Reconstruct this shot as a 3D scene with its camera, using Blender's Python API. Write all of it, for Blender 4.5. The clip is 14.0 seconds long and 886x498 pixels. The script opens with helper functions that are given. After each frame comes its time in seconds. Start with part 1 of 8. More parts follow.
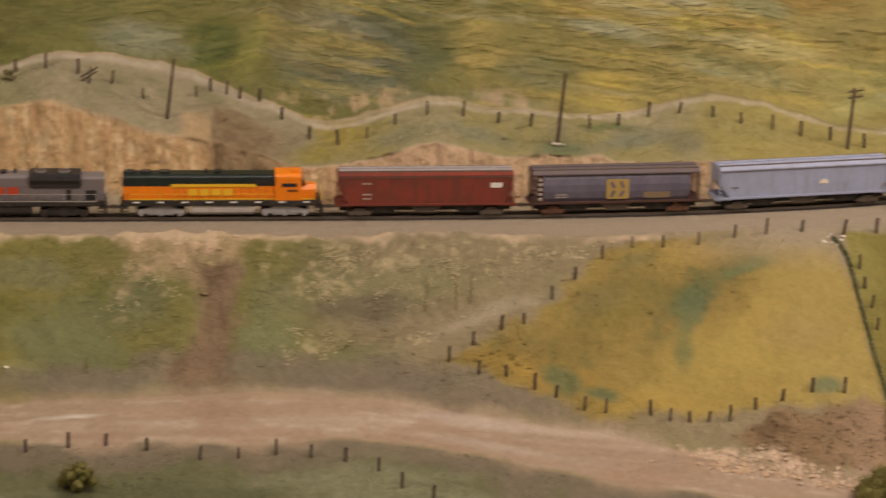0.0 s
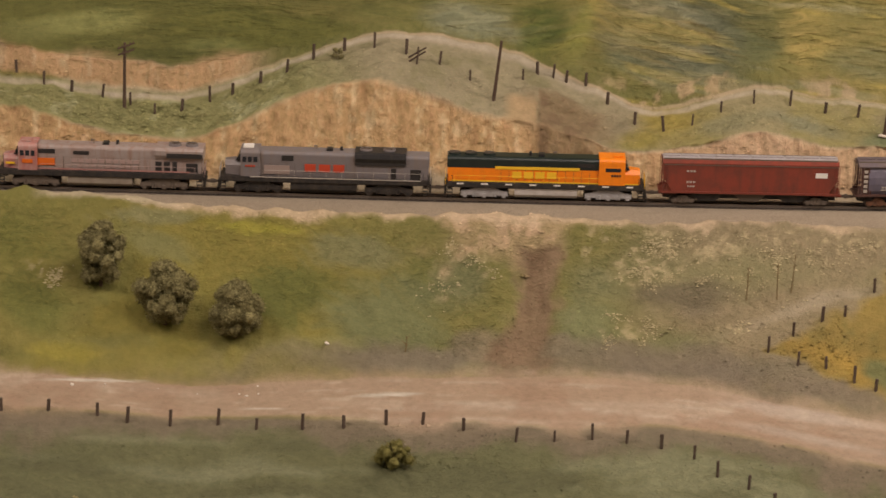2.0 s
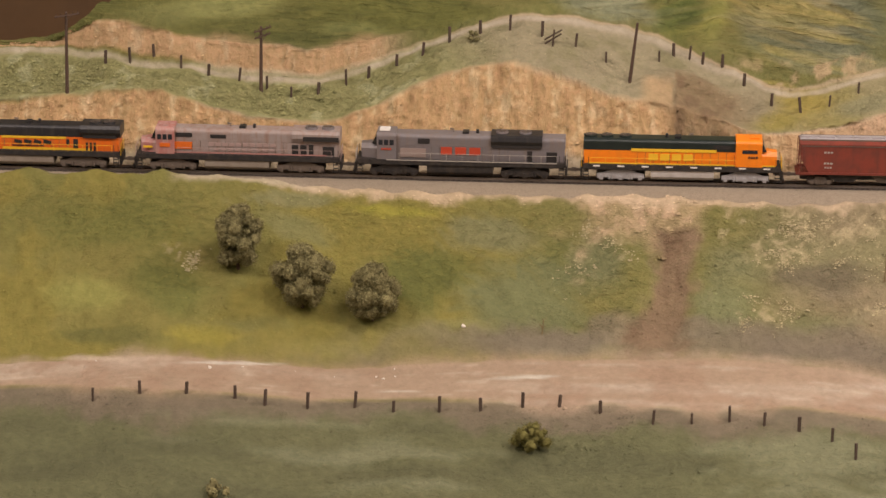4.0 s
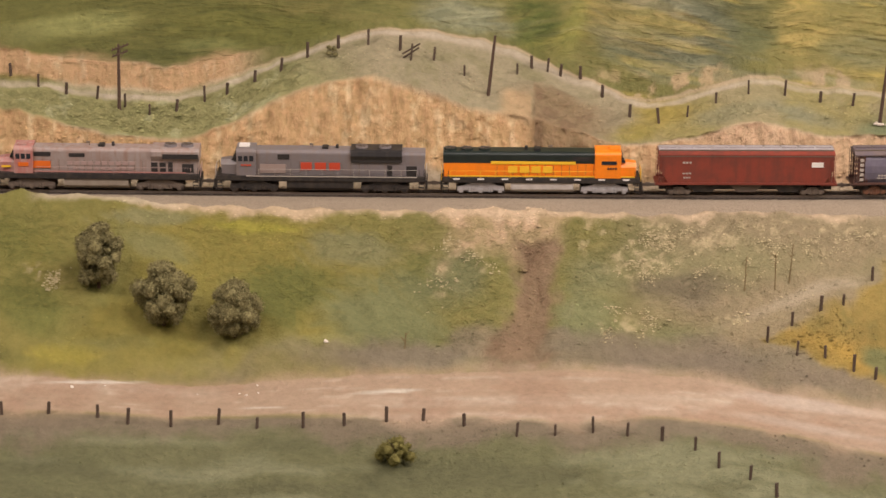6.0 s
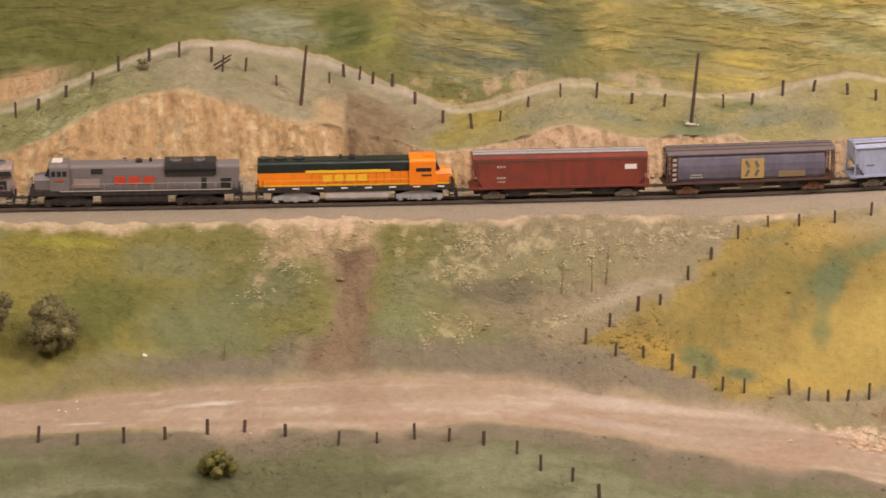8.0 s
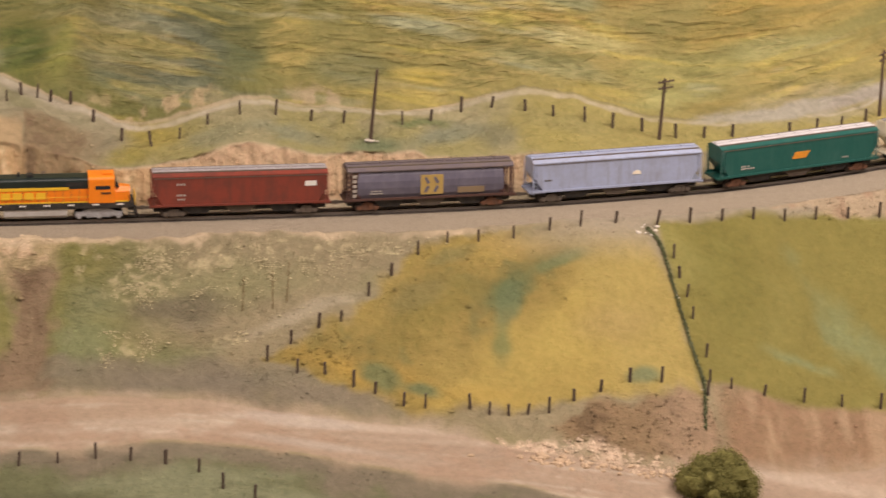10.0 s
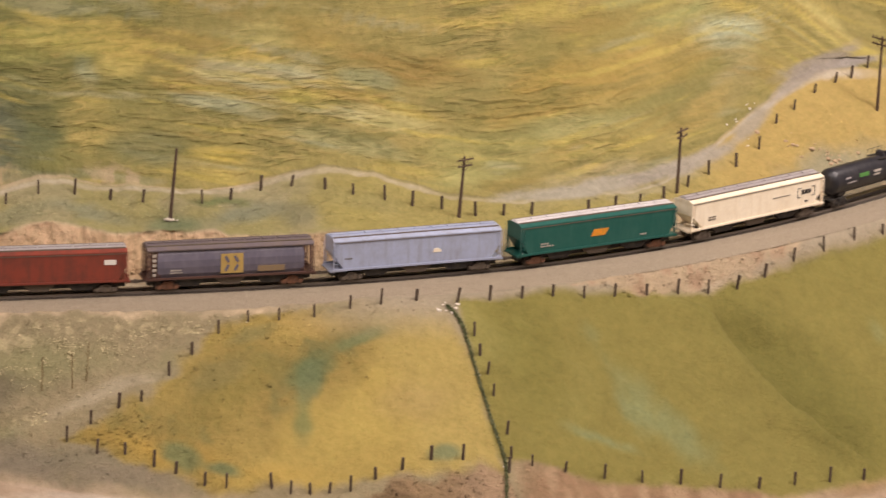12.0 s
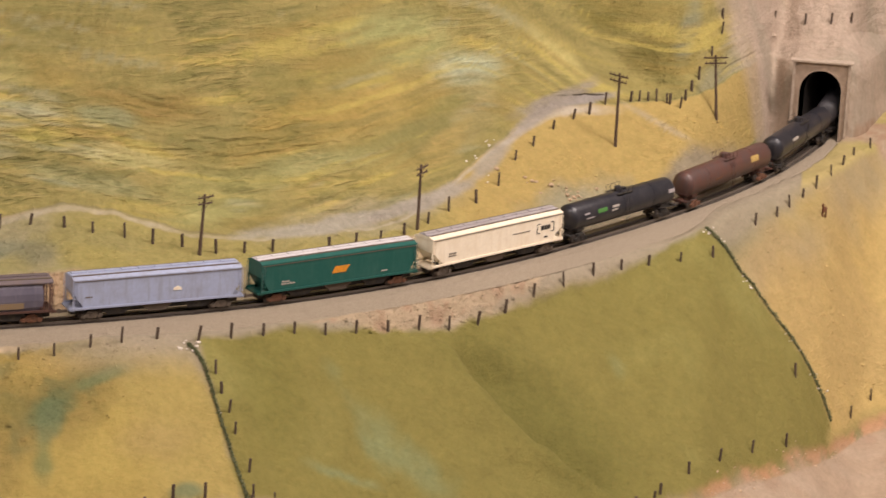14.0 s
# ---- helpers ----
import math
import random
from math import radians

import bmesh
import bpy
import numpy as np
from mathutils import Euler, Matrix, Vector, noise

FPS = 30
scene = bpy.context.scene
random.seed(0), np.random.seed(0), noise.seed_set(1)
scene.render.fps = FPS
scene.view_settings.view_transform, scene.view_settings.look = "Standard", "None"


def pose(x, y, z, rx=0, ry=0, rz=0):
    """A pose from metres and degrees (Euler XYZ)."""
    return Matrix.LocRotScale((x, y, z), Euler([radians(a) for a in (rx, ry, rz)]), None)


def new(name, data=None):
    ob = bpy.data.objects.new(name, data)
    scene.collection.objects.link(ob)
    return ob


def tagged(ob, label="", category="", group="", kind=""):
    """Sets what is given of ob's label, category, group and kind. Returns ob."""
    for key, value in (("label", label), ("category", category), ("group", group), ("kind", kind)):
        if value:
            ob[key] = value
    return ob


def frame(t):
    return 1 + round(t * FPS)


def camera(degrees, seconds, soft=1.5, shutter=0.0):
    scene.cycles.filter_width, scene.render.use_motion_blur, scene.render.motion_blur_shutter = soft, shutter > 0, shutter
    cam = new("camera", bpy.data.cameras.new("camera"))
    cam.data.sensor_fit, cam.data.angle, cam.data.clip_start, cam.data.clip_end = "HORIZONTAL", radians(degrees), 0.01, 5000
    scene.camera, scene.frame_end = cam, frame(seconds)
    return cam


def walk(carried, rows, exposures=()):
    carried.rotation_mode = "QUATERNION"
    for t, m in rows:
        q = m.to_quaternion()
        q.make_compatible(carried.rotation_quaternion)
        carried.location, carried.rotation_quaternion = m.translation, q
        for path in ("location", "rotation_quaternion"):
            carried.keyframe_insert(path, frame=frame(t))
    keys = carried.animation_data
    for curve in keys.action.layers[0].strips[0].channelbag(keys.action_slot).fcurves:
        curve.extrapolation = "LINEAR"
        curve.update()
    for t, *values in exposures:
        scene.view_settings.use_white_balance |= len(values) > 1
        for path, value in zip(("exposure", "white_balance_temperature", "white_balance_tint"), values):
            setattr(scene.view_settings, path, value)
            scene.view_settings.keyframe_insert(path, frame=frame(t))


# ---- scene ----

# ---------------------------------------------------------------- camera and walk
EYE = Vector((0.0, 0.0, 1.328))          # held above the aisle, over four metres from the rails; z = 0 is rail height


def aim(yaw, pitch, roll):
    """A pose at the eye: yaw to the left from +y, pitch up, roll as in look(), all in degrees."""
    return Matrix.Translation(EYE) @ pose(0, 0, 0, 0, 0, yaw) @ pose(0, 0, 0, 90 + pitch) @ pose(0, 0, 0, 0, 0, roll)


cam = camera(14.886, 14.0, soft=1.5, shutter=0.35)
walk(cam, [
    (0, aim(-5.198, -18.529, 1.498)),
    (0.5, aim(-2.597, -18.664, 1.613)),
    (1, aim(-1.305, -18.713, 1.419)),
    (1.5, aim(-0.273, -18.903, 1.289)),
    (2, aim(0.529, -18.918, 1.341)),
    (2.5, aim(1.303, -19.069, 1.083)),
    (2.7, aim(1.634, -19.138, 1.187)),
    (3.3, aim(2.55, -19.2, 0.9)),
    (3.9, aim(2.95, -19.25, 0.45)),
    (4.4, aim(2.78, -19.22, 0.15)),
    (4.8, aim(2.305, -19.154, -0.060)),
    (5, aim(1.987, -19.038, 0.064)),
    (5.5, aim(1.340, -18.981, -0.134)),
    (6, aim(0.481, -18.988, 0.337)),
    (6.5, aim(0.006, -18.994, 0.001)),
    (7, aim(-0.760, -18.994, -0.094)),
    (7.2, aim(-1.194, -18.999, -0.108)),
    (9.5, aim(-6.591, -18.394, 0.671)),
    (10, aim(-8.481, -18.504, 1.233)),
    (10.5, aim(-9.833, -18.007, 1.267)),
    (11, aim(-10.248, -17.393, 1.080)),
    (11.5, aim(-10.854, -17.182, 1.453)),
    (12, aim(-11.980, -17.086, 2.009)),
    (12.5, aim(-13.561, -16.893, 2.533)),
    (13, aim(-14.652, -16.757, 2.635)),
    (13.5, aim(-15.476, -16.533, 2.810)),
    (14, aim(-16.515, -16.270, 2.961)),
], exposures=[(0.0, -0.66, 6900, 11), (1.0, -0.56, 6850, 11), (2.7, -0.50, 6800, 11), (4.8, -0.10, 6500, 12.5), (7.2, -0.08, 6500, 12.5), (9.5, -0.18, 6500, 11), (11.5, -0.23, 6500, 11), (14.0, -0.28, 6400, 11)])

# ---------------------------------------------------------------- light: a closed exhibition room with ceiling lamps
world = bpy.data.worlds.new("room_air")
world.use_nodes = True
world.node_tree.nodes["Background"].inputs[0].default_value = (1.0, 0.86, 0.68, 1)
world.node_tree.nodes["Background"].inputs[1].default_value = 0.02
scene.world = world


def ceiling_lamp_light(x, y, z, sx, sy, watts, tint=(1.0, 0.86, 0.79)):
    data = bpy.data.lights.new("ceiling_lamp_light", "AREA")
    data.shape, data.size, data.size_y, data.energy, data.color = "RECTANGLE", sx, sy, watts, tint
    ob = new("ceiling_lamp_light", data)
    ob.matrix_world = pose(x, y, z)
    return ob


LAMPS = [(-2.0, 0.9), (0.6, 0.9), (2.4, 2.2), (-2.0, 2.7), (0.6, 2.7), (2.9, 3.9)]
WATTS = (28, 22, 60, 70, 48, 118)
for (lx, ly), w in zip(LAMPS, WATTS):
    ceiling_lamp_light(lx, ly, 2.385, 1.2, 0.55, w)

# ---------------------------------------------------------------- small tools
def sock(nt, kind, **inputs):
    n = nt.nodes.new(kind)
    for k, v in inputs.items():
        n.inputs[k].default_value = v
    return n


def part(name, bm, material, parent=None, label="", smooth=False):
    """Links a bmesh as ONE mesh object, under a thing or a part."""
    me = bpy.data.meshes.new(name)
    bm.normal_update()
    bm.to_mesh(me)
    bm.free()
    if material:
        me.materials.append(material)
    if smooth:
        me.shade_smooth()
    ob = new(name, me)
    if parent:
        ob.parent = parent
    if label:
        ob["label"] = label
    return ob


def box(bm, cx, cy, cz, sx, sy, sz, bevel=0.0, rot=None):
    """A box in bm by its middle and size, bevelled where bevel is given."""
    m = Matrix.Translation((cx, cy, cz))
    if rot is not None:
        m = m @ rot
    r = bmesh.ops.create_cube(bm, size=1.0, matrix=m @ Matrix.Diagonal((sx, sy, sz, 1)))
    if bevel:
        edges = list({e for v in r["verts"] for e in v.link_edges})
        bmesh.ops.bevel(bm, geom=edges, offset=bevel, segments=2, affect="EDGES")
    return bm


def rod(bm, a, b, ra, rb=None, seg=8):
    """A tapered rod from a to b."""
    a, b = Vector(a), Vector(b)
    d = b - a
    m = Matrix.Translation((a + b) / 2) @ d.to_track_quat("Z", "Y").to_matrix().to_4x4()
    bmesh.ops.create_cone(bm, cap_ends=True, segments=seg, radius1=ra, radius2=ra if rb is None else rb, depth=d.length, matrix=m)
    return bm


def prism(bm, outline, y0, y1):
    """Extrudes an outline of (x, z) from y0 to y1."""
    front = [bm.verts.new((x, y0, z)) for x, z in outline]
    back = [bm.verts.new((x, y1, z)) for x, z in outline]
    bm.faces.new(front)
    bm.faces.new(back[::-1])
    for i in range(len(front)):
        j = (i + 1) % len(front)
        bm.faces.new((front[j], front[i], back[i], back[j]))
    bmesh.ops.recalc_face_normals(bm, faces=bm.faces)
    return bm


# vectorised value noise for the shape of the ground
def hash2(i, j, seed):
    v = np.sin(i * 127.1 + j * 311.7 + seed * 74.7) * 43758.5453
    return v - np.floor(v)


def vnoise(x, y, seed=0):
    i, j = np.floor(x), np.floor(y)
    f, g = x - i, y - j
    f, g = f * f * (3 - 2 * f), g * g * (3 - 2 * g)
    a, b = hash2(i, j, seed), hash2(i + 1, j, seed)
    c, d = hash2(i, j + 1, seed), hash2(i + 1, j + 1, seed)
    return (a + (b - a) * f) * (1 - g) + (c + (d - c) * f) * g - 0.5


def fbm(x, y, octaves=4, seed=0):
    total, amp = 0.0 * x, 1.0
    for k in range(octaves):
        total = total + amp * vnoise(x * 2**k, y * 2**k, seed + 13 * k)
        amp *= 0.5
    return total


def smooth01(v, a, b):
    t = np.clip((v - a) / (b - a), 0, 1)
    return t * t * (3 - 2 * t)


def spline(points, per=24):
    """Catmull-Rom through the points, as an array."""
    p = np.array(points, float)
    p = np.vstack([2 * p[0] - p[1], p, 2 * p[-1] - p[-2]])
    t = np.linspace(0, 1, per, endpoint=False)[:, None]
    rows = []
    for a, b, c, d in zip(p, p[1:], p[2:], p[3:]):
        rows.append(0.5 * (2 * b + (c - a) * t + (2 * a - 5 * b + 4 * c - d) * t**2 + (3 * b - a - 3 * c + d) * t**3))
    return np.vstack(rows + [p[-2:-1]])


# ---------------------------------------------------------------- the line of the track
TRACK = spline([(-2.6, 4.10), (-1.6, 4.10), (-0.6, 4.093), (0, 4.09), (0.5, 4.098), (0.82, 4.128), (1.08, 4.188), (1.33, 4.295),
                (1.58, 4.45), (1.81, 4.625), (2.0, 4.82), (2.15, 5.03), (2.26, 5.25), (2.33, 5.5), (2.37, 5.8)], 30) - np.array((0.0, 0.007))
TRACK_S = np.r_[0, np.cumsum(np.hypot(*np.diff(TRACK, axis=0).T))]
PORTAL_S = 4.95                           # arc length at the tunnel's mouth


def on_track(s):
    """Place and heading (radians) on the track's middle line, s metres from its start."""
    x, y = np.interp(s, TRACK_S, TRACK[:, 0]), np.interp(s, TRACK_S, TRACK[:, 1])
    x2, y2 = np.interp(s + 0.004, TRACK_S, TRACK[:, 0]), np.interp(s + 0.004, TRACK_S, TRACK[:, 1])
    x1, y1 = np.interp(s - 0.004, TRACK_S, TRACK[:, 0]), np.interp(s - 0.004, TRACK_S, TRACK[:, 1])
    return x, y, math.atan2(y2 - y1, x2 - x1)


PORTAL_TURN = -22.0                       # the mouth stands square to the aisle, the line curves through it
PORTAL_X, PORTAL_Y = float(on_track(PORTAL_S)[0]) - 0.005, float(on_track(PORTAL_S)[1]) + 0.002
PORTAL_COS, PORTAL_SIN = math.cos(math.radians(PORTAL_TURN)), math.sin(math.radians(PORTAL_TURN))


def at_portal(x, y):
    """Along and behind the face of the tunnel's mouth."""
    return (x - PORTAL_X) * PORTAL_COS + (y - PORTAL_Y) * PORTAL_SIN, (y - PORTAL_Y) * PORTAL_COS - (x - PORTAL_X) * PORTAL_SIN


# ---------------------------------------------------------------- materials
def painted(name, color, rough=0.5, metal=0.0, grain=0.12, scale=60.0, dirt=(0.18, 0.13, 0.09), dirt_amount=0.25, bump=0.0, streak=0.0):
    """A painted or plain surface with two scales of unevenness and a film of dirt."""
    m = bpy.data.materials.new(name)
    m.use_nodes = True
    nt = m.node_tree
    b = nt.nodes["Principled BSDF"]
    co = nt.nodes.new("ShaderNodeTexCoord")
    n1 = sock(nt, "ShaderNodeTexNoise", Scale=scale, Detail=4.0, Roughness=0.6)
    n2 = sock(nt, "ShaderNodeTexNoise", Scale=scale * 6, Detail=3.0, Roughness=0.7)
    nt.links.new(co.outputs["Object"], n1.inputs["Vector"])
    nt.links.new(co.outputs["Object"], n2.inputs["Vector"])
    ramp = nt.nodes.new("ShaderNodeMapRange")
    ramp.inputs["From Min"].default_value, ramp.inputs["From Max"].default_value = 0.42, 0.75
    ramp.inputs["To Min"].default_value, ramp.inputs["To Max"].default_value = 0.0, dirt_amount
    nt.links.new(n1.outputs["Fac"], ramp.inputs["Value"])
    mix = nt.nodes.new("ShaderNodeMix")
    mix.data_type = "RGBA"
    mix.inputs["A"].default_value, mix.inputs["B"].default_value = (*color, 1), (*dirt, 1)
    nt.links.new(ramp.outputs["Result"], mix.inputs["Factor"])
    hsv = nt.nodes.new("ShaderNodeHueSaturation")
    val = nt.nodes.new("ShaderNodeMapRange")
    val.inputs["To Min"].default_value, val.inputs["To Max"].default_value = 1 - grain, 1 + grain
    nt.links.new(n2.outputs["Fac"], val.inputs["Value"])
    nt.links.new(val.outputs["Result"], hsv.inputs["Value"])
    nt.links.new(mix.outputs["Result"], hsv.inputs["Color"])
    out = hsv.outputs["Color"]
    if streak:                               # rain-washed dirt running down the sides
        way = nt.nodes.new("ShaderNodeMapping")
        way.inputs["Scale"].default_value = (1.0, 1.0, 0.13)
        nt.links.new(co.outputs["Object"], way.inputs["Vector"])
        n3 = sock(nt, "ShaderNodeTexNoise", Scale=170.0, Detail=4.0, Roughness=0.6)
        nt.links.new(way.outputs["Vector"], n3.inputs["Vector"])
        run = nt.nodes.new("ShaderNodeMapRange")
        run.inputs["From Min"].default_value, run.inputs["From Max"].default_value = 0.48, 0.72
        run.inputs["To Min"].default_value, run.inputs["To Max"].default_value = 0.0, streak
        nt.links.new(n3.outputs["Fac"], run.inputs["Value"])
        wash = nt.nodes.new("ShaderNodeMix")
        wash.data_type = "RGBA"
        wash.inputs["B"].default_value = (*dirt, 1)
        nt.links.new(run.outputs["Result"], wash.inputs["Factor"])
        nt.links.new(out, wash.inputs["A"])
        out = wash.outputs["Result"]
    nt.links.new(out, b.inputs["Base Color"])
    b.inputs["Roughness"].default_value, b.inputs["Metallic"].default_value = rough, metal
    if bump:
        bp = sock(nt, "ShaderNodeBump", Strength=bump, Distance=0.002)
        nt.links.new(n2.outputs["Fac"], bp.inputs["Height"])
        nt.links.new(bp.outputs["Normal"], b.inputs["Normal"])
    return m


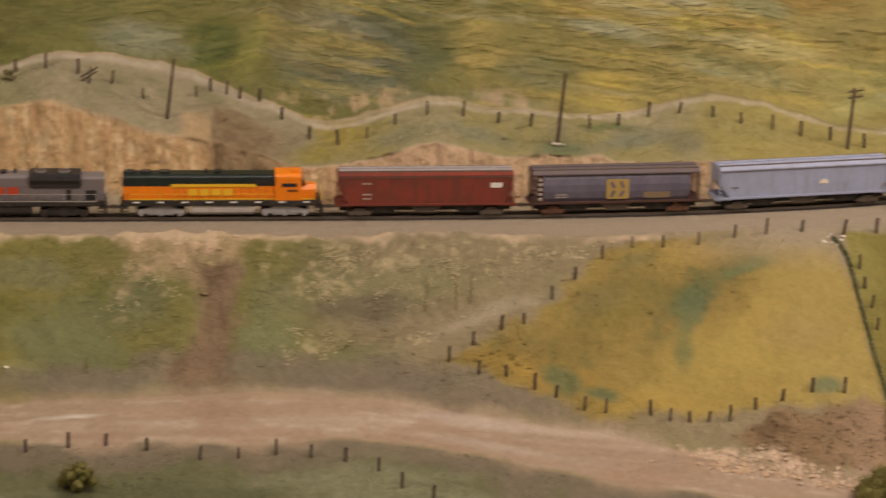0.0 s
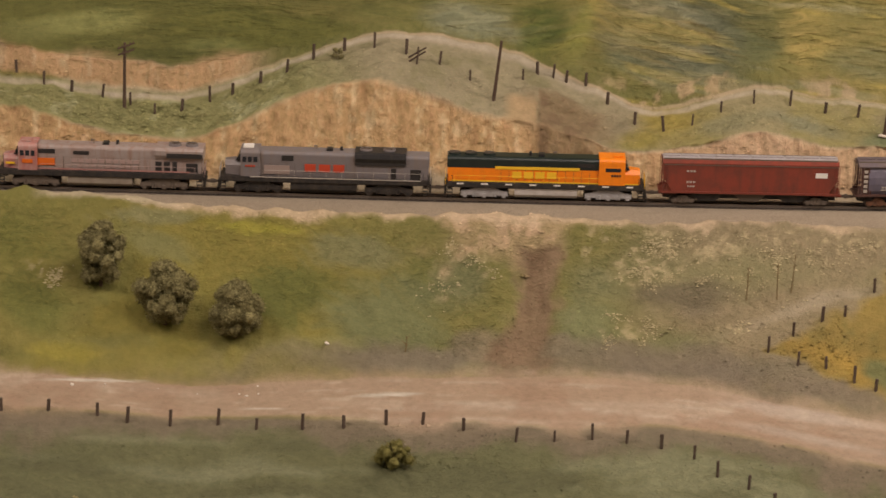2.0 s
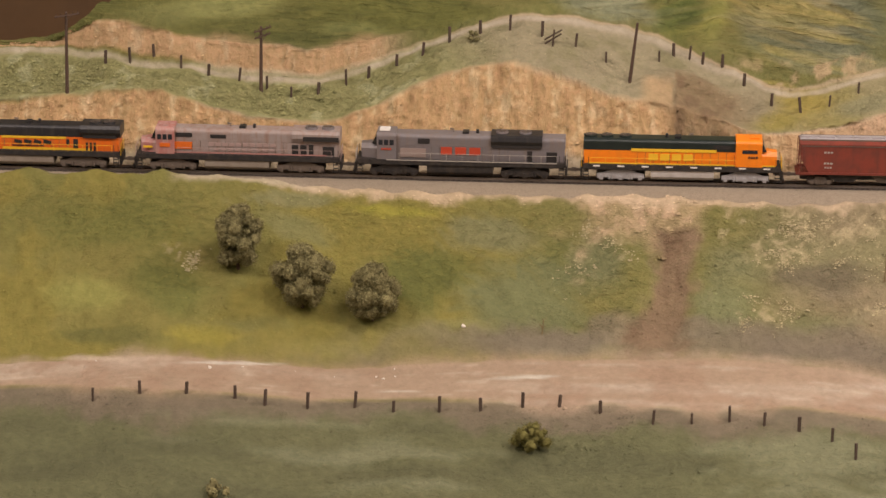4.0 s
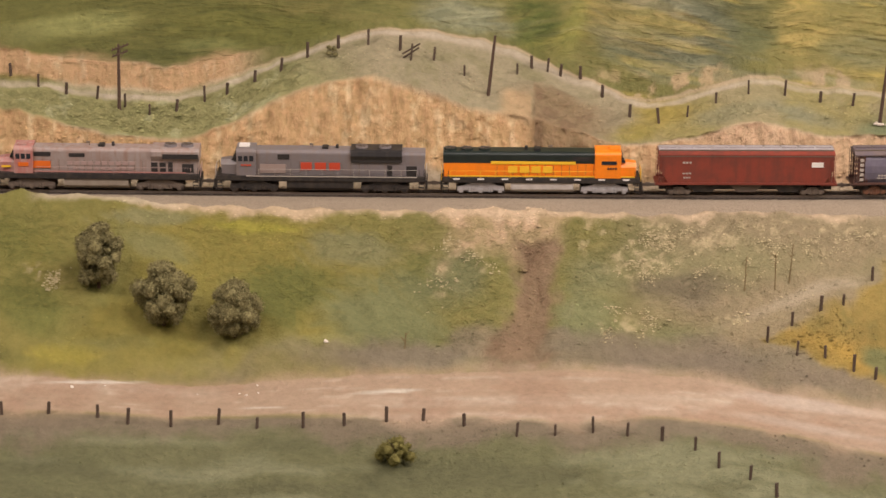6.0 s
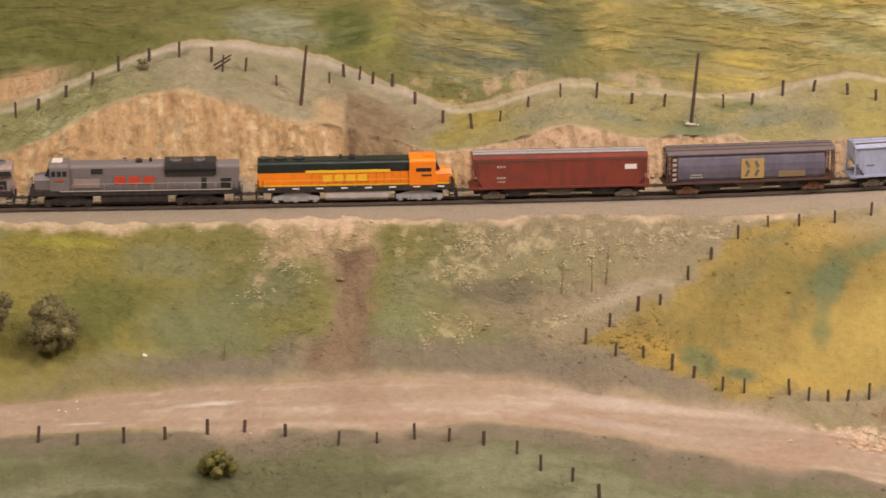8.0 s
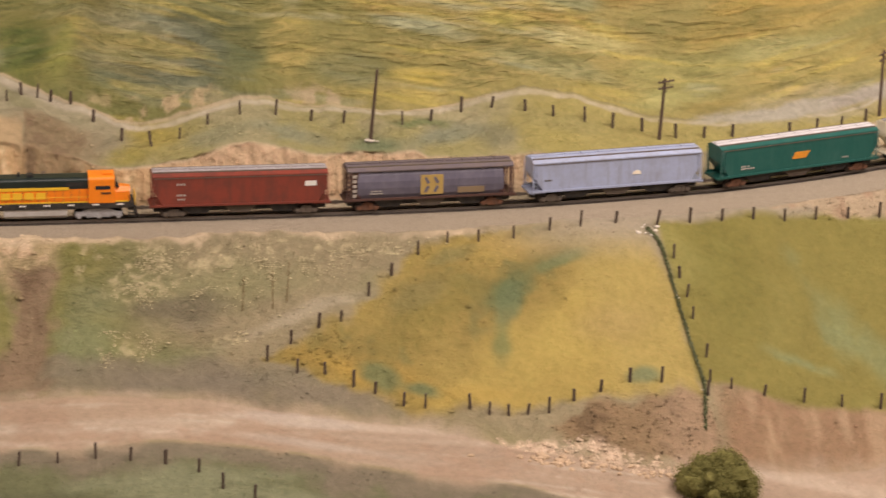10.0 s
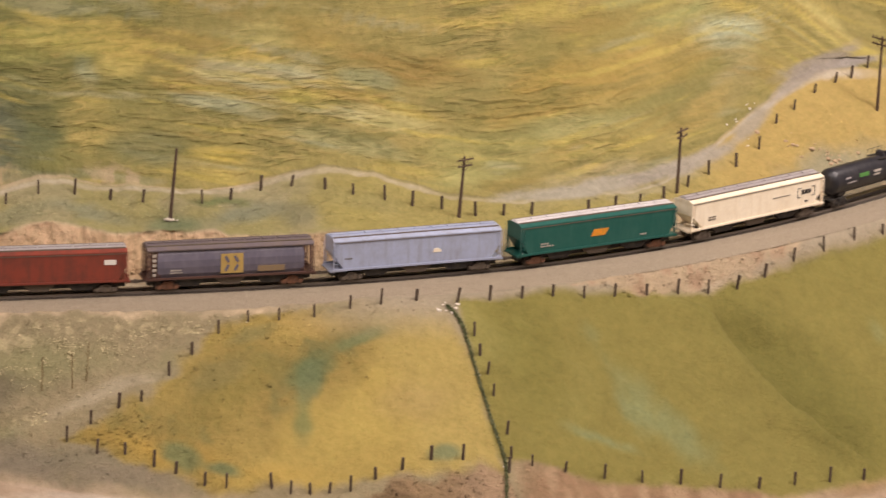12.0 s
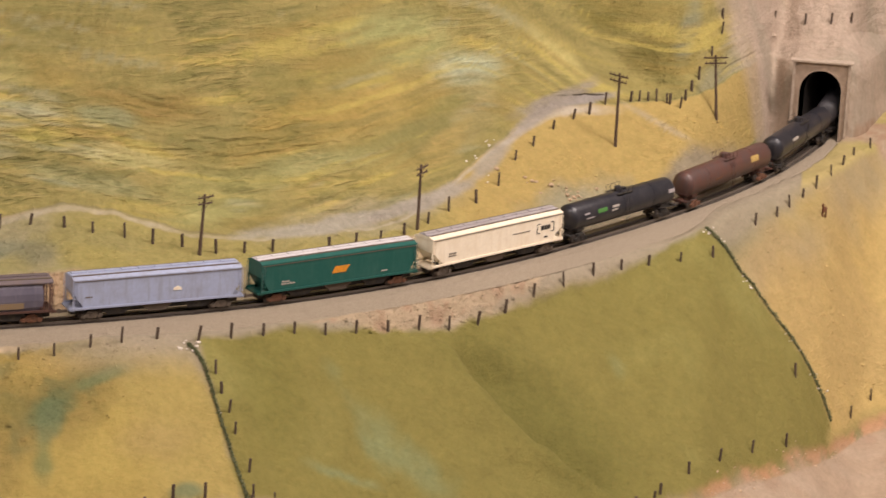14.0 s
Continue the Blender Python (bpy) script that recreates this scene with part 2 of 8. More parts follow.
# ---------------------------------------------------------------- the ground: ridge, cut, path and bank lines, lofted from the aisle to the hilltops
LINES = {
    "front": [(-0.650, 3.193, -0.332), (-0.563, 3.192, -0.323), (-0.505, 3.189, -0.317), (-0.448, 3.187, -0.311), (-0.392, 3.195, -0.312), (-0.281, 3.212, -0.315), (-0.168, 3.212, -0.311), (-0.112, 3.209, -0.307), (-0.056, 3.206, -0.305), (0.000, 3.205, -0.305), (0.056, 3.201, -0.303), (0.112, 3.200, -0.303), (0.168, 3.206, -0.308), (0.224, 3.210, -0.311), (0.281, 3.210, -0.313), (0.337, 3.209, -0.316), (0.451, 3.207, -0.322), (0.566, 3.207, -0.331), (0.684, 3.217, -0.347), (0.808, 3.240, -0.373), (0.938, 3.270, -0.405), (1.070, 3.294, -0.436), (1.208, 3.319, -0.471), (1.247, 3.317, -0.477), (1.289, 3.324, -0.488), (1.332, 3.346, -0.507), (1.367, 3.366, -0.523), (1.403, 3.387, -0.539), (1.438, 3.405, -0.555), (1.477, 3.430, -0.574), (1.520, 3.462, -0.598), (1.565, 3.482, -0.617), (1.613, 3.460, -0.617)],
    "road_front": [(-0.755, 3.712, -0.159), (-0.654, 3.710, -0.152), (-0.586, 3.700, -0.149), (-0.519, 3.690, -0.147), (-0.453, 3.691, -0.149), (-0.323, 3.696, -0.157), (-0.194, 3.694, -0.154), (-0.129, 3.690, -0.151), (-0.064, 3.683, -0.151), (0.000, 3.684, -0.149), (0.064, 3.676, -0.149), (0.128, 3.673, -0.149), (0.193, 3.690, -0.150), (0.258, 3.692, -0.154), (0.322, 3.683, -0.159), (0.386, 3.671, -0.165), (0.512, 3.640, -0.180), (0.639, 3.623, -0.194), (0.763, 3.591, -0.223), (0.897, 3.597, -0.253), (1.044, 3.639, -0.279), (1.215, 3.741, -0.284), (1.401, 3.850, -0.288), (1.456, 3.873, -0.284), (1.516, 3.909, -0.285), (1.576, 3.961, -0.292), (1.627, 4.007, -0.298), (1.679, 4.053, -0.305), (1.731, 4.098, -0.311), (1.787, 4.150, -0.319), (1.849, 4.213, -0.331), (1.918, 4.267, -0.337), (1.987, 4.262, -0.329)],
    "road_back": [(-0.769, 3.778, -0.154), (-0.666, 3.777, -0.146), (-0.598, 3.777, -0.142), (-0.531, 3.778, -0.139), (-0.464, 3.781, -0.141), (-0.331, 3.787, -0.149), (-0.199, 3.795, -0.145), (-0.133, 3.799, -0.141), (-0.066, 3.805, -0.140), (0.000, 3.808, -0.138), (0.067, 3.812, -0.137), (0.133, 3.817, -0.136), (0.200, 3.815, -0.139), (0.266, 3.810, -0.143), (0.332, 3.796, -0.149), (0.397, 3.778, -0.155), (0.528, 3.760, -0.169), (0.656, 3.723, -0.185), (0.787, 3.703, -0.206), (0.929, 3.727, -0.225), (1.081, 3.771, -0.249), (1.257, 3.868, -0.254), (1.437, 3.949, -0.263), (1.490, 3.965, -0.261), (1.550, 3.996, -0.263), (1.614, 4.057, -0.267), (1.665, 4.101, -0.274), (1.715, 4.140, -0.282), (1.765, 4.178, -0.290), (1.820, 4.226, -0.299), (1.886, 4.297, -0.309), (1.965, 4.371, -0.309), (2.040, 4.376, -0.298)],
    "bank_top": [(-0.819, 4.026, 0.011), (-0.710, 4.025, 0.018), (-0.637, 4.024, 0.021), (-0.565, 4.024, 0.022), (-0.494, 4.023, 0.017), (-0.352, 4.022, 0.004), (-0.211, 4.021, 0.002), (-0.140, 4.021, 0.003), (-0.070, 4.020, -0.000), (0.000, 4.020, -0.001), (0.070, 4.021, -0.001), (0.140, 4.022, -0.003), (0.211, 4.024, -0.004), (0.281, 4.025, -0.004), (0.352, 4.026, -0.003), (0.423, 4.027, -0.000), (0.567, 4.036, -0.004), (0.714, 4.050, 0.002), (0.866, 4.073, -0.004), (1.025, 4.111, -0.014), (1.199, 4.180, -0.023), (1.390, 4.279, -0.023), (1.597, 4.389, -0.014), (1.659, 4.414, -0.006), (1.728, 4.456, 0.000), (1.800, 4.524, 0.000), (1.859, 4.578, 0.000), (1.918, 4.631, 0.000), (1.977, 4.680, 0.000), (2.043, 4.743, 0.000), (2.120, 4.829, 0.000), (2.203, 4.901, 0.000), (2.277, 4.883, 0.000)],
    "bed_back": [(-0.843, 4.144, -0.012), (-0.731, 4.143, -0.012), (-0.656, 4.143, -0.012), (-0.582, 4.142, -0.012), (-0.509, 4.142, -0.012), (-0.362, 4.142, -0.012), (-0.217, 4.141, -0.012), (-0.145, 4.141, -0.012), (-0.072, 4.140, -0.012), (0.000, 4.140, -0.012), (0.072, 4.141, -0.012), (0.145, 4.142, -0.012), (0.217, 4.143, -0.012), (0.290, 4.144, -0.012), (0.363, 4.146, -0.012), (0.436, 4.147, -0.012), (0.584, 4.155, -0.012), (0.735, 4.168, -0.012), (0.891, 4.191, -0.012), (1.054, 4.228, -0.012), (1.232, 4.295, -0.012), (1.428, 4.393, -0.012), (1.652, 4.539, -0.012), (1.699, 4.521, -0.012), (1.797, 4.634, -0.012), (1.900, 4.776, -0.012), (2.017, 4.966, -0.012), (2.059, 4.970, -0.012), (2.095, 4.961, -0.012), (2.136, 4.960, 0.000), (2.204, 5.020, 0.000), (2.290, 5.094, 0.000), (2.430, 5.211, 0.000)],
    "cut_top": [(-0.850, 4.180, 0.057), (-0.737, 4.182, 0.063), (-0.663, 4.189, 0.075), (-0.588, 4.187, 0.071), (-0.513, 4.178, 0.054), (-0.365, 4.173, 0.046), (-0.220, 4.203, 0.102), (-0.147, 4.210, 0.114), (-0.073, 4.204, 0.104), (0.000, 4.192, 0.081), (0.073, 4.185, 0.067), (0.146, 4.175, 0.046), (0.219, 4.172, 0.039), (0.292, 4.179, 0.049), (0.366, 4.188, 0.063), (0.440, 4.183, 0.053), (0.588, 4.187, 0.045), (0.740, 4.197, 0.038), (0.898, 4.223, 0.031), (1.065, 4.272, 0.024), (1.253, 4.370, 0.024), (1.444, 4.445, 0.013), (1.675, 4.601, 0.019), (1.733, 4.610, 0.036), (1.825, 4.705, 0.030), (1.914, 4.809, 0.017), (2.019, 4.972, 0.012), (2.069, 4.994, 0.084), (2.108, 4.990, 0.108), (2.146, 4.982, 0.091), (2.219, 5.056, 0.035), (2.298, 5.112, 0.018), (2.432, 5.216, 0.004)],
    "path": [(-0.869, 4.271, 0.095), (-0.754, 4.273, 0.100), (-0.674, 4.253, 0.101), (-0.596, 4.238, 0.092), (-0.521, 4.243, 0.081), (-0.372, 4.251, 0.076), (-0.224, 4.275, 0.130), (-0.150, 4.293, 0.146), (-0.075, 4.308, 0.144), (0.000, 4.322, 0.132), (0.075, 4.308, 0.114), (0.150, 4.283, 0.088), (0.223, 4.253, 0.070), (0.298, 4.256, 0.079), (0.373, 4.268, 0.093), (0.449, 4.273, 0.087), (0.600, 4.271, 0.077), (0.763, 4.328, 0.087), (0.912, 4.292, 0.057), (1.077, 4.318, 0.042), (1.267, 4.417, 0.043), (1.514, 4.661, 0.105), (1.730, 4.752, 0.107), (1.779, 4.734, 0.115), (1.869, 4.819, 0.115), (1.956, 4.916, 0.121), (2.049, 5.046, 0.107), (2.080, 5.022, 0.120), (2.114, 5.004, 0.125), (2.157, 5.009, 0.125), (2.248, 5.122, 0.100), (2.328, 5.181, 0.085), (2.464, 5.284, 0.052)],
    "hill_foot": [(-0.870, 4.275, 0.103), (-0.754, 4.278, 0.108), (-0.677, 4.275, 0.140), (-0.599, 4.260, 0.133), (-0.524, 4.266, 0.121), (-0.374, 4.273, 0.115), (-0.225, 4.299, 0.144), (-0.151, 4.316, 0.160), (-0.076, 4.332, 0.158), (0.000, 4.346, 0.145), (0.076, 4.332, 0.128), (0.150, 4.307, 0.101), (0.224, 4.278, 0.099), (0.299, 4.280, 0.108), (0.376, 4.293, 0.123), (0.452, 4.299, 0.105), (0.604, 4.297, 0.090), (0.768, 4.355, 0.100), (0.918, 4.319, 0.070), (1.084, 4.347, 0.054), (1.276, 4.448, 0.056), (1.526, 4.696, 0.119), (1.741, 4.782, 0.122), (1.790, 4.763, 0.131), (1.880, 4.847, 0.132), (1.967, 4.943, 0.138), (2.060, 5.073, 0.125), (2.091, 5.049, 0.138), (2.125, 5.030, 0.144), (2.168, 5.033, 0.144), (2.259, 5.146, 0.120), (2.339, 5.205, 0.105), (2.475, 5.307, 0.074)],
    "hill_mid": [(-0.871, 4.282, 0.108), (-0.755, 4.285, 0.113), (-0.678, 4.282, 0.145), (-0.614, 4.367, 0.205), (-0.539, 4.388, 0.204), (-0.385, 4.406, 0.205), (-0.231, 4.399, 0.211), (-0.154, 4.396, 0.214), (-0.077, 4.411, 0.211), (0.000, 4.436, 0.206), (0.078, 4.444, 0.204), (0.156, 4.454, 0.201), (0.232, 4.435, 0.205), (0.309, 4.425, 0.206), (0.386, 4.417, 0.207), (0.466, 4.437, 0.199), (0.625, 4.447, 0.192), (0.792, 4.494, 0.191), (0.961, 4.519, 0.194), (1.140, 4.572, 0.188), (1.336, 4.660, 0.188), (1.556, 4.788, 0.179), (1.771, 4.866, 0.180), (1.824, 4.853, 0.196), (1.911, 4.926, 0.192), (1.991, 5.003, 0.185), (2.081, 5.124, 0.166), (2.112, 5.099, 0.180), (2.148, 5.086, 0.192), (2.194, 5.095, 0.199), (2.289, 5.214, 0.181), (2.374, 5.282, 0.178), (2.520, 5.403, 0.170)],
    "hill_top": [(-0.872, 4.287, 0.111), (-0.756, 4.289, 0.117), (-0.680, 4.291, 0.152), (-0.617, 4.390, 0.223), (-0.634, 5.165, 0.782), (-0.453, 5.178, 0.782), (-0.271, 5.162, 0.785), (-0.180, 5.156, 0.786), (-0.090, 5.170, 0.785), (0.000, 5.195, 0.783), (0.091, 5.202, 0.782), (0.182, 5.211, 0.780), (0.272, 5.185, 0.783), (0.362, 5.172, 0.784), (0.451, 5.159, 0.784), (0.545, 5.181, 0.781), (0.729, 5.187, 0.778), (0.920, 5.217, 0.772), (1.110, 5.223, 0.767), (1.312, 5.261, 0.759), (1.526, 5.323, 0.747), (1.764, 5.428, 0.729), (1.994, 5.478, 0.716), (2.047, 5.445, 0.717), (2.136, 5.508, 0.708), (2.220, 5.578, 0.697), (2.315, 5.700, 0.682), (2.344, 5.660, 0.685), (2.379, 5.632, 0.686), (2.425, 5.630, 0.684), (2.524, 5.749, 0.669), (2.610, 5.807, 0.659), (2.758, 5.914, 0.643)],
}
STRIPS = [("front", "road_front", 44), ("road_front", "road_back", 22), ("road_back", "bank_top", 92), ("bank_top", "bed_back", 22),
          ("bed_back", "cut_top", 50), ("cut_top", "path", 32), ("path", "hill_foot", 16), ("hill_foot", "hill_mid", 100), ("hill_mid", "hill_top", 110)]
COLS = 1000


def line_points(name):
    """A terrain line, carried on past its ends and spaced evenly over its columns."""
    p = [Vector(v) for v in LINES[name]]
    p = [p[0] + (p[0] - p[1]) * 2.2, *p, p[-1] + (p[-1] - p[-2]) * 2.5]
    dense = spline(p, 40)
    az = np.arctan2(dense[:, 0], dense[:, 1])
    az = np.maximum.accumulate(az + np.arange(len(az)) * 1e-9)
    want = np.linspace(radians(-13.5), radians(26.6), COLS)
    return np.stack([np.interp(want, az, dense[:, k]) for k in range(3)], -1)


def streak_bend(x):
    """How far the brush strokes on the hills dip along x: down into the hollow, up its far side, down along the spur."""
    ks, kz = (-0.9, 0.2, 0.6, 0.9, 1.03, 1.4, 1.5, 1.66, 1.75, 2.3), (0.0, 0.0, -0.06, -0.12, -0.14, -0.105, -0.13, -0.24, -0.25, -0.2)
    return sum(np.interp(x + d, ks, kz) for d in (-0.06, -0.03, 0.0, 0.03, 0.06)) / 5


def ground_arrays():
    lines = {n: line_points(n) for n in LINES}
    rows, tags = [], []
    for k, (a, b, n) in enumerate(STRIPS):
        last = k == len(STRIPS) - 1
        for i in range(n + last):
            f = i / n
            rows.append(lines[a] * (1 - f) + lines[b] * f)
            tags.append(k + f)
    grid, tag = np.array(rows), np.array(tags)
    for _ in range(3):                     # rounds the creases a little
        grid[1:-1] = grid[1:-1] * 0.5 + (grid[:-2] + grid[2:]) * 0.25
    turn = smooth01(lines["path"][:, 0], 1.60, 1.68) * (1 - smooth01(lines["path"][:, 0], 1.98, 2.04))
    soft = (turn[None, :] * smooth01(tag, 4.7, 5.4)[:, None])[..., None]
    for _ in range(90):                    # the mound runs softly into the slope by the tunnel
        grid[:, 1:-1] += soft[:, 1:-1] * 0.5 * ((grid[:, :-2] + grid[:, 2:]) / 2 - grid[:, 1:-1])
    x, y, z = grid[..., 0].copy(), grid[..., 1].copy(), grid[..., 2].copy()
    v = np.repeat(tag[:, None], COLS, 1)
    # distance to the track
    flat = np.stack([x.ravel(), y.ravel()], -1)
    tr, ts = TRACK[::3], TRACK_S[::3]
    near, at = np.empty(len(flat)), np.empty(len(flat))
    for i in range(0, len(flat), 20000):
        d = np.hypot(flat[i:i + 20000, None, 0] - tr[None, :, 0], flat[i:i + 20000, None, 1] - tr[None, :, 1])
        j = d.argmin(1)
        near[i:i + 20000], at[i:i + 20000] = d[np.arange(len(j)), j], ts[j]
    near, at = near.reshape(x.shape), at.reshape(x.shape)
    # rolling unevenness everywhere, clods on the bank, terraces on the hills, gullies on the cuts
    rough = 0.010 * fbm(x * 9, y * 9, 4, 1) + 0.0035 * fbm(x * 60, y * 60, 3, 5)
    road = smooth01(v, 0.9, 1.05) * (1 - smooth01(v, 1.9, 2.1))
    rough *= 1 - 0.8 * road
    hill = smooth01(v, 6.7, 7.4)
    rough += 0.026 * hill * fbm(x * 3.2, y * 3.2, 3, 31) * smooth01(v, 7.0, 7.6)
    rough += 0.012 * hill * fbm(x * 4, (z - streak_bend(x)) * 26, 3, 46) * smooth01(v, 7.0, 7.4)
    bank_rough = smooth01(v, 2.05, 2.2) * (1 - smooth01(v, 2.8, 2.95))
    rough += bank_rough * 0.006 * fbm(x * 40, y * 48, 4, 33) * smooth01(fbm(x * 6, y * 6, 3, 35), -0.2, 0.25) * (1 - 0.75 * smooth01(x, 0.5, 0.8))
    rough += 0.004 * fbm(x * 22, y * 44, 4, 36) * smooth01(0.95 - v, 0.0, 0.1)
    rough += (0.005 + 0.007 * (1 - smooth01(x, -0.28, -0.12))) * fbm(x * 38 - y * 20, y * 85, 3, 37) * smooth01(v, 5.0, 5.15) * (1 - smooth01(v, 5.7, 5.85))
    z = z + rough
    bank = smooth01(v, 2.0, 2.2) * (1 - smooth01(v, 2.75, 2.95))
    z = z - 0.012 * bank * np.exp(-((x - 0.075) / 0.022) ** 2)                       # washed-out gully
    z = z + 0.006 * fbm(x * 34 + y * 20, y * 75, 3, 257) * smooth01(x, 0.70, 0.74) * (1 - smooth01(x, 0.88, 0.90)) * smooth01(y, 3.715, 3.725) * (1 - smooth01(y, 3.78, 3.80))
    # a fold across the green pasture
    fold = (x - np.interp(y, (3.981, 3.994, 4.022, 4.046, 4.079, 4.108, 4.133), (1.446, 1.393, 1.338, 1.304, 1.273, 1.257, 1.243))) * 0.75
    reach = smooth01(y, 3.96, 3.99) * (1 - smooth01(y, 4.12, 4.15)) * smooth01(x, 1.0, 1.15) * (1 - smooth01(x, 1.5, 1.65))
    left = np.where(fold < -0.012, np.exp(-((fold + 0.012) / 0.060) ** 2), np.exp(-((fold + 0.012) / 0.018) ** 2)) * 0.018
    right = np.where(fold < 0.016, np.exp(-((fold - 0.016) / 0.016) ** 2), np.exp(-((fold - 0.016) / 0.060) ** 2)) * 0.026
    z = z + bank * reach * (left - right)
    z = z + bank * 0.010 * np.exp(-((x - 0.60) / 0.09) ** 2)
    # the crease between the green and the grey slope, the hollow of the long slope, the spur that hides the far valley
    y = y + 0.035 * hill * np.exp(-((x - 0.123 - 0.55 * (z - 0.104)) / 0.028) ** 2)
    y = y + 0.030 * hill * np.exp(-((x - 1.04) / 0.14) ** 2)
    past = (x - 1.493) * 0.61 + (z - 0.244) * 0.79
    y = y - 0.018 * hill * np.exp(-((past + 0.015) / 0.035) ** 2) * smooth01(x, 1.36, 1.46)
    y = y + 0.060 * hill * smooth01(past, 0.0, 0.06) * smooth01(x, 1.36, 1.46) * (1 - smooth01(x, 1.68, 1.78))
    # a recess where the tall cut ends
    y = y + 0.016 * smooth01(x, 0.076, 0.084) * (1 - smooth01(x, 0.13, 0.19)) * smooth01(v, 4.1, 4.3) * (1 - smooth01(v, 5.2, 5.6))
    # brushed plaster ledges on the hills
    flow = 0.35 * fbm(x * 2.6, y * 2.6, 3, 9) + 0.22 * fbm(x * 13, y * 13, 3, 11)
    level = z - streak_bend(x)
    for pitch, depth, seed in ((62.0, 0.0036, 21), (118.0, 0.0034, 23), (190.0, 0.0024, 25)):
        phase = level * pitch + flow * pitch / 22 + 0.45 * fbm(x * 12, level * 60, 3, seed + 1)
        saw = phase - np.floor(phase)
        saw = np.where(saw < 0.78, saw / 0.78, (1 - saw) / 0.22)
        amount = smooth01(fbm(x * 6 + seed, level * 34, 3, seed + 2), -0.32, 0.28) * (1 - smooth01(x, 1.75, 1.9)) * (1 - 0.6 * smooth01(v, 7.9, 8.5)) * (0.55 + 0.45 * smooth01(x, 0.40, 0.55))
        amount = amount * (1 - 0.65 * smooth01(x + 0.08 * flow, 1.08, 1.30) * (1 - 0.75 * smooth01(z, 0.175, 0.225)))   # the eastern slope is smoother
        y = y - hill * depth * saw * amount
        z = z + hill * depth * 0.25 * saw * amount
    cut = smooth01(v, 4.08, 4.25) * (1 - smooth01(v, 4.92, 5.02)) * (1 - 0.85 * smooth01(x, 0.9, 1.1))
    upper = smooth01(v, 6.1, 6.3) * (1 - smooth01(v, 6.9, 7.05))
    groove = 0.006 * fbm(x * 30, z * 14, 4, 41) + 0.006 * np.abs(fbm(x * 85, z * 16, 3, 47)) + 0.0035 * fbm(x * 150, z * 110, 3, 49)
    y = y + groove * np.maximum(cut, 0.7 * upper)
    # the cutting's end stands flush with the tunnel's mouth
    u, w = at_portal(x, y)
    flush = 0.009 + (0.12 + 0.25 * smooth01(np.abs(u), 0.044, 0.075)) * np.clip(z, 0, 0.2) + 0.005 * fbm(x * 40, z * 40, 3, 261)
    pull = smooth01(u, -0.095, -0.055) * (1 - smooth01(u, 0.055, 0.12)) * smooth01(v, 3.93, 4.03) * (1 - smooth01(v, 5.6, 7.0)) * (w < 0.4)
    back = -0.98 * pull * np.maximum(w - flush, 0)
    x, y = x - PORTAL_SIN * back, y + PORTAL_COS * back
    z = z - 0.022 * smooth01(pull, 0.0, 0.2) * (1 - smooth01(v, 4.04, 4.16))           # its foot goes into the ground
    # the track bed is level
    open_line = at < PORTAL_S + 0.01
    tight = smooth01(x, 1.66, 1.78)                                                   # the meadow laps over the ballast before the tunnel
    k = (1 - smooth01(near + 0.004 * tight * fbm(x * 60, y * 60, 3, 263), 0.045 - 0.019 * tight, 0.072 - 0.036 * tight)) * open_line
    z = z * (1 - k) + (-0.017 + 0.0015 * fbm(x * 70, y * 70, 3, 61)) * k
    return x, y, z, v, near, at


GX, GY, GZ, GV, GNEAR, GAT = ground_arrays()


def mixed(base, color, amount):
    return base + (np.array(color) - base) * amount[..., None]


def blotch(cx, cy, rx, ry, turn=0.0, soft=0.5, ragged=0.6, freq=14.0, seed=0):
    """How far each place of the ground lies inside a ragged oval patch."""
    c, s = math.cos(radians(turn)), math.sin(radians(turn))
    dx, dy = GX - cx, GY - cy
    d = np.hypot((dx * c + dy * s) / rx, (dy * c - dx * s) / ry) + ragged * fbm(GX * freq, GY * freq, 3, seed + 70)
    return 1 - smooth01(d, 1 - soft, 1 + soft * 0.4)


def inside(poly, soft=0.02, ragged=0.02, freq=25.0, seed=0):
    """The same for a field given by its corners."""
    x = GX + ragged * fbm(GX * freq, GY * freq, 3, seed + 90)
    y = GY + ragged * fbm(GX * freq, GY * freq, 3, seed + 95)
    hit, dist = np.zeros(x.shape, bool), np.full(x.shape, 9.0)
    for (x1, y1), (x2, y2) in zip(poly, poly[1:] + poly[:1]):
        cross = ((y1 > y) != (y2 > y)) & (x < (x2 - x1) * (y - y1) / (y2 - y1 + 1e-12) + x1)
        hit ^= cross
        t = np.clip(((x - x1) * (x2 - x1) + (y - y1) * (y2 - y1)) / ((x2 - x1)**2 + (y2 - y1)**2), 0, 1)
        dist = np.minimum(dist, np.hypot(x - x1 - t * (x2 - x1), y - y1 - t * (y2 - y1)))
    return smooth01(np.where(hit, dist, -dist), -soft, soft)


def paint(r, g, b):
    """A base colour from the tone that it shows under the room's lamps."""
    lin = [((c / 255 + 0.055) / 1.055) ** 2.4 for c in (r, g, b)]
    grey = 0.3 * lin[0] + 0.5 * lin[1] + 0.2 * lin[2]
    return tuple((0.86 * c + 0.14 * grey) / k for c, k in zip(lin, (1.42, 1.24, 1.14)))


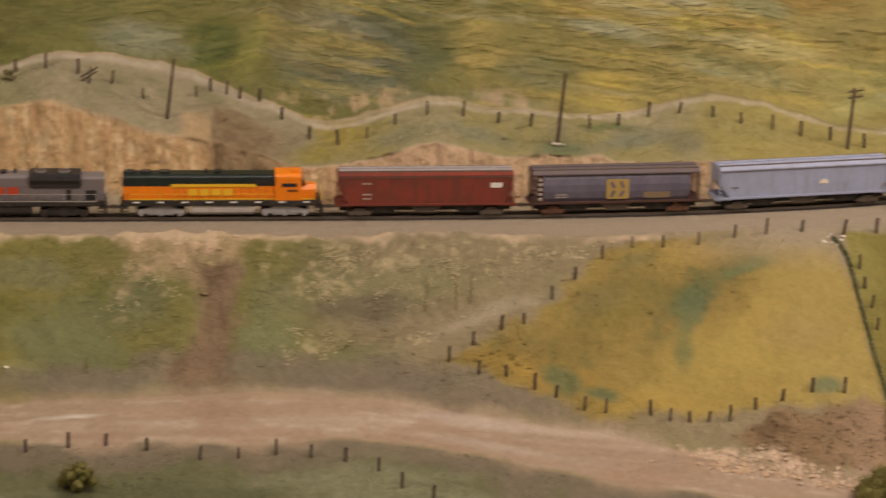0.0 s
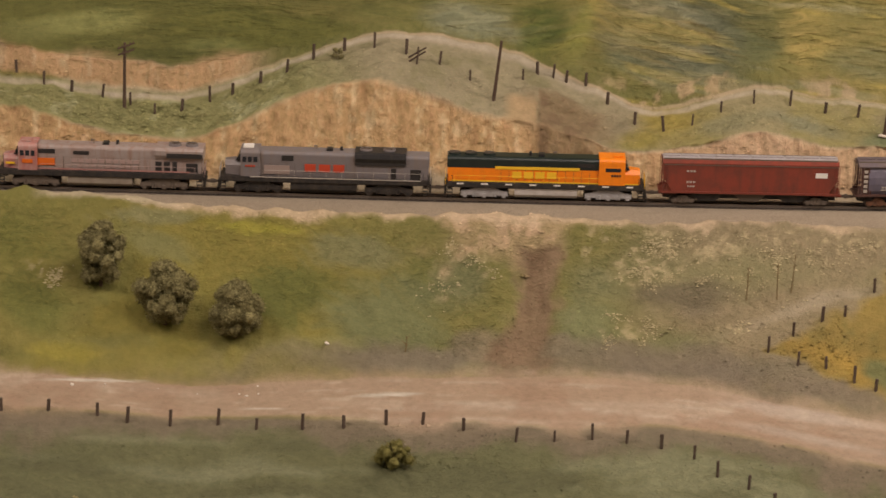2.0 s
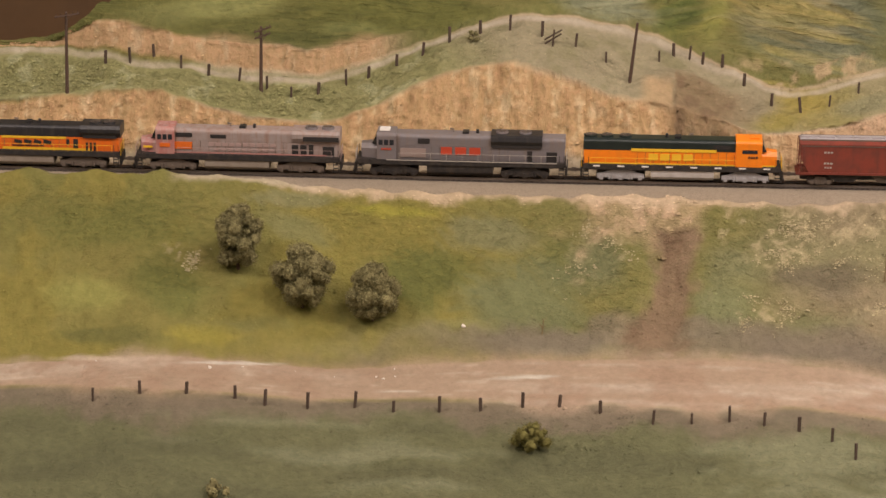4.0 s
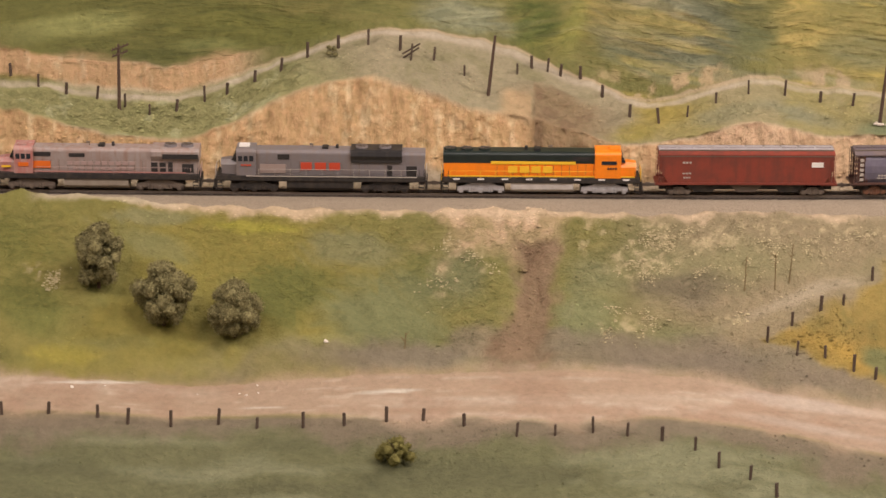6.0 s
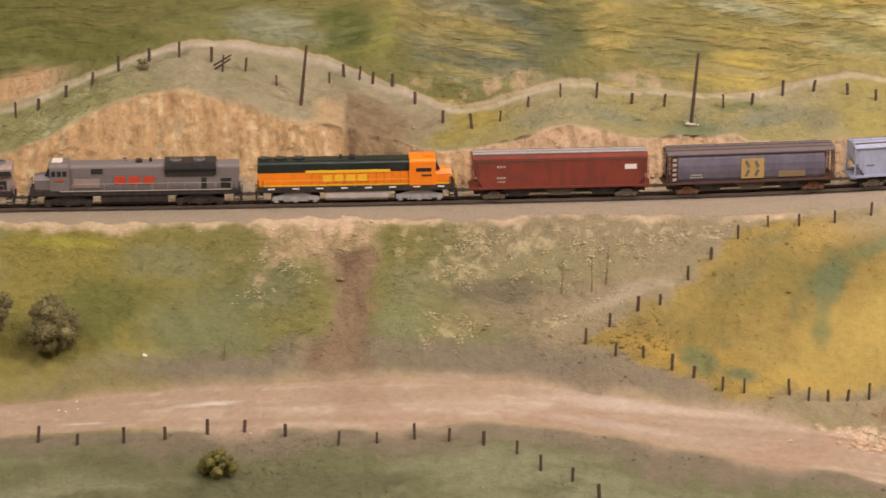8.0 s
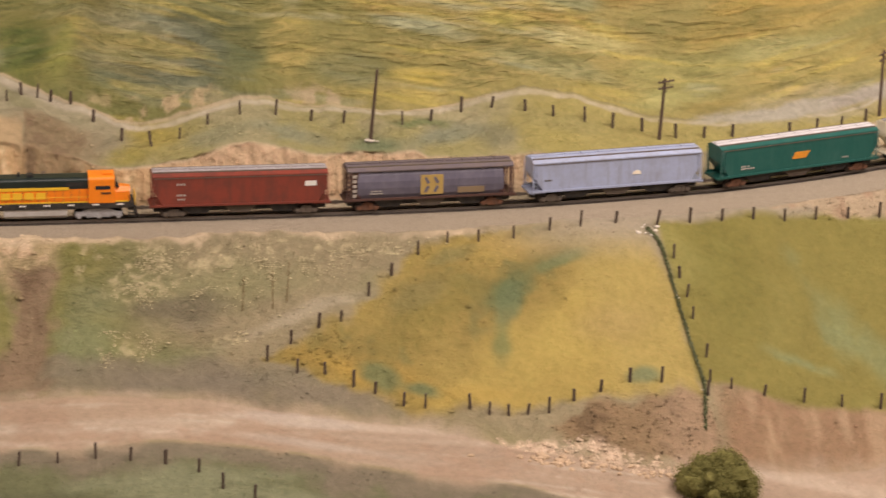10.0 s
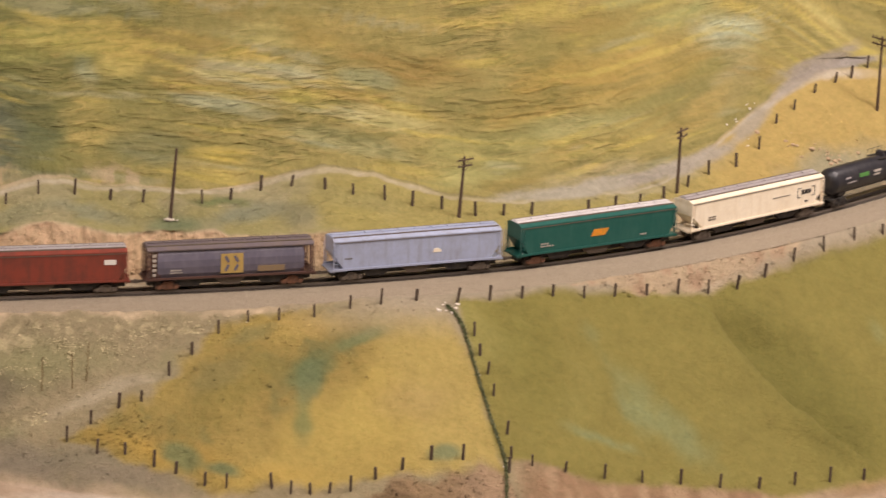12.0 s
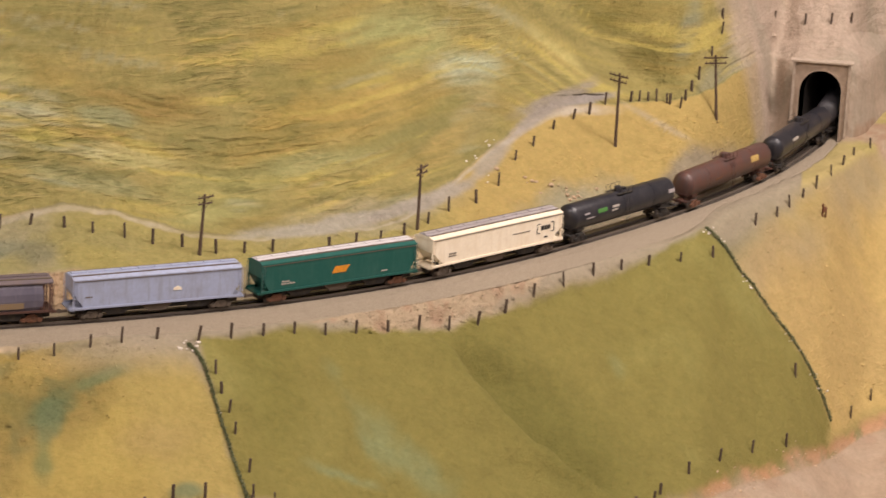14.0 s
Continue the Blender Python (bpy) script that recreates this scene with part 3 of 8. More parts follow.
YELLOW_FIELD = [(0.364, 3.851), (0.459, 3.900), (0.564, 4.002), (0.610, 4.024), (0.728, 4.035), (0.862, 4.047), (0.880, 3.983), (0.888, 3.913),
                (0.897, 3.820), (0.773, 3.800), (0.670, 3.769), (0.533, 3.776), (0.470, 3.815)]
GREEN_FIELD = [(0.881, 4.056), (1.252, 4.161), (1.450, 4.284), (1.713, 4.441), (1.766, 4.427), (1.813, 4.399), (1.852, 4.374), (1.886, 4.332), (1.858, 4.250),
               (1.713, 4.128), (1.588, 4.028), (1.500, 3.980), (1.446, 3.966), (1.300, 3.905), (1.050, 3.842), (0.895, 3.832)]
GULLY = [(0.060, 3.984), (0.108, 3.980), (0.106, 3.945), (0.099, 3.895), (0.092, 3.855), (0.105, 3.815), (0.028, 3.812), (0.040, 3.861), (0.052, 3.920)]
DEBRIS = [(-0.075, 4.030), (0.170, 4.030), (0.112, 3.985), (0.100, 3.955), (0.062, 3.955), (0.030, 3.972), (-0.022, 3.955), (-0.045, 3.990)]
EARTH = [(0.690, 3.748), (0.725, 3.768), (0.770, 3.785), (0.830, 3.800), (0.893, 3.806), (0.897, 3.740), (0.860, 3.716), (0.800, 3.716), (0.745, 3.722), (0.705, 3.732)]
RUBBLE = [(0.636, 3.729), (0.700, 3.734), (0.760, 3.722), (0.860, 3.714), (0.862, 3.700), (0.780, 3.692), (0.700, 3.702), (0.640, 3.716)]
SLIP = [(1.040, 4.113), (1.173, 4.168), (1.262, 4.206), (1.358, 4.258), (1.440, 4.304), (1.415, 4.276), (1.323, 4.208), (1.225, 4.156), (1.139, 4.124)]


# patches of tinted turf: x, height (on the bank: y), two radii, turn, tone, strength
WEST_HILL = [
    (-0.526, 0.152, 0.086, 0.013, 1, (158, 150, 76), 0.6),
    (-0.413, 0.118, 0.127, 0.012, -3, (98, 94, 40), 0.7),
    (-0.286, 0.15, 0.113, 0.026, 1, (112, 106, 40), 0.7),
    (-0.116, 0.161, 0.06, 0.014, -3, (134, 124, 58), 0.6),
    (-0.013, 0.155, 0.068, 0.013, -9, (152, 146, 108), 0.7),
    (0.082, 0.145, 0.034, 0.03, -6, (96, 100, 38), 0.85),
    (0.133, 0.133, 0.035, 0.017, 55, (136, 134, 50), 0.6),
    (-0.196, 0.135, 0.051, 0.01, 13, (128, 120, 60), 0.6),
    (-0.604, 0.145, 0.052, 0.012, -1, (128, 120, 58), 0.6),
    (-0.345, 0.13, 0.045, 0.008, 0, (130, 126, 62), 0.5),
]
GREY_FOLD = [
    (0.218, 0.139, 0.059, 0.033, 8, (134, 128, 88), 0.75),
    (0.307, 0.127, 0.055, 0.038, 7, (108, 104, 66), 0.85),
    (0.199, 0.156, 0.045, 0.016, 7, (140, 132, 90), 0.55),
    (0.297, 0.146, 0.089, 0.043, 4, (110, 107, 74), 0.85),
    (0.236, 0.179, 0.06, 0.02, 5, (140, 133, 92), 0.65),
    (0.373, 0.15, 0.038, 0.029, 3, (106, 104, 60), 0.8),
    (0.263, 0.144, 0.073, 0.034, 4, (112, 108, 78), 0.6),
    (0.289, 0.198, 0.08, 0.011, -4, (138, 130, 78), 0.5),
    (0.368, 0.098, 0.045, 0.01, -3, (112, 106, 62), 0.7),
    (0.443, 0.196, 0.026, 0.021, -52, (152, 148, 106), 0.7),
]
GOLD_SLOPE = [
    (0.345, 0.235, 0.143, 0.02, -4, (160, 150, 66), 0.7),
    (0.494, 0.208, 0.039, 0.017, -3, (178, 152, 66), 0.75),
    (0.436, 0.151, 0.035, 0.032, -61, (178, 148, 66), 0.5),
    (0.508, 0.119, 0.069, 0.019, -6, (122, 114, 70), 0.75),
    (0.606, 0.108, 0.05, 0.011, -3, (184, 152, 44), 0.7),
    (0.655, 0.192, 0.094, 0.016, -8, (166, 156, 110), 0.6),
    (0.617, 0.162, 0.069, 0.011, -9, (158, 150, 104), 0.6),
    (0.744, 0.156, 0.071, 0.013, -11, (186, 162, 62), 0.7),
    (0.775, 0.221, 0.063, 0.019, -12, (158, 128, 54), 0.75),
    (0.68, 0.232, 0.047, 0.014, -8, (180, 156, 80), 0.6),
]
BOWL = [
    (0.896, 0.184, 0.094, 0.021, -7, (158, 124, 52), 0.75),
    (0.872, 0.228, 0.086, 0.016, -5, (178, 148, 70), 0.6),
    (0.833, 0.174, 0.046, 0.01, -10, (150, 144, 96), 0.6),
    (0.852, 0.13, 0.091, 0.012, -11, (188, 166, 94), 0.7),
    (0.785, 0.11, 0.076, 0.011, -11, (162, 150, 92), 0.6),
    (0.996, 0.094, 0.1, 0.021, 2, (164, 146, 72), 0.7),
    (0.947, 0.067, 0.074, 0.011, -1, (172, 158, 84), 0.6),
    (1.136, 0.146, 0.173, 0.025, 10, (168, 134, 50), 0.75),
    (1.161, 0.093, 0.11, 0.018, 5, (170, 146, 68), 0.65),
    (0.869, 0.08, 0.06, 0.008, -12, (188, 158, 66), 0.6),
]
EAST_SLOPE = [
    (1.394, 0.152, 0.058, 0.027, -5, (182, 166, 112), 0.5),
    (1.329, 0.11, 0.06, 0.026, 5, (160, 130, 62), 0.6),
    (1.248, 0.174, 0.106, 0.019, 1, (174, 148, 70), 0.6),
    (1.418, 0.176, 0.072, 0.022, -7, (196, 190, 146), 0.75),
    (1.305, 0.228, 0.113, 0.03, -10, (184, 174, 96), 0.65),
    (1.571, 0.19, 0.052, 0.022, -31, (192, 162, 74), 0.7),
    (1.156, 0.185, 0.112, 0.02, 1, (160, 138, 60), 0.6),
    (1.285, 0.119, 0.11, 0.023, 4, (152, 136, 66), 0.7),
    (1.123, 0.102, 0.099, 0.014, -1, (176, 162, 92), 0.6),
    (1.411, 0.115, 0.06, 0.02, 12, (180, 152, 84), 0.6),
    (1.346, 0.144, 0.066, 0.013, -4, (158, 138, 58), 0.7),
]
SPUR = [
    (1.602, 0.16, 0.068, 0.021, -38, (204, 176, 92), 0.85),
    (1.701, 0.2, 0.058, 0.033, -7, (142, 120, 44), 0.85),
    (1.78, 0.167, 0.058, 0.037, 23, (134, 114, 44), 0.85),
    (1.763, 0.216, 0.057, 0.017, 1, (154, 128, 52), 0.7),
    (1.823, 0.192, 0.057, 0.016, 55, (142, 132, 94), 0.7),
    (1.709, 0.126, 0.058, 0.009, 1, (176, 150, 70), 0.6),
    (1.848, 0.109, 0.046, 0.033, 75, (160, 146, 108), 0.6),
    (1.919, 0.125, 0.07, 0.04, 65, (176, 157, 122), 0.55),
    (1.485, 0.207, 0.047, 0.017, -33, (186, 160, 80), 0.6),
    (1.245, 0.148, 0.12, 0.026, 8, (192, 152, 62), 0.5),
    (1.345, 0.098, 0.060, 0.014, 14, (192, 154, 70), 0.5),
]
BENCH = [
    (0.208, 0.047, 0.04, 0.009, 6, (168, 144, 56), 0.8),
    (0.318, 0.066, 0.066, 0.008, 10, (156, 142, 96), 0.75),
    (0.423, 0.067, 0.058, 0.008, -10, (150, 140, 102), 0.75),
    (0.531, 0.053, 0.052, 0.011, -1, (126, 126, 82), 0.85),
    (0.626, 0.055, 0.062, 0.01, 2, (146, 138, 104), 0.75),
    (0.698, 0.055, 0.035, 0.012, 1, (140, 127, 88), 0.6),
    (0.796, 0.059, 0.068, 0.009, -10, (170, 148, 78), 0.7),
    (0.598, 0.067, 0.047, 0.003, -6, (120, 122, 66), 0.7),
    (0.245, 0.064, 0.044, 0.011, 3, (176, 148, 56), 0.8),
    (0.186, 0.059, 0.027, 0.018, 2, (160, 138, 100), 0.6),
]
ROAD_STREAKS = [
    (-0.444, 3.774, 0.054, 0.004, 9, (228, 204, 176), 0.8),
    (-0.09, 3.755, 0.034, 0.005, 9, (230, 206, 178), 0.8),
    (-0.246, 3.722, 0.034, 0.004, -3, (226, 198, 168), 0.7),
    (-0.623, 3.777, 0.042, 0.005, -7, (218, 184, 150), 0.6),
    (0.391, 3.764, 0.08, 0.016, -5, (206, 176, 150), 0.6),
    (-0.101, 3.755, 0.04, 0.005, 8, (228, 204, 176), 0.6),
    (0.413, 3.7, 0.107, 0.014, -11, (202, 174, 148), 0.5),
]
TRODDEN = [
    (1.156, 0.044, 0.101, 0.005, -2, (182, 162, 136), 0.8),
    (1.291, 0.049, 0.066, 0.006, 7, (182, 160, 136), 0.8),
    (1.41, 0.073, 0.042, 0.007, 17, (180, 158, 132), 0.75),
    (1.518, 0.109, 0.055, 0.006, 18, (174, 152, 130), 0.8),
    (1.615, 0.119, 0.05, 0.005, 0, (168, 148, 132), 0.85),
    (1.091, 0.044, 0.096, 0.005, -1, (184, 164, 136), 0.8),
    (1.239, 0.044, 0.064, 0.006, 7, (182, 160, 136), 0.7),
    (1.735, 0.081, 0.052, 0.004, -25, (196, 166, 122), 0.7),
    (1.574, 0.124, 0.075, 0.009, 8, (166, 144, 124), 0.75),
]
WEST_BANK = [
    (-0.609, 3.952, 0.092, 0.03, -3, (128, 120, 46), 0.75),
    (-0.632, 3.863, 0.056, 0.023, -3, (162, 150, 62), 0.75),
    (-0.536, 3.874, 0.057, 0.036, -23, (120, 117, 46), 0.65),
    (-0.605, 3.804, 0.063, 0.012, -6, (116, 108, 46), 0.7),
    (-0.489, 3.809, 0.041, 0.013, 7, (166, 146, 40), 0.75),
    (-0.275, 3.989, 0.067, 0.009, -2, (164, 148, 34), 0.9),
    (-0.379, 3.958, 0.049, 0.018, -15, (142, 134, 80), 0.5),
    (-0.236, 3.905, 0.069, 0.041, -2, (116, 112, 44), 0.8),
    (-0.109, 3.87, 0.083, 0.059, 4, (130, 126, 74), 0.8),
    (-0.148, 3.963, 0.063, 0.027, 2, (142, 134, 88), 0.55),
]
EAST_BANK = [
    (-0.015, 3.93, 0.045, 0.035, -84, (132, 126, 78), 0.7),
    (0.137, 3.871, 0.05, 0.044, 79, (136, 131, 80), 0.8),
    (0.154, 3.938, 0.042, 0.029, 10, (140, 132, 84), 0.6),
    (-0.197, 3.837, 0.062, 0.012, -1, (158, 144, 76), 0.6),
    (-0.311, 3.813, 0.061, 0.012, 0, (156, 140, 50), 0.7),
    (-0.068, 3.824, 0.089, 0.015, 2, (140, 126, 96), 0.7),
    (-0.437, 3.829, 0.061, 0.014, 7, (138, 126, 60), 0.6),
    (-0.394, 3.996, 0.063, 0.011, 8, (150, 140, 90), 0.6),
]
MEADOW_STREAK = [
    (0.570, 3.900, 0.085, 0.040, 30, (146, 122, 46), 0.6),
    (0.652, 3.862, 0.034, 0.016, 80, (116, 120, 66), 0.6),
    (0.672, 3.930, 0.038, 0.024, 55, (102, 112, 66), 0.75),
    (0.735, 3.977, 0.043, 0.010, 25, (116, 120, 70), 0.6),
    (0.665, 3.908, 0.034, 0.013, 68, (116, 118, 72), 0.6),
    (0.498, 3.824, 0.030, 0.016, -31, (120, 120, 70), 0.75),
    (0.545, 3.797, 0.027, 0.009, -22, (114, 118, 72), 0.75),
    (0.823, 3.825, 0.023, 0.012, 17, (126, 126, 80), 0.75),
    (0.600, 3.985, 0.040, 0.014, 20, (146, 126, 64), 0.7),
    (0.560, 3.930, 0.050, 0.020, 35, (144, 122, 60), 0.7),
]


def smears(col, patches, where, across, gain=1.0):
    """Lays soft, brushed patches of colour over col; across: GZ on the hills, GY on the bank."""
    w1, w2 = fbm(GX * 7, across * 22, 3, 501), fbm(GX * 22, across * 60, 3, 503)
    for k, (px, pc, ra, rb, tn, tone, w) in enumerate(patches):
        c, s = math.cos(radians(tn)), math.sin(radians(tn))
        dx, dy = GX - px, across - pc
        d = np.hypot((dx * c + dy * s) / ra, (dy * c - dx * s) / rb) + 0.55 * np.roll(w1, 37 * k, 1) + 0.35 * np.roll(w2, 53 * k, 1)
        col = mixed(col, gain * np.array(paint(*tone)), where * (1 - smooth01(d, 0.45, 1.35)) * min(1.0, 1.15 * w))
    return col


def ground_colors():
    n1, n2, n3 = fbm(GX * 4, GY * 4, 4, 201), fbm(GX * 14, GY * 14, 4, 211), fbm(GX * 55, GY * 55, 4, 221)
    n4 = fbm(GX * 130, GY * 130, 3, 223)
    flow = 0.05 * fbm(GX * 5, GY * 5, 3, 9)
    level = GZ - streak_bend(GX)
    nh = fbm(GX * 5 + 3 * flow, (level + 0.2 * flow) * 42, 4, 231)
    ns = fbm(GX * 9, (level + 0.2 * flow) * 120, 3, 233)
    nv = fbm(GX * 11, GY * 5 + GX * 3, 4, 241)
    col = np.zeros((*GX.shape, 3)) + np.array(paint(140, 126, 58))
    # the bank below the track
    col = mixed(col, paint(126, 119, 54), smooth01(n1 + 0.5 * n2, 0.0, 0.35))
    col = mixed(col, paint(150, 131, 46), (1 - smooth01(GX + 0.10 * n1, -0.26, -0.06)) * (0.45 + 0.55 * smooth01(n2 + 0.4 * nv, -0.12, 0.25)))
    col = smears(col, WEST_BANK, smooth01(GV, 1.9, 2.05), GY)
    col = mixed(col, paint(160, 135, 94), smooth01(GX + 0.05 * n2, 0.12, 0.32) * (1 - smooth01(GX, 0.95, 1.1)) * smooth01(GV, 1.9, 2.1))
    col = smears(col, EAST_BANK, smooth01(GV, 1.9, 2.05), GY)
    col = mixed(col, paint(150, 136, 84), blotch(0.30, 3.955, 0.20, 0.035, 0, 0.9, 0.9, 12, 8) * 0.7)
    col = mixed(col, paint(122, 104, 76), blotch(0.25, 3.925, 0.06, 0.018, 0, 0.8, 0.8, 14, 9) * 0.8)
    col = mixed(col, paint(128, 112, 88), blotch(0.28, 3.830, 0.20, 0.030, -4, 0.9, 0.7, 10, 10) * 0.9)
    col = mixed(col, paint(184, 158, 122), blotch(0.41, 3.910, 0.11, 0.011, 20, 0.9, 0.8, 20, 32) * 0.8)
    col = mixed(col, paint(128, 126, 74), blotch(0.25, 3.865, 0.06, 0.02, 0, 0.9, 0.8, 16, 33) * 0.6)
    col = mixed(col, paint(150, 128, 96), blotch(0.27, 3.905, 0.05, 0.012, 0, 0.9, 0.8, 16, 34) * 0.7)
    foot = smooth01(GV + 0.10 * n2, 1.97, 2.06) * (1 - smooth01(GV + 0.25 * n2, 2.10, 2.24)) * (1 - smooth01(GX, 0.45, 0.55)) * smooth01(GX + 0.22 * n2, -0.44, -0.14)
    col = mixed(col, paint(140, 118, 92), foot * 0.75)
    for px, py, rx, ry, w in ((0.182, 3.868, 0.036, 0.018, 0.62), (0.315, 3.880, 0.028, 0.008, 0.9), (-0.01, 3.945, 0.045, 0.03, 0.35), (-0.03, 3.905, 0.02, 0.012, 0.4),
                              (-0.525, 3.915, 0.035, 0.014, 0.55), (0.26, 3.985, 0.20, 0.035, 0.25), (0.46, 4.005, 0.12, 0.020, 0.3), (0.21, 3.95, 0.05, 0.03, 0.2)):
        col = mixed(col, paint(204, 174, 122), blotch(px, py, rx, ry, 0, 0.8, 0.5, 20, 11) * smooth01(0.4 * n3 + n4, 0.14 - 0.2 * w, 0.50 - 0.2 * w) * 0.6)
    bare = inside(DEBRIS, 0.024, 0.04, 30, 2)
    col = mixed(col, paint(205, 164, 116), bare * (0.65 + 0.5 * smooth01(n3, -0.1, 0.3)))
    gully = inside(GULLY, 0.012, 0.030, 30, 3)
    rim = inside(GULLY, 0.030, 0.040, 30, 3) * (1 - gully)
    col = mixed(col, paint(182, 152, 112), rim * smooth01(n3 + 0.3, 0.1, 0.5) * 0.6)
    col = mixed(col, paint(150, 116, 82), gully * 0.95)
    col = mixed(col, paint(126, 92, 62), gully * smooth01(fbm(GX * 70, GY * 26, 4, 251), 0.0, 0.45) * 0.55)
    # pale edge along the ballast
    lip = smooth01(GV + 0.05 * n2 + 0.05 * n3, 2.92, 2.98) * smooth01(GX + 0.1 * n2, -0.44, -0.34) * (1 - smooth01(GX, 0.62, 0.74))
    col = mixed(col, paint(222, 182, 138), lip * 0.9)
    lip = smooth01(GV + 0.02 * n3, 2.93, 2.97) * smooth01(GX, -0.56, -0.52) * (1 - smooth01(GX, -0.40, -0.34))
    col = mixed(col, paint(216, 186, 146), lip * 0.85)
    lip2 = smooth01(GV + 0.12 * n2 + 0.05 * n3, 2.70, 2.84) * smooth01(GX, 1.18, 1.26) * (1 - smooth01(GX, 1.5, 1.58))
    col = mixed(col, paint(206, 168, 124), lip2 * 0.9)
    # the fenced fields
    yf = inside(YELLOW_FIELD, 0.010, 0.018, 30, 4)
    col = mixed(col, paint(181, 146, 57), yf)
    left_part = 1 - smooth01(GX - 1.35 * (GY - 3.90) + 0.10 * n2, 0.65, 0.75)
    col = mixed(col, paint(150, 121, 52), yf * left_part * (0.7 + 0.8 * n2))
    col = mixed(col, paint(126, 112, 56), yf * left_part * smooth01(n2 + 0.6 * n3, 0.10, 0.40) * 0.7)
    col = mixed(col, paint(184, 151, 68), yf * smooth01(GX + 0.05 * n1, 0.74, 0.82) * 0.75)
    for px, py, rx, ry, tn, c, w in ((0.46, 3.838, 0.12, 0.026, -18, (196, 148, 40), 0.85), (0.68, 4.005, 0.09, 0.020, 8, (186, 146, 58), 0.7), (0.60, 3.785, 0.09, 0.016, 0, (192, 150, 52), 0.7),
                                     (0.72, 3.86, 0.07, 0.05, 30, (190, 155, 60), 0.7), (0.55, 3.93, 0.05, 0.03, 30, (140, 116, 58), 0.6), (0.80, 3.90, 0.06, 0.03, 20, (178, 142, 74), 0.5)):
        col = mixed(col, paint(*c), yf * blotch(px, py, rx, ry, tn, 0.9, 0.7, 14, 12 + int(px * 50)) * w)
    col = smears(col, MEADOW_STREAK, 1.0, GY)
    gf = inside(GREEN_FIELD, 0.006, 0.007, 30, 5)
    col = mixed(col, paint(143, 123, 46), gf)
    col = mixed(col, paint(160, 142, 62), gf * smooth01(n1 + 0.4 * n2, 0.05, 0.4) * 0.6)
    # darker olive past the fold, with the shade of its far side in the colour
    col = mixed(col, paint(122, 108, 36), gf * blotch(1.375, 4.070, 0.17, 0.09, -30, 0.9, 0.4, 8, 15) * 0.85)
    col = mixed(col, paint(128, 113, 36), gf * blotch(0.96, 4.00, 0.05, 0.10, 0, 0.9, 0.4, 8, 16) * 0.6)
    for px, py, rx, ry, tn, w in ((1.100, 3.985, 0.055, 0.032, -55, 0.5), (1.135, 3.938, 0.060, 0.032, -25, 0.55), (1.040, 3.897, 0.042, 0.010, -6, 0.75), (1.06, 4.045, 0.02, 0.016, 0, 0.3), (1.50, 4.19, 0.012, 0.016, 0, 0.3)):
        col = mixed(col, paint(138, 143, 92), blotch(px, py, rx, ry, tn, 0.95, 0.9, 24, 17) * w)
    # dirt bank and rubble under the fields
    under = smooth01(GX, 0.90, 0.93) * (1 - gf) * (1 - smooth01(GV + 0.15 * n2, 2.24, 2.40)) * smooth01(GV, 1.9, 2.05) * (1 - smooth01(GX, 1.42, 1.52))
    col = mixed(col, paint(158, 116, 78), under)
    col = mixed(col, paint(188, 146, 104), under * smooth01(fbm(GX * 70, GY * 12, 3, 253), 0.0, 0.4) * 0.7)
    earth = inside(EARTH, 0.008, 0.020, 30, 7)
    furrow = fbm(GX * 34 + GY * 20, GY * 75, 3, 257)
    col = mixed(col, paint(150, 114, 74), earth)
    col = mixed(col, paint(118, 88, 56), earth * smooth01(furrow, 0.0, 0.35) * 0.75)
    col = mixed(col, paint(184, 142, 104), earth * smooth01(GX, 0.80, 0.87) * 0.6)
    rubble = inside(RUBBLE, 0.005, 0.018, 45, 8)
    col = mixed(col, paint(236, 190, 150), rubble * smooth01(n3 + 0.6 * n2, -0.15, 0.15) * 0.9)
    # open ground past the fields, towards the tunnel
    right = smooth01(GX - 0.9 * (GY - 4.44) + 0.02 * n2, 1.74, 1.79) * smooth01(GV, 2.0, 2.1)
    right = right * (1 - gf)
    col = mixed(col, paint(206, 163, 82), right)
    col = mixed(col, paint(174, 148, 108), right * (1 - smooth01(GX - 0.9 * (GY - 4.44) + 0.04 * n2, 1.80, 1.86)) * 0.7)
    col = mixed(col, paint(190, 150, 84), right * smooth01(n1 + 0.5 * n2, 0.0, 0.35) * 0.5)
    col = mixed(col, paint(205, 165, 66), right * blotch(1.90, 4.62, 0.10, 0.05, 40, 0.8, 0.5, 12, 20) * 0.8)
    # hills behind
    scarp = 1 - smooth01(GX, -0.34, -0.22)
    hill = smooth01(GV + 0.05 * n2, 6.12, 6.30) * (1 - scarp) + smooth01(GV + 0.05 * n2, 6.85, 7.1) * scarp
    col = mixed(col, paint(134, 124, 60), hill)
    col = mixed(col, paint(114, 107, 44), hill * (1 - smooth01(GX + 0.10 * n1, -0.22, -0.02)) * 0.9)
    yellow = smooth01(GX + 0.25 * n1, 0.25, 0.75)
    col = mixed(col, paint(170, 145, 70), hill * yellow)
    bright = smooth01(GX + 0.2 * n1, -0.2, 0.5)
    col = mixed(col, paint(186, 154, 66), hill * bright * smooth01(0.6 * ns + nh + 0.25 * n1, 0.0, 0.5) * 0.6)
    for patches, gain in ((WEST_HILL, 1.1), (GREY_FOLD, 1.15), (GOLD_SLOPE, 1.3), (BOWL, 1.15), (EAST_SLOPE, 0.95), (SPUR, 1.0)):
        col = smears(col, patches, hill, GZ, gain)
    col = mixed(col, paint(164, 132, 54), hill * bright * smooth01(nh - 0.6 * ns - 0.2 * n1, 0.08, 0.45) * 0.55)
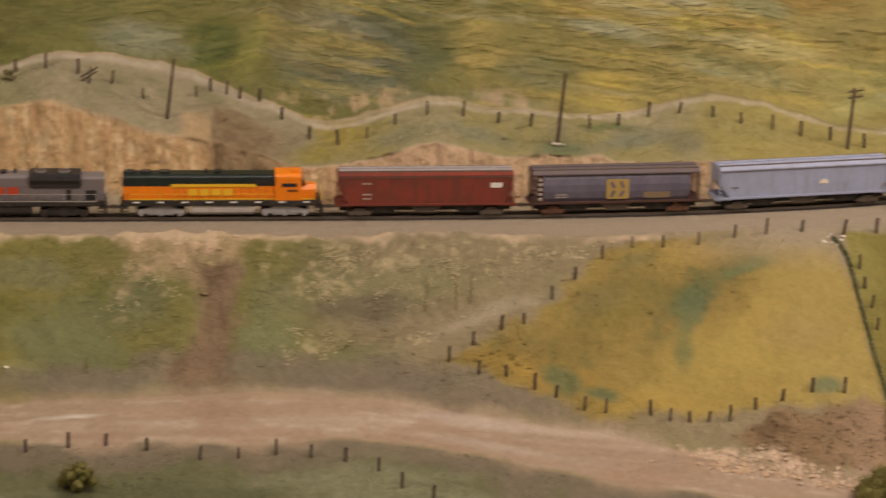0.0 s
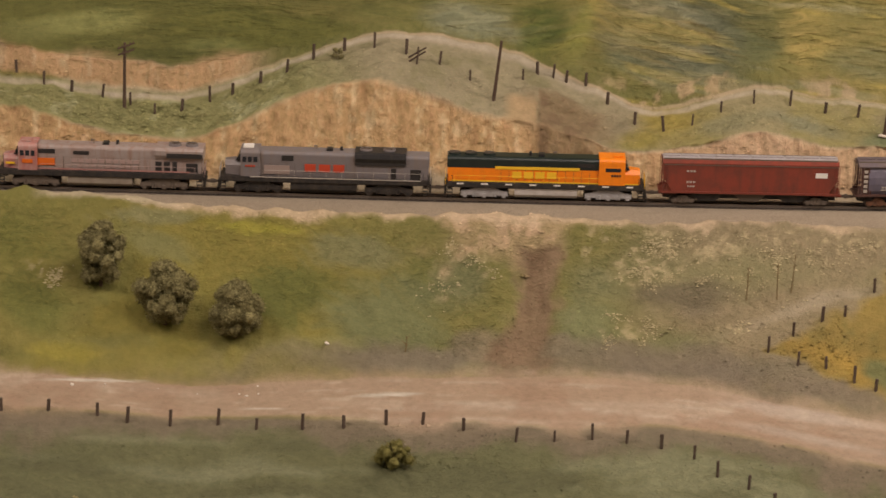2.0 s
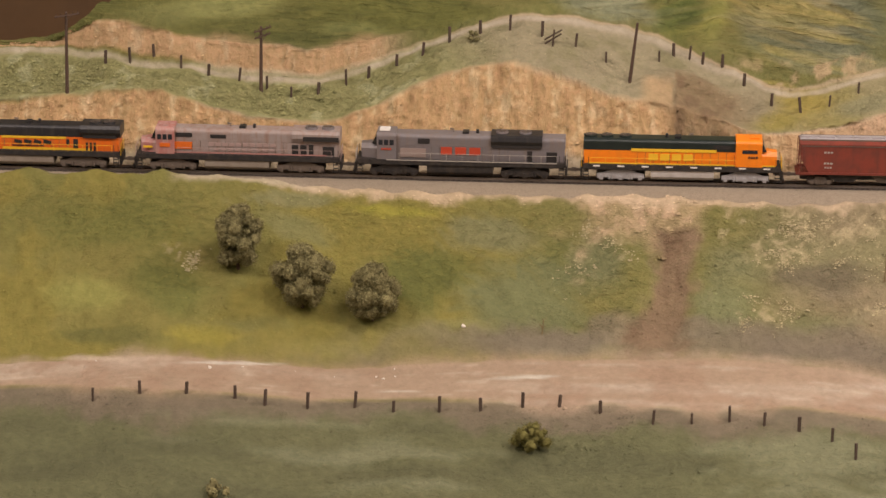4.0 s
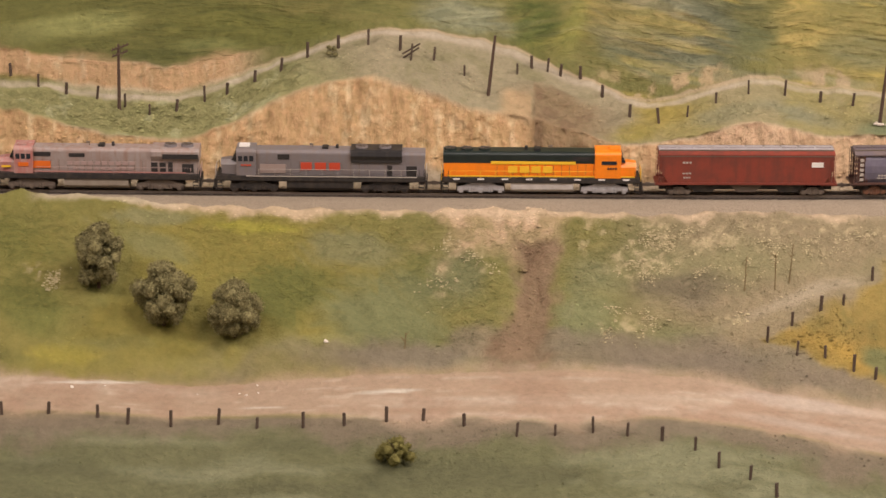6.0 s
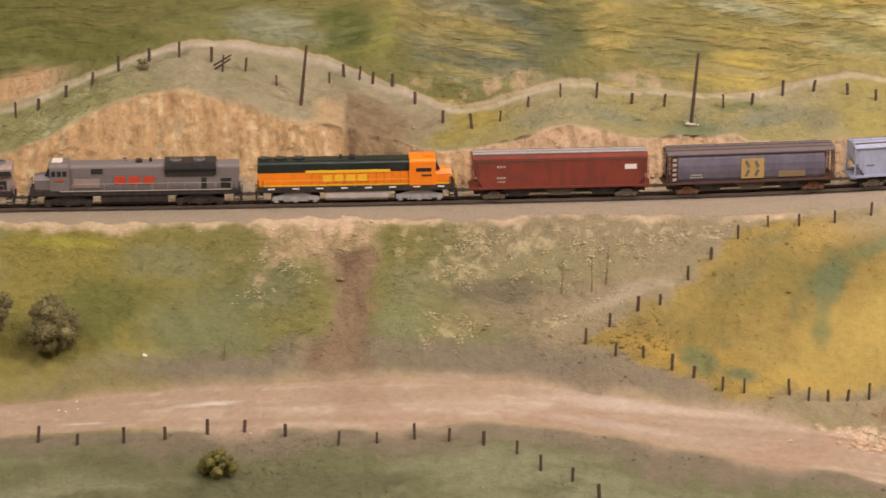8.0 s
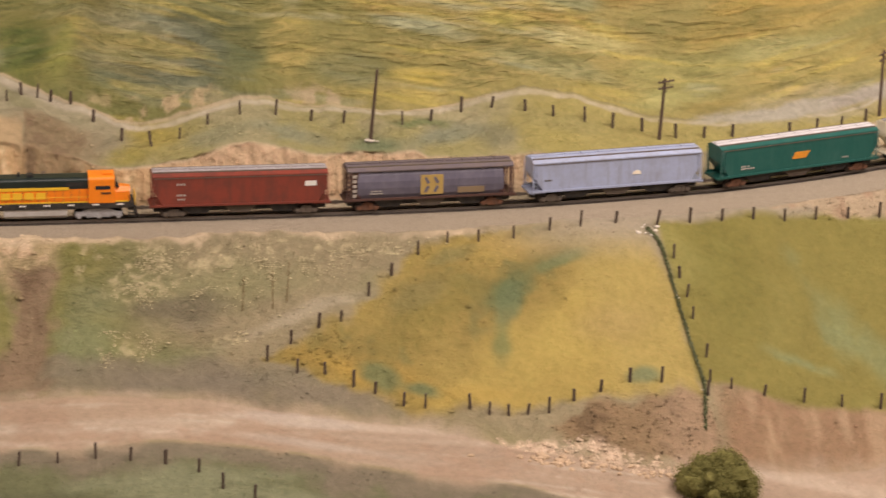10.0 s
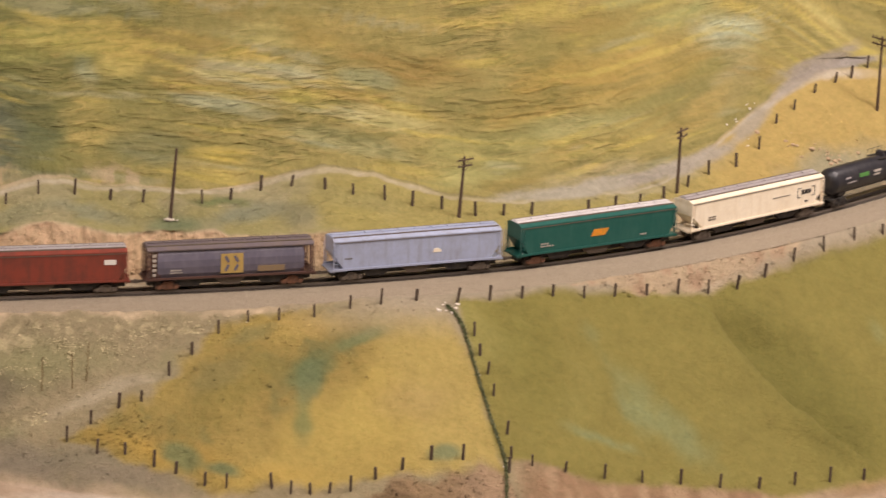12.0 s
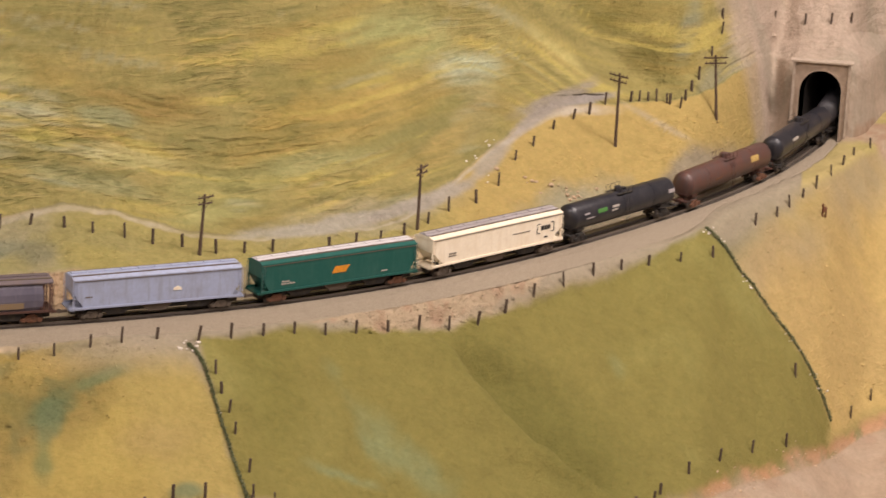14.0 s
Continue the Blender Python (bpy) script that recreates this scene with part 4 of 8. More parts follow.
    col = mixed(col, paint(138, 122, 58), hill * smooth01(-0.9 * ns - 0.6 * nh, 0.14, 0.50) * 0.5)
    col = mixed(col, paint(204, 172, 66), hill * bright * smooth01(ns + 0.5 * nh, 0.12, 0.45) * 0.6)
    col = mixed(col, paint(188, 178, 138), hill * bright * smooth01(fbm(GX * 8, level * 75, 3, 235) - 0.3 * n1, 0.24, 0.50) * 0.28 * (1 - smooth01(GX, 1.5, 1.6)))
    # bench with its path, cuts
    bench = smooth01(GV + 0.04 * n2, 4.93, 5.03) * (1 - smooth01(GV, 6.0, 6.2))
    col = mixed(col, paint(176, 154, 112), bench)
    col = mixed(col, paint(146, 132, 84), bench * smooth01(n2 + 0.5 * n3, 0.0, 0.45) * 0.7)
    col = mixed(col, paint(160, 148, 84), bench * (1 - smooth01(GX + 0.04 * n2, -0.26, -0.12)) * 0.95)
    col = mixed(col, paint(182, 170, 114), bench * (1 - smooth01(GX, -0.30, -0.14)) * smooth01(n3 + 0.4 * n2, 0.1, 0.4) * 0.8)
    col = mixed(col, paint(172, 146, 60), bench * blotch(0.265, 4.21, 0.06, 0.05, 0, 0.8, 0.6, 16, 22) * 0.85)
    col = mixed(col, paint(126, 118, 76), bench * blotch(0.55, 4.21, 0.07, 0.03, 0, 0.8, 0.6, 16, 23) * 0.6)
    col = mixed(col, paint(168, 147, 80), bench * smooth01(GX + 0.06 * n2, 0.20, 0.34) * (0.4 + 0.5 * smooth01(n2, -0.1, 0.3)))
    col = mixed(col, paint(178, 152, 68), bench * smooth01(GX + 0.05 * n2, 0.68, 0.80) * 0.85)
    col = mixed(col, paint(200, 158, 74), bench * smooth01(GX + 0.05 * n2, 1.20, 1.42) * 0.85)
    col = mixed(col, paint(168, 150, 112), bench * blotch(1.52, 4.50, 0.14, 0.03, 32, 0.8, 0.7, 22, 24) * 0.9)
    col = smears(col, BENCH, bench, GZ)
    path = smooth01(GV + 0.05 * n2, 5.85 + 0.04 * smooth01(GX, 0.15, 0.4), 5.95) * (1 - smooth01(GV + 0.06 * n2, 5.98, 6.12)) * (1 - smooth01(GX, 1.60, 1.70))
    col = mixed(col, paint(208, 180, 148), path * (0.74 - 0.2 * smooth01(GX, 0.2, 0.5) + 0.3 * smooth01(GX, 1.1, 1.3) + 0.4 * n3))
    wide = blotch(1.20, 4.385, 0.18, 0.040, 24, 0.7, 0.5, 20, 25) * smooth01(GV, 5.3, 5.6)
    col = mixed(col, paint(180, 158, 122), wide * 0.5)
    col = smears(col, TRODDEN, smooth01(GV, 5.2, 5.5), GZ)
    grain = 0.50 * fbm(GX * 95, GZ * 17, 4, 261) + 0.40 * fbm(GX * 170, GZ * 150, 3, 263)
    cut = smooth01(GV + 0.10 * n2, 4.06, 4.2) * (1 - smooth01(GV + 0.10 * n2, 4.90, 5.02)) * (1 - smooth01(GX + 0.05 * n2, 0.66, 0.92))
    soil = np.array(paint(216, 164, 102)) + (np.array(paint(240, 196, 138)) - np.array(paint(216, 164, 102))) * smooth01(grain, 0.0, 0.4)[..., None]
    soil = mixed(soil, paint(182, 130, 78), smooth01(-grain, 0.10, 0.40) * 0.6)
    soil = mixed(soil, paint(226, 178, 134), smooth01(GX, 0.2, 0.3) * 0.7)
    soil = mixed(soil, paint(196, 146, 92), smooth01(n2 + 0.5 * n1, 0.0, 0.4) * 0.3)
    col = col + (soil - col) * cut[..., None]
    # browner, darker tone over the recess where the tall cut ends
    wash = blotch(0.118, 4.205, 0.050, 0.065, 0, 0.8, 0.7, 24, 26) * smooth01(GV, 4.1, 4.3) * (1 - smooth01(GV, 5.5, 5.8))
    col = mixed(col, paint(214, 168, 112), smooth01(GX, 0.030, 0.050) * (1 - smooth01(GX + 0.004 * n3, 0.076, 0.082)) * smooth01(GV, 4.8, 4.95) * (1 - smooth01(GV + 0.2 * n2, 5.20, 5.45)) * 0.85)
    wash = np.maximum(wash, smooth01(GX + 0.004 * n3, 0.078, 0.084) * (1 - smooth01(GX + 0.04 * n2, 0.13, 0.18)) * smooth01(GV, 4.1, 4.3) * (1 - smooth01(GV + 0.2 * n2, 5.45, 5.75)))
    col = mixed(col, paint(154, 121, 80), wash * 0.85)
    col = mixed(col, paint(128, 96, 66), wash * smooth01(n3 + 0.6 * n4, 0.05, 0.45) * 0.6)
    toe = smooth01(GV, 3.85, 3.98) * (1 - smooth01(GV + 0.10 * n2 + 0.05 * n3, 4.08, 4.22)) * (1 - smooth01(GX, 0.6, 0.8))
    col = mixed(col, paint(226, 194, 154), toe * 0.8)
    up = smooth01(GV + 0.15 * n2, 6.12, 6.3) * (1 - smooth01(GV + 0.2 * n2, 6.85, 7.05))
    upper = up * (1 - smooth01(GX + 0.04 * n2, -0.34, -0.26))
    col = mixed(col, paint(210, 160, 104), upper)
    col = mixed(col, paint(222, 184, 134), upper * smooth01(grain, 0.05, 0.4) * 0.7)
    col = mixed(col, paint(204, 166, 114), up * blotch(0.25, 4.270, 0.09, 0.05, 0, 0.7, 0.9, 26, 27) * smooth01(n3 + 0.5 * n2, -0.05, 0.18) * 0.95)
    col = mixed(col, paint(196, 160, 116), smooth01(GV, 6.1, 6.3) * (1 - smooth01(GV, 6.9, 7.2)) * blotch(0.475, 4.285, 0.05, 0.02, 0, 0.8, 0.9, 30, 29) * smooth01(n3 + 0.5 * n2, 0.0, 0.25) * 0.8)
    # bare slopes round the tunnel
    bore = blotch(2.07, 5.00, 0.155, 0.22, 0, 0.5, 0.4, 14, 28)
    bore = np.maximum(bore, smooth01(GX + 0.04 * n2, 2.02, 2.10) * smooth01(GV, 3.6, 4.0))
    col = mixed(col, paint(206, 170, 140), bore * smooth01(GV, 3.0, 3.6))
    col = mixed(col, paint(166, 148, 118), bore * smooth01(n2 + 0.5 * n3, 0.05, 0.4) * smooth01(GV, 3.0, 3.6) * 0.4)
    brink = smooth01(GV + 0.04 * n2, 1.94, 2.00) * (1 - smooth01(GV + 0.02 * n2 + 0.02 * n3, 2.03, 2.07)) * smooth01(GX, 1.52, 1.62)
    col = mixed(col, paint(200, 138, 86), brink * smooth01(n3 + 0.5, 0.2, 0.6))
    # lower bank, road and track bed
    low = (1 - smooth01(GV + 0.05 * n2, 0.99, 1.05)) * (1 - smooth01(GX, 1.40, 1.50))
    col = mixed(col, paint(118, 111, 69), low)
    col = mixed(col, paint(104, 98, 62), low * smooth01(fbm(GX * 5, GY * 34, 4, 281), 0.05, 0.40) * 0.7)
    col = mixed(col, paint(146, 138, 96), low * smooth01(fbm(GX * 4, GY * 40, 4, 283) + 0.2 * n2, 0.05, 0.42) * 0.8)
    col = mixed(col, paint(134, 112, 86), low * smooth01(GV + 0.08 * n2 + 0.04 * n3, 0.89, 0.96) * 0.9)
    road = np.maximum(smooth01(GV + 0.10 * n2, 0.98, 1.10), smooth01(GX, 1.40, 1.50)) * (1 - smooth01(GV + 0.05 * n2 + 0.03 * n3, 1.93, 2.06))
    col = mixed(col, paint(190, 152, 117), road)
    col = mixed(col, paint(176, 140, 110), road * smooth01(GX, 0.15, 0.6) * (1 - smooth01(GX, 1.2, 1.5)) * 0.6)
    rut = smooth01(fbm(GX * 2.2, GY * 34, 2, 271), -0.05, 0.45)
    col = mixed(col, paint(212, 178, 146), road * rut * 0.65 * (1 - 0.6 * smooth01(GX, 1.2, 1.5)))
    col = mixed(col, paint(232, 206, 176), road * smooth01(fbm(GX * 7, GY * 120, 3, 273) + 0.3 * n3, 0.28, 0.5) * 0.22 * (1 - smooth01(GX, 0.8, 1.2)))
    col = mixed(col, paint(178, 136, 102), road * smooth01(n2 + 0.3 * n3, 0.1, 0.4) * 0.6)
    col = smears(col, ROAD_STREAKS, smooth01(GV, 0.95, 1.1) * (1 - smooth01(GV, 2.0, 2.1)), GY)
    bed = (1 - smooth01(GNEAR + 0.008 * n2, 0.052, 0.074)) * (GAT < PORTAL_S)
    col = mixed(col, paint(162, 137, 102), bed)
    apron = smooth01(GV, 2.75, 2.95) * (1 - smooth01(GV, 3.9, 4.1)) * smooth01(GX, 0.62, 0.80) * (GAT < PORTAL_S)
    col = mixed(col, paint(176, 150, 118), apron * (1 - gf) * 0.9 * (1 - right))
    # the meadow reaches the ballast before the tunnel, scraped earth lies at the mouth
    u, w = at_portal(GX, GY)
    verge = smooth01(GX + 0.02 * n2, 1.72, 1.79) * smooth01(GNEAR + 0.008 * n2, 0.030, 0.038) * smooth01(GV, 2.95, 3.0) * (1 - smooth01(GV, 3.9, 4.0)) * (u > -0.02)
    col = mixed(col, paint(202, 168, 92), verge * 0.95)
    col = mixed(col, paint(186, 160, 76), verge * smooth01(n2 + 0.4 * n3, 0.05, 0.3) * 0.6)
    scraped = (1 - smooth01(np.hypot((u - 0.10) / 0.14, (w - 0.05) / 0.085) + 0.4 * n2, 0.75, 1.1)) * (u > 0.0) * smooth01(GNEAR, 0.032, 0.040) * (1 - smooth01(GV, 4.2, 4.5))
    col = mixed(col, paint(196, 158, 124), scraped * 0.9)
    col = mixed(col, paint(170, 118, 84), scraped * smooth01(n3 + 0.5 * n2, 0.15, 0.4) * 0.6)
    # soil slipped from the ballast over the pasture's top
    slip = inside(SLIP, 0.005, 0.012, 40, 6)
    col = mixed(col, paint(198, 160, 118), slip * 0.8)
    col = mixed(col, paint(176, 128, 92), slip * smooth01(fbm(GX * 80, GY * 60, 3, 255), 0.0, 0.35) * 0.6)
    return np.clip(col * (1 + 0.10 * n3 + 0.08 * n4)[..., None], 0.01, 0.85)


def ground_material():
    """Painted plaster and turf: colour from the painted patches, relief from brushed, scraped and crumbly layers."""
    m = bpy.data.materials.new("painted_scenery_ground")
    m.use_nodes = True
    nt = m.node_tree
    link = nt.links.new
    b = nt.nodes["Principled BSDF"]
    at = nt.nodes.new("ShaderNodeVertexColor")
    at.layer_name = "turf"
    kind = nt.nodes.new("ShaderNodeVertexColor")
    kind.layer_name = "finish"
    parts = nt.nodes.new("ShaderNodeSeparateColor")
    link(kind.outputs["Color"], parts.inputs["Color"])
    co = nt.nodes.new("ShaderNodeTexCoord")

    def noise(scale, stretch, detail, rough, warp=0.0):
        way = nt.nodes.new("ShaderNodeMapping")
        way.inputs["Scale"].default_value = stretch
        link(co.outputs["Object"], way.inputs["Vector"])
        n = sock(nt, "ShaderNodeTexNoise", Scale=scale, Detail=detail, Roughness=rough, Distortion=warp)
        link(way.outputs["Vector"], n.inputs["Vector"])
        return n.outputs["Fac"]

    def math_node(op, a, c):
        n = nt.nodes.new("ShaderNodeMath")
        n.operation = op
        for k, v in enumerate((a, c)):
            if isinstance(v, float):
                n.inputs[k].default_value = v
            else:
                link(v, n.inputs[k])
        return n.outputs[0]

    fine = noise(420.0, (1, 1, 1), 4.0, 0.75)
    mid = noise(120.0, (1, 1, 1), 5.0, 0.65)
    brushed = noise(90.0, (0.24, 0.24, 1.7), 3.5, 0.55, 0.9)
    scraped = noise(110.0, (1.0, 0.8, 0.16), 5.0, 0.65, 0.25)
    clods = noise(75.0, (1, 1.5, 1.5), 4.0, 0.7, 0.8)
    total = math_node("ADD", math_node("MULTIPLY", fine, 0.20), math_node("MULTIPLY", mid, 0.60))
    for layer, name, gain in ((brushed, "Red", 1.5), (scraped, "Green", 0.9), (clods, "Blue", 1.2)):
        total = math_node("ADD", total, math_node("MULTIPLY", math_node("MULTIPLY", math_node("SUBTRACT", layer, 0.5), parts.outputs[name]), gain))
    # relief's highlights and hollow shade also put into the colour: crests lighter, hollows darker
    val = nt.nodes.new("ShaderNodeMapRange")
    val.inputs["From Min"].default_value, val.inputs["From Max"].default_value = 0.15, 0.65
    val.inputs["To Min"].default_value, val.inputs["To Max"].default_value = 0.82, 1.27
    link(total, val.inputs["Value"])
    hue = nt.nodes.new("ShaderNodeMapRange")
    hue.inputs["From Min"].default_value, hue.inputs["From Max"].default_value = 0.2, 0.6
    hue.inputs["To Min"].default_value, hue.inputs["To Max"].default_value = 0.508, 0.492
    link(total, hue.inputs["Value"])
    hsv = nt.nodes.new("ShaderNodeHueSaturation")
    link(at.outputs["Color"], hsv.inputs["Color"])
    link(val.outputs["Result"], hsv.inputs["Value"])
    link(hue.outputs["Result"], hsv.inputs["Hue"])
    link(hsv.outputs["Color"], b.inputs["Base Color"])
    b.inputs["Roughness"].default_value = 0.9
    b.inputs["Specular IOR Level"].default_value = 0.2
    bump = sock(nt, "ShaderNodeBump", Strength=0.9, Distance=0.0065)
    link(total, bump.inputs["Height"])
    link(bump.outputs["Normal"], b.inputs["Normal"])
    return m


def ground_finish():
    """Where the plaster is brushed (hills), scraped (cuts) and cloddy (bench and bank)."""
    n1, n2 = fbm(GX * 5, GY * 5, 3, 401), fbm(GX * 15, GY * 15, 3, 403)
    brushed = smooth01(GV + 0.1 * n2, 6.6, 7.2) * (0.55 + 0.9 * smooth01(n1 + 0.4 * n2, -0.2, 0.35)) * (1 - 0.5 * smooth01(GX, 1.08, 1.28)) * (1 - 0.5 * smooth01(GX, 1.55, 1.75)) * (0.65 + 0.35 * smooth01(GX, -0.1, 0.2))
    scraped = np.maximum(smooth01(GV + 0.1 * n2, 4.05, 4.2) * (1 - smooth01(GV + 0.1 * n2, 4.9, 5.02)) * (1 - 0.6 * smooth01(GX, 0.66, 0.92)), 0.8 * smooth01(GV, 6.1, 6.25) * (1 - smooth01(GV, 6.8, 7.0)))
    scraped = np.maximum(scraped, smooth01(GX, 2.0, 2.1) * smooth01(GV, 3.6, 4.0) * 0.7)
    bench = smooth01(GV, 5.0, 5.1) * (1 - smooth01(GV, 5.75, 5.9))
    bank = smooth01(GV, 2.05, 2.2) * (1 - smooth01(GV, 2.85, 3.0)) * (1 - 0.85 * inside(GREEN_FIELD, 0.02, 0.01)) * (1 - 0.5 * inside(YELLOW_FIELD, 0.02, 0.01)) * (1 - 0.75 * smooth01(GX, 1.60, 1.75))
    low = (1 - smooth01(GV, 0.85, 1.02)) * 0.55
    cloddy = bench * (0.45 + 0.75 * (1 - smooth01(GX, -0.30, -0.10))) + bank * (0.25 + 0.7 * smooth01(n1 + 0.6 * n2, -0.1, 0.35)) + low
    return np.clip(np.stack([brushed, scraped, cloddy], -1), 0, 1.5)


GC = ground_colors()
M_GROUND = ground_material()


def make_ground():
    r, c = GX.shape
    co = np.stack([GX, GY, GZ], -1).reshape(-1, 3)
    i = np.arange(r * c).reshape(r, c)
    quads = np.stack([i[:-1, :-1], i[:-1, 1:], i[1:, 1:], i[1:, :-1]], -1).reshape(-1, 4)
    # the tunnel's bore is left open
    mid = co[quads].mean(1)
    qn, qa = GNEAR.ravel()[quads].min(1), GAT.ravel()[quads].mean(1)
    bore = (qn < 0.034) & (qa > PORTAL_S - 0.004) & (mid[:, 2] > -0.03) & (GV.ravel()[quads].max(1) < 3.94)
    u, w = at_portal(mid[:, 0], mid[:, 1])
    bore |= (np.abs(u) < 0.036) & (w > -0.004) & (w < 0.09) & (mid[:, 2] > -0.03) & (np.hypot(u, np.maximum(mid[:, 2] - 0.074, 0)) < 0.037)
    quads = quads[~bore]
    me = bpy.data.meshes.new("ground")
    me.from_pydata(co.tolist(), [], quads.tolist())
    me.update()
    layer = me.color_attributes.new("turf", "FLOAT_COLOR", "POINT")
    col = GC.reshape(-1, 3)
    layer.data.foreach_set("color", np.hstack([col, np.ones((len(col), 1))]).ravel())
    layer = me.color_attributes.new("finish", "FLOAT_COLOR", "POINT")
    layer.data.foreach_set("color", np.hstack([ground_finish().reshape(-1, 3), np.ones((len(col), 1))]).ravel())
    me.materials.append(M_GROUND)
    me.shade_smooth()
    ob = new("ground", me)
    return tagged(ob, "hilly model scenery of painted plaster with grassy green and yellow turf", "ground", kind="structure")


ground = make_ground()

# ---------------------------------------------------------------- track: ballast, sleepers, rails
def sweep(profile, s0, s1, step, name, material, closed=True, jitter=0.0):
    """Sweeps a closed profile of (across, up) along the track."""
    bm = bmesh.new()
    rings = []
    n = int((s1 - s0) / step)
    for i in range(n + 1):
        x, y, h = on_track(s0 + (s1 - s0) * i / n)
        ring = []
        for a, u in profile:
            a2 = a + jitter * random.uniform(-1, 1)
            ring.append(bm.verts.new((x - math.sin(h) * a2, y + math.cos(h) * a2, u + jitter * 0.3 * random.uniform(-1, 1))))
        rings.append(ring)
    m = len(profile)
    for r1, r2 in zip(rings, rings[1:]):
        for j in range(m if closed else m - 1):
            k = (j + 1) % m
            bm.faces.new((r1[j], r1[k], r2[k], r2[j]))
    bmesh.ops.recalc_face_normals(bm, faces=bm.faces)
    return part(name, bm, material)


M_BALLAST = painted("ballast_grit", (0.37, 0.305, 0.22), 0.95, grain=0.45, scale=500, dirt=(0.21, 0.16, 0.115), dirt_amount=0.6, bump=0.8)
M_SLEEPER = painted("sleeper_wood", (0.085, 0.066, 0.052), 0.85, grain=0.3, scale=300)
M_RAIL = painted("rail_steel", (0.30, 0.27, 0.25), 0.32, metal=0.8, grain=0.2, scale=200)

ballast = sweep([(-0.050, -0.0175), (-0.031, -0.0062), (-0.019, -0.0040), (0.019, -0.0040), (0.031, -0.0062), (0.050, -0.0175)], 0.3, 5.9, 0.006, "ballast", M_BALLAST, False, 0.0005)
tagged(ballast, "brown grit ballast bed under the railway track", "ballast", kind="structure")
for side in (-1, 1):
    rail = sweep([(side * 0.00825 - 0.0009, -0.0030), (side * 0.00825 + 0.0009, -0.0030), (side * 0.00825 + 0.0006, 0.0), (side * 0.00825 - 0.0006, 0.0)],
                 0.3, 5.9, 0.015, "rail", M_RAIL)
    tagged(rail, "dark steel rail of the model railway track", "rail", group="rails of the track", kind="structure")


def make_sleepers():
    verts, faces = [], []
    s = 0.32
    while s < 5.6:
        x, y, h = on_track(s)
        h += random.uniform(-0.02, 0.02)
        c, d = math.cos(h), math.sin(h)
        base = len(verts)
        for u in (-0.0058, -0.0034):
            for a, b in ((-0.0013, -0.0128), (0.0013, -0.0128), (0.0013, 0.0128), (-0.0013, 0.0128)):
                verts.append((x + c * a - d * b, y + d * a + c * b, u))
        faces += [tuple(base + k for k in f) for f in ((4, 5, 6, 7), (0, 1, 5, 4), (1, 2, 6, 5), (2, 3, 7, 6), (3, 0, 4, 7))]
        s += 0.0066
    me = bpy.data.meshes.new("sleepers")
    me.from_pydata(verts, [], faces)
    me.materials.append(M_SLEEPER)
    return tagged(new("sleepers", me), "dark wooden sleepers sunk in the ballast", "sleepers", kind="stuff")


make_sleepers()
# dark strip between the rails: the train's shade put into the ballast's colour
M_TRACK_SHADE = painted("train_shade_on_ballast", (0.045, 0.036, 0.029), 0.95, grain=0.4, scale=500, bump=0.6)
shade_strip = sweep([(-0.0140, -0.0041), (-0.0125, -0.0036), (0.0125, -0.0036), (0.0140, -0.0041)], 0.3, 5.9, 0.02, "ballast_shade_strip", M_TRACK_SHADE, False, 0.0002)
tagged(shade_strip, "dark strip over the ballast between the rails, coloured for the train's shade", "ballast", kind="structure")

# ---------------------------------------------------------------- the train
M_BLACK = painted("black_underframe", (0.022, 0.02, 0.019), 0.6, grain=0.3, scale=120, dirt=(0.10, 0.075, 0.055), dirt_amount=0.5)
M_GRIME = painted("grimy_bogie", (0.125, 0.098, 0.076), 0.8, grain=0.35, scale=160, dirt=(0.16, 0.12, 0.085), dirt_amount=0.7)
M_SILVERBOGIE = painted("silver_bogie", (0.38, 0.37, 0.37), 0.5, grain=0.2, scale=160, dirt=(0.2, 0.17, 0.14), dirt_amount=0.5)
M_RUSTBOGIE = painted("rusty_bogie", (0.17, 0.075, 0.04), 0.85, grain=0.35, scale=160, dirt=(0.08, 0.05, 0.035), dirt_amount=0.6)
M_WHEEL = painted("wheel_steel", (0.10, 0.085, 0.075), 0.5, metal=0.5, grain=0.2, scale=150)
M_ORANGE = painted("orange_paint", (0.76, 0.15, 0.012), 0.38, scale=40, dirt=(0.42, 0.16, 0.06), dirt_amount=0.35, streak=0.5)
M_BRIGHTORANGE = painted("bright_orange_paint", (0.90, 0.24, 0.012), 0.32, scale=40, dirt=(0.6, 0.2, 0.03), dirt_amount=0.25, streak=0.3)
M_YELLOW = painted("yellow_paint", (0.86, 0.52, 0.03), 0.4, scale=60, dirt_amount=0.15)
M_HOODBLACK = painted("black_hood_paint", (0.018, 0.018, 0.02), 0.45, scale=60, dirt=(0.07, 0.06, 0.05), dirt_amount=0.35, streak=0.5)
M_DARKGREEN = painted("dark_green_paint", (0.012, 0.020, 0.018), 0.35, scale=60, dirt=(0.04, 0.05, 0.04), dirt_amount=0.3)
M_LOCOGREY = painted("grey_loco_paint", (0.185, 0.168, 0.172), 0.45, scale=50, dirt=(0.20, 0.15, 0.12), dirt_amount=0.4, streak=0.7)
M_WORNSILVER = painted("worn_silver_paint", (0.33, 0.275, 0.25), 0.5, scale=60, dirt=(0.28, 0.17, 0.13), dirt_amount=0.7, streak=0.9)
M_FADEDRED = painted("faded_red_paint", (0.43, 0.17, 0.145), 0.5, scale=70, dirt=(0.45, 0.33, 0.29), dirt_amount=0.7, streak=0.9)
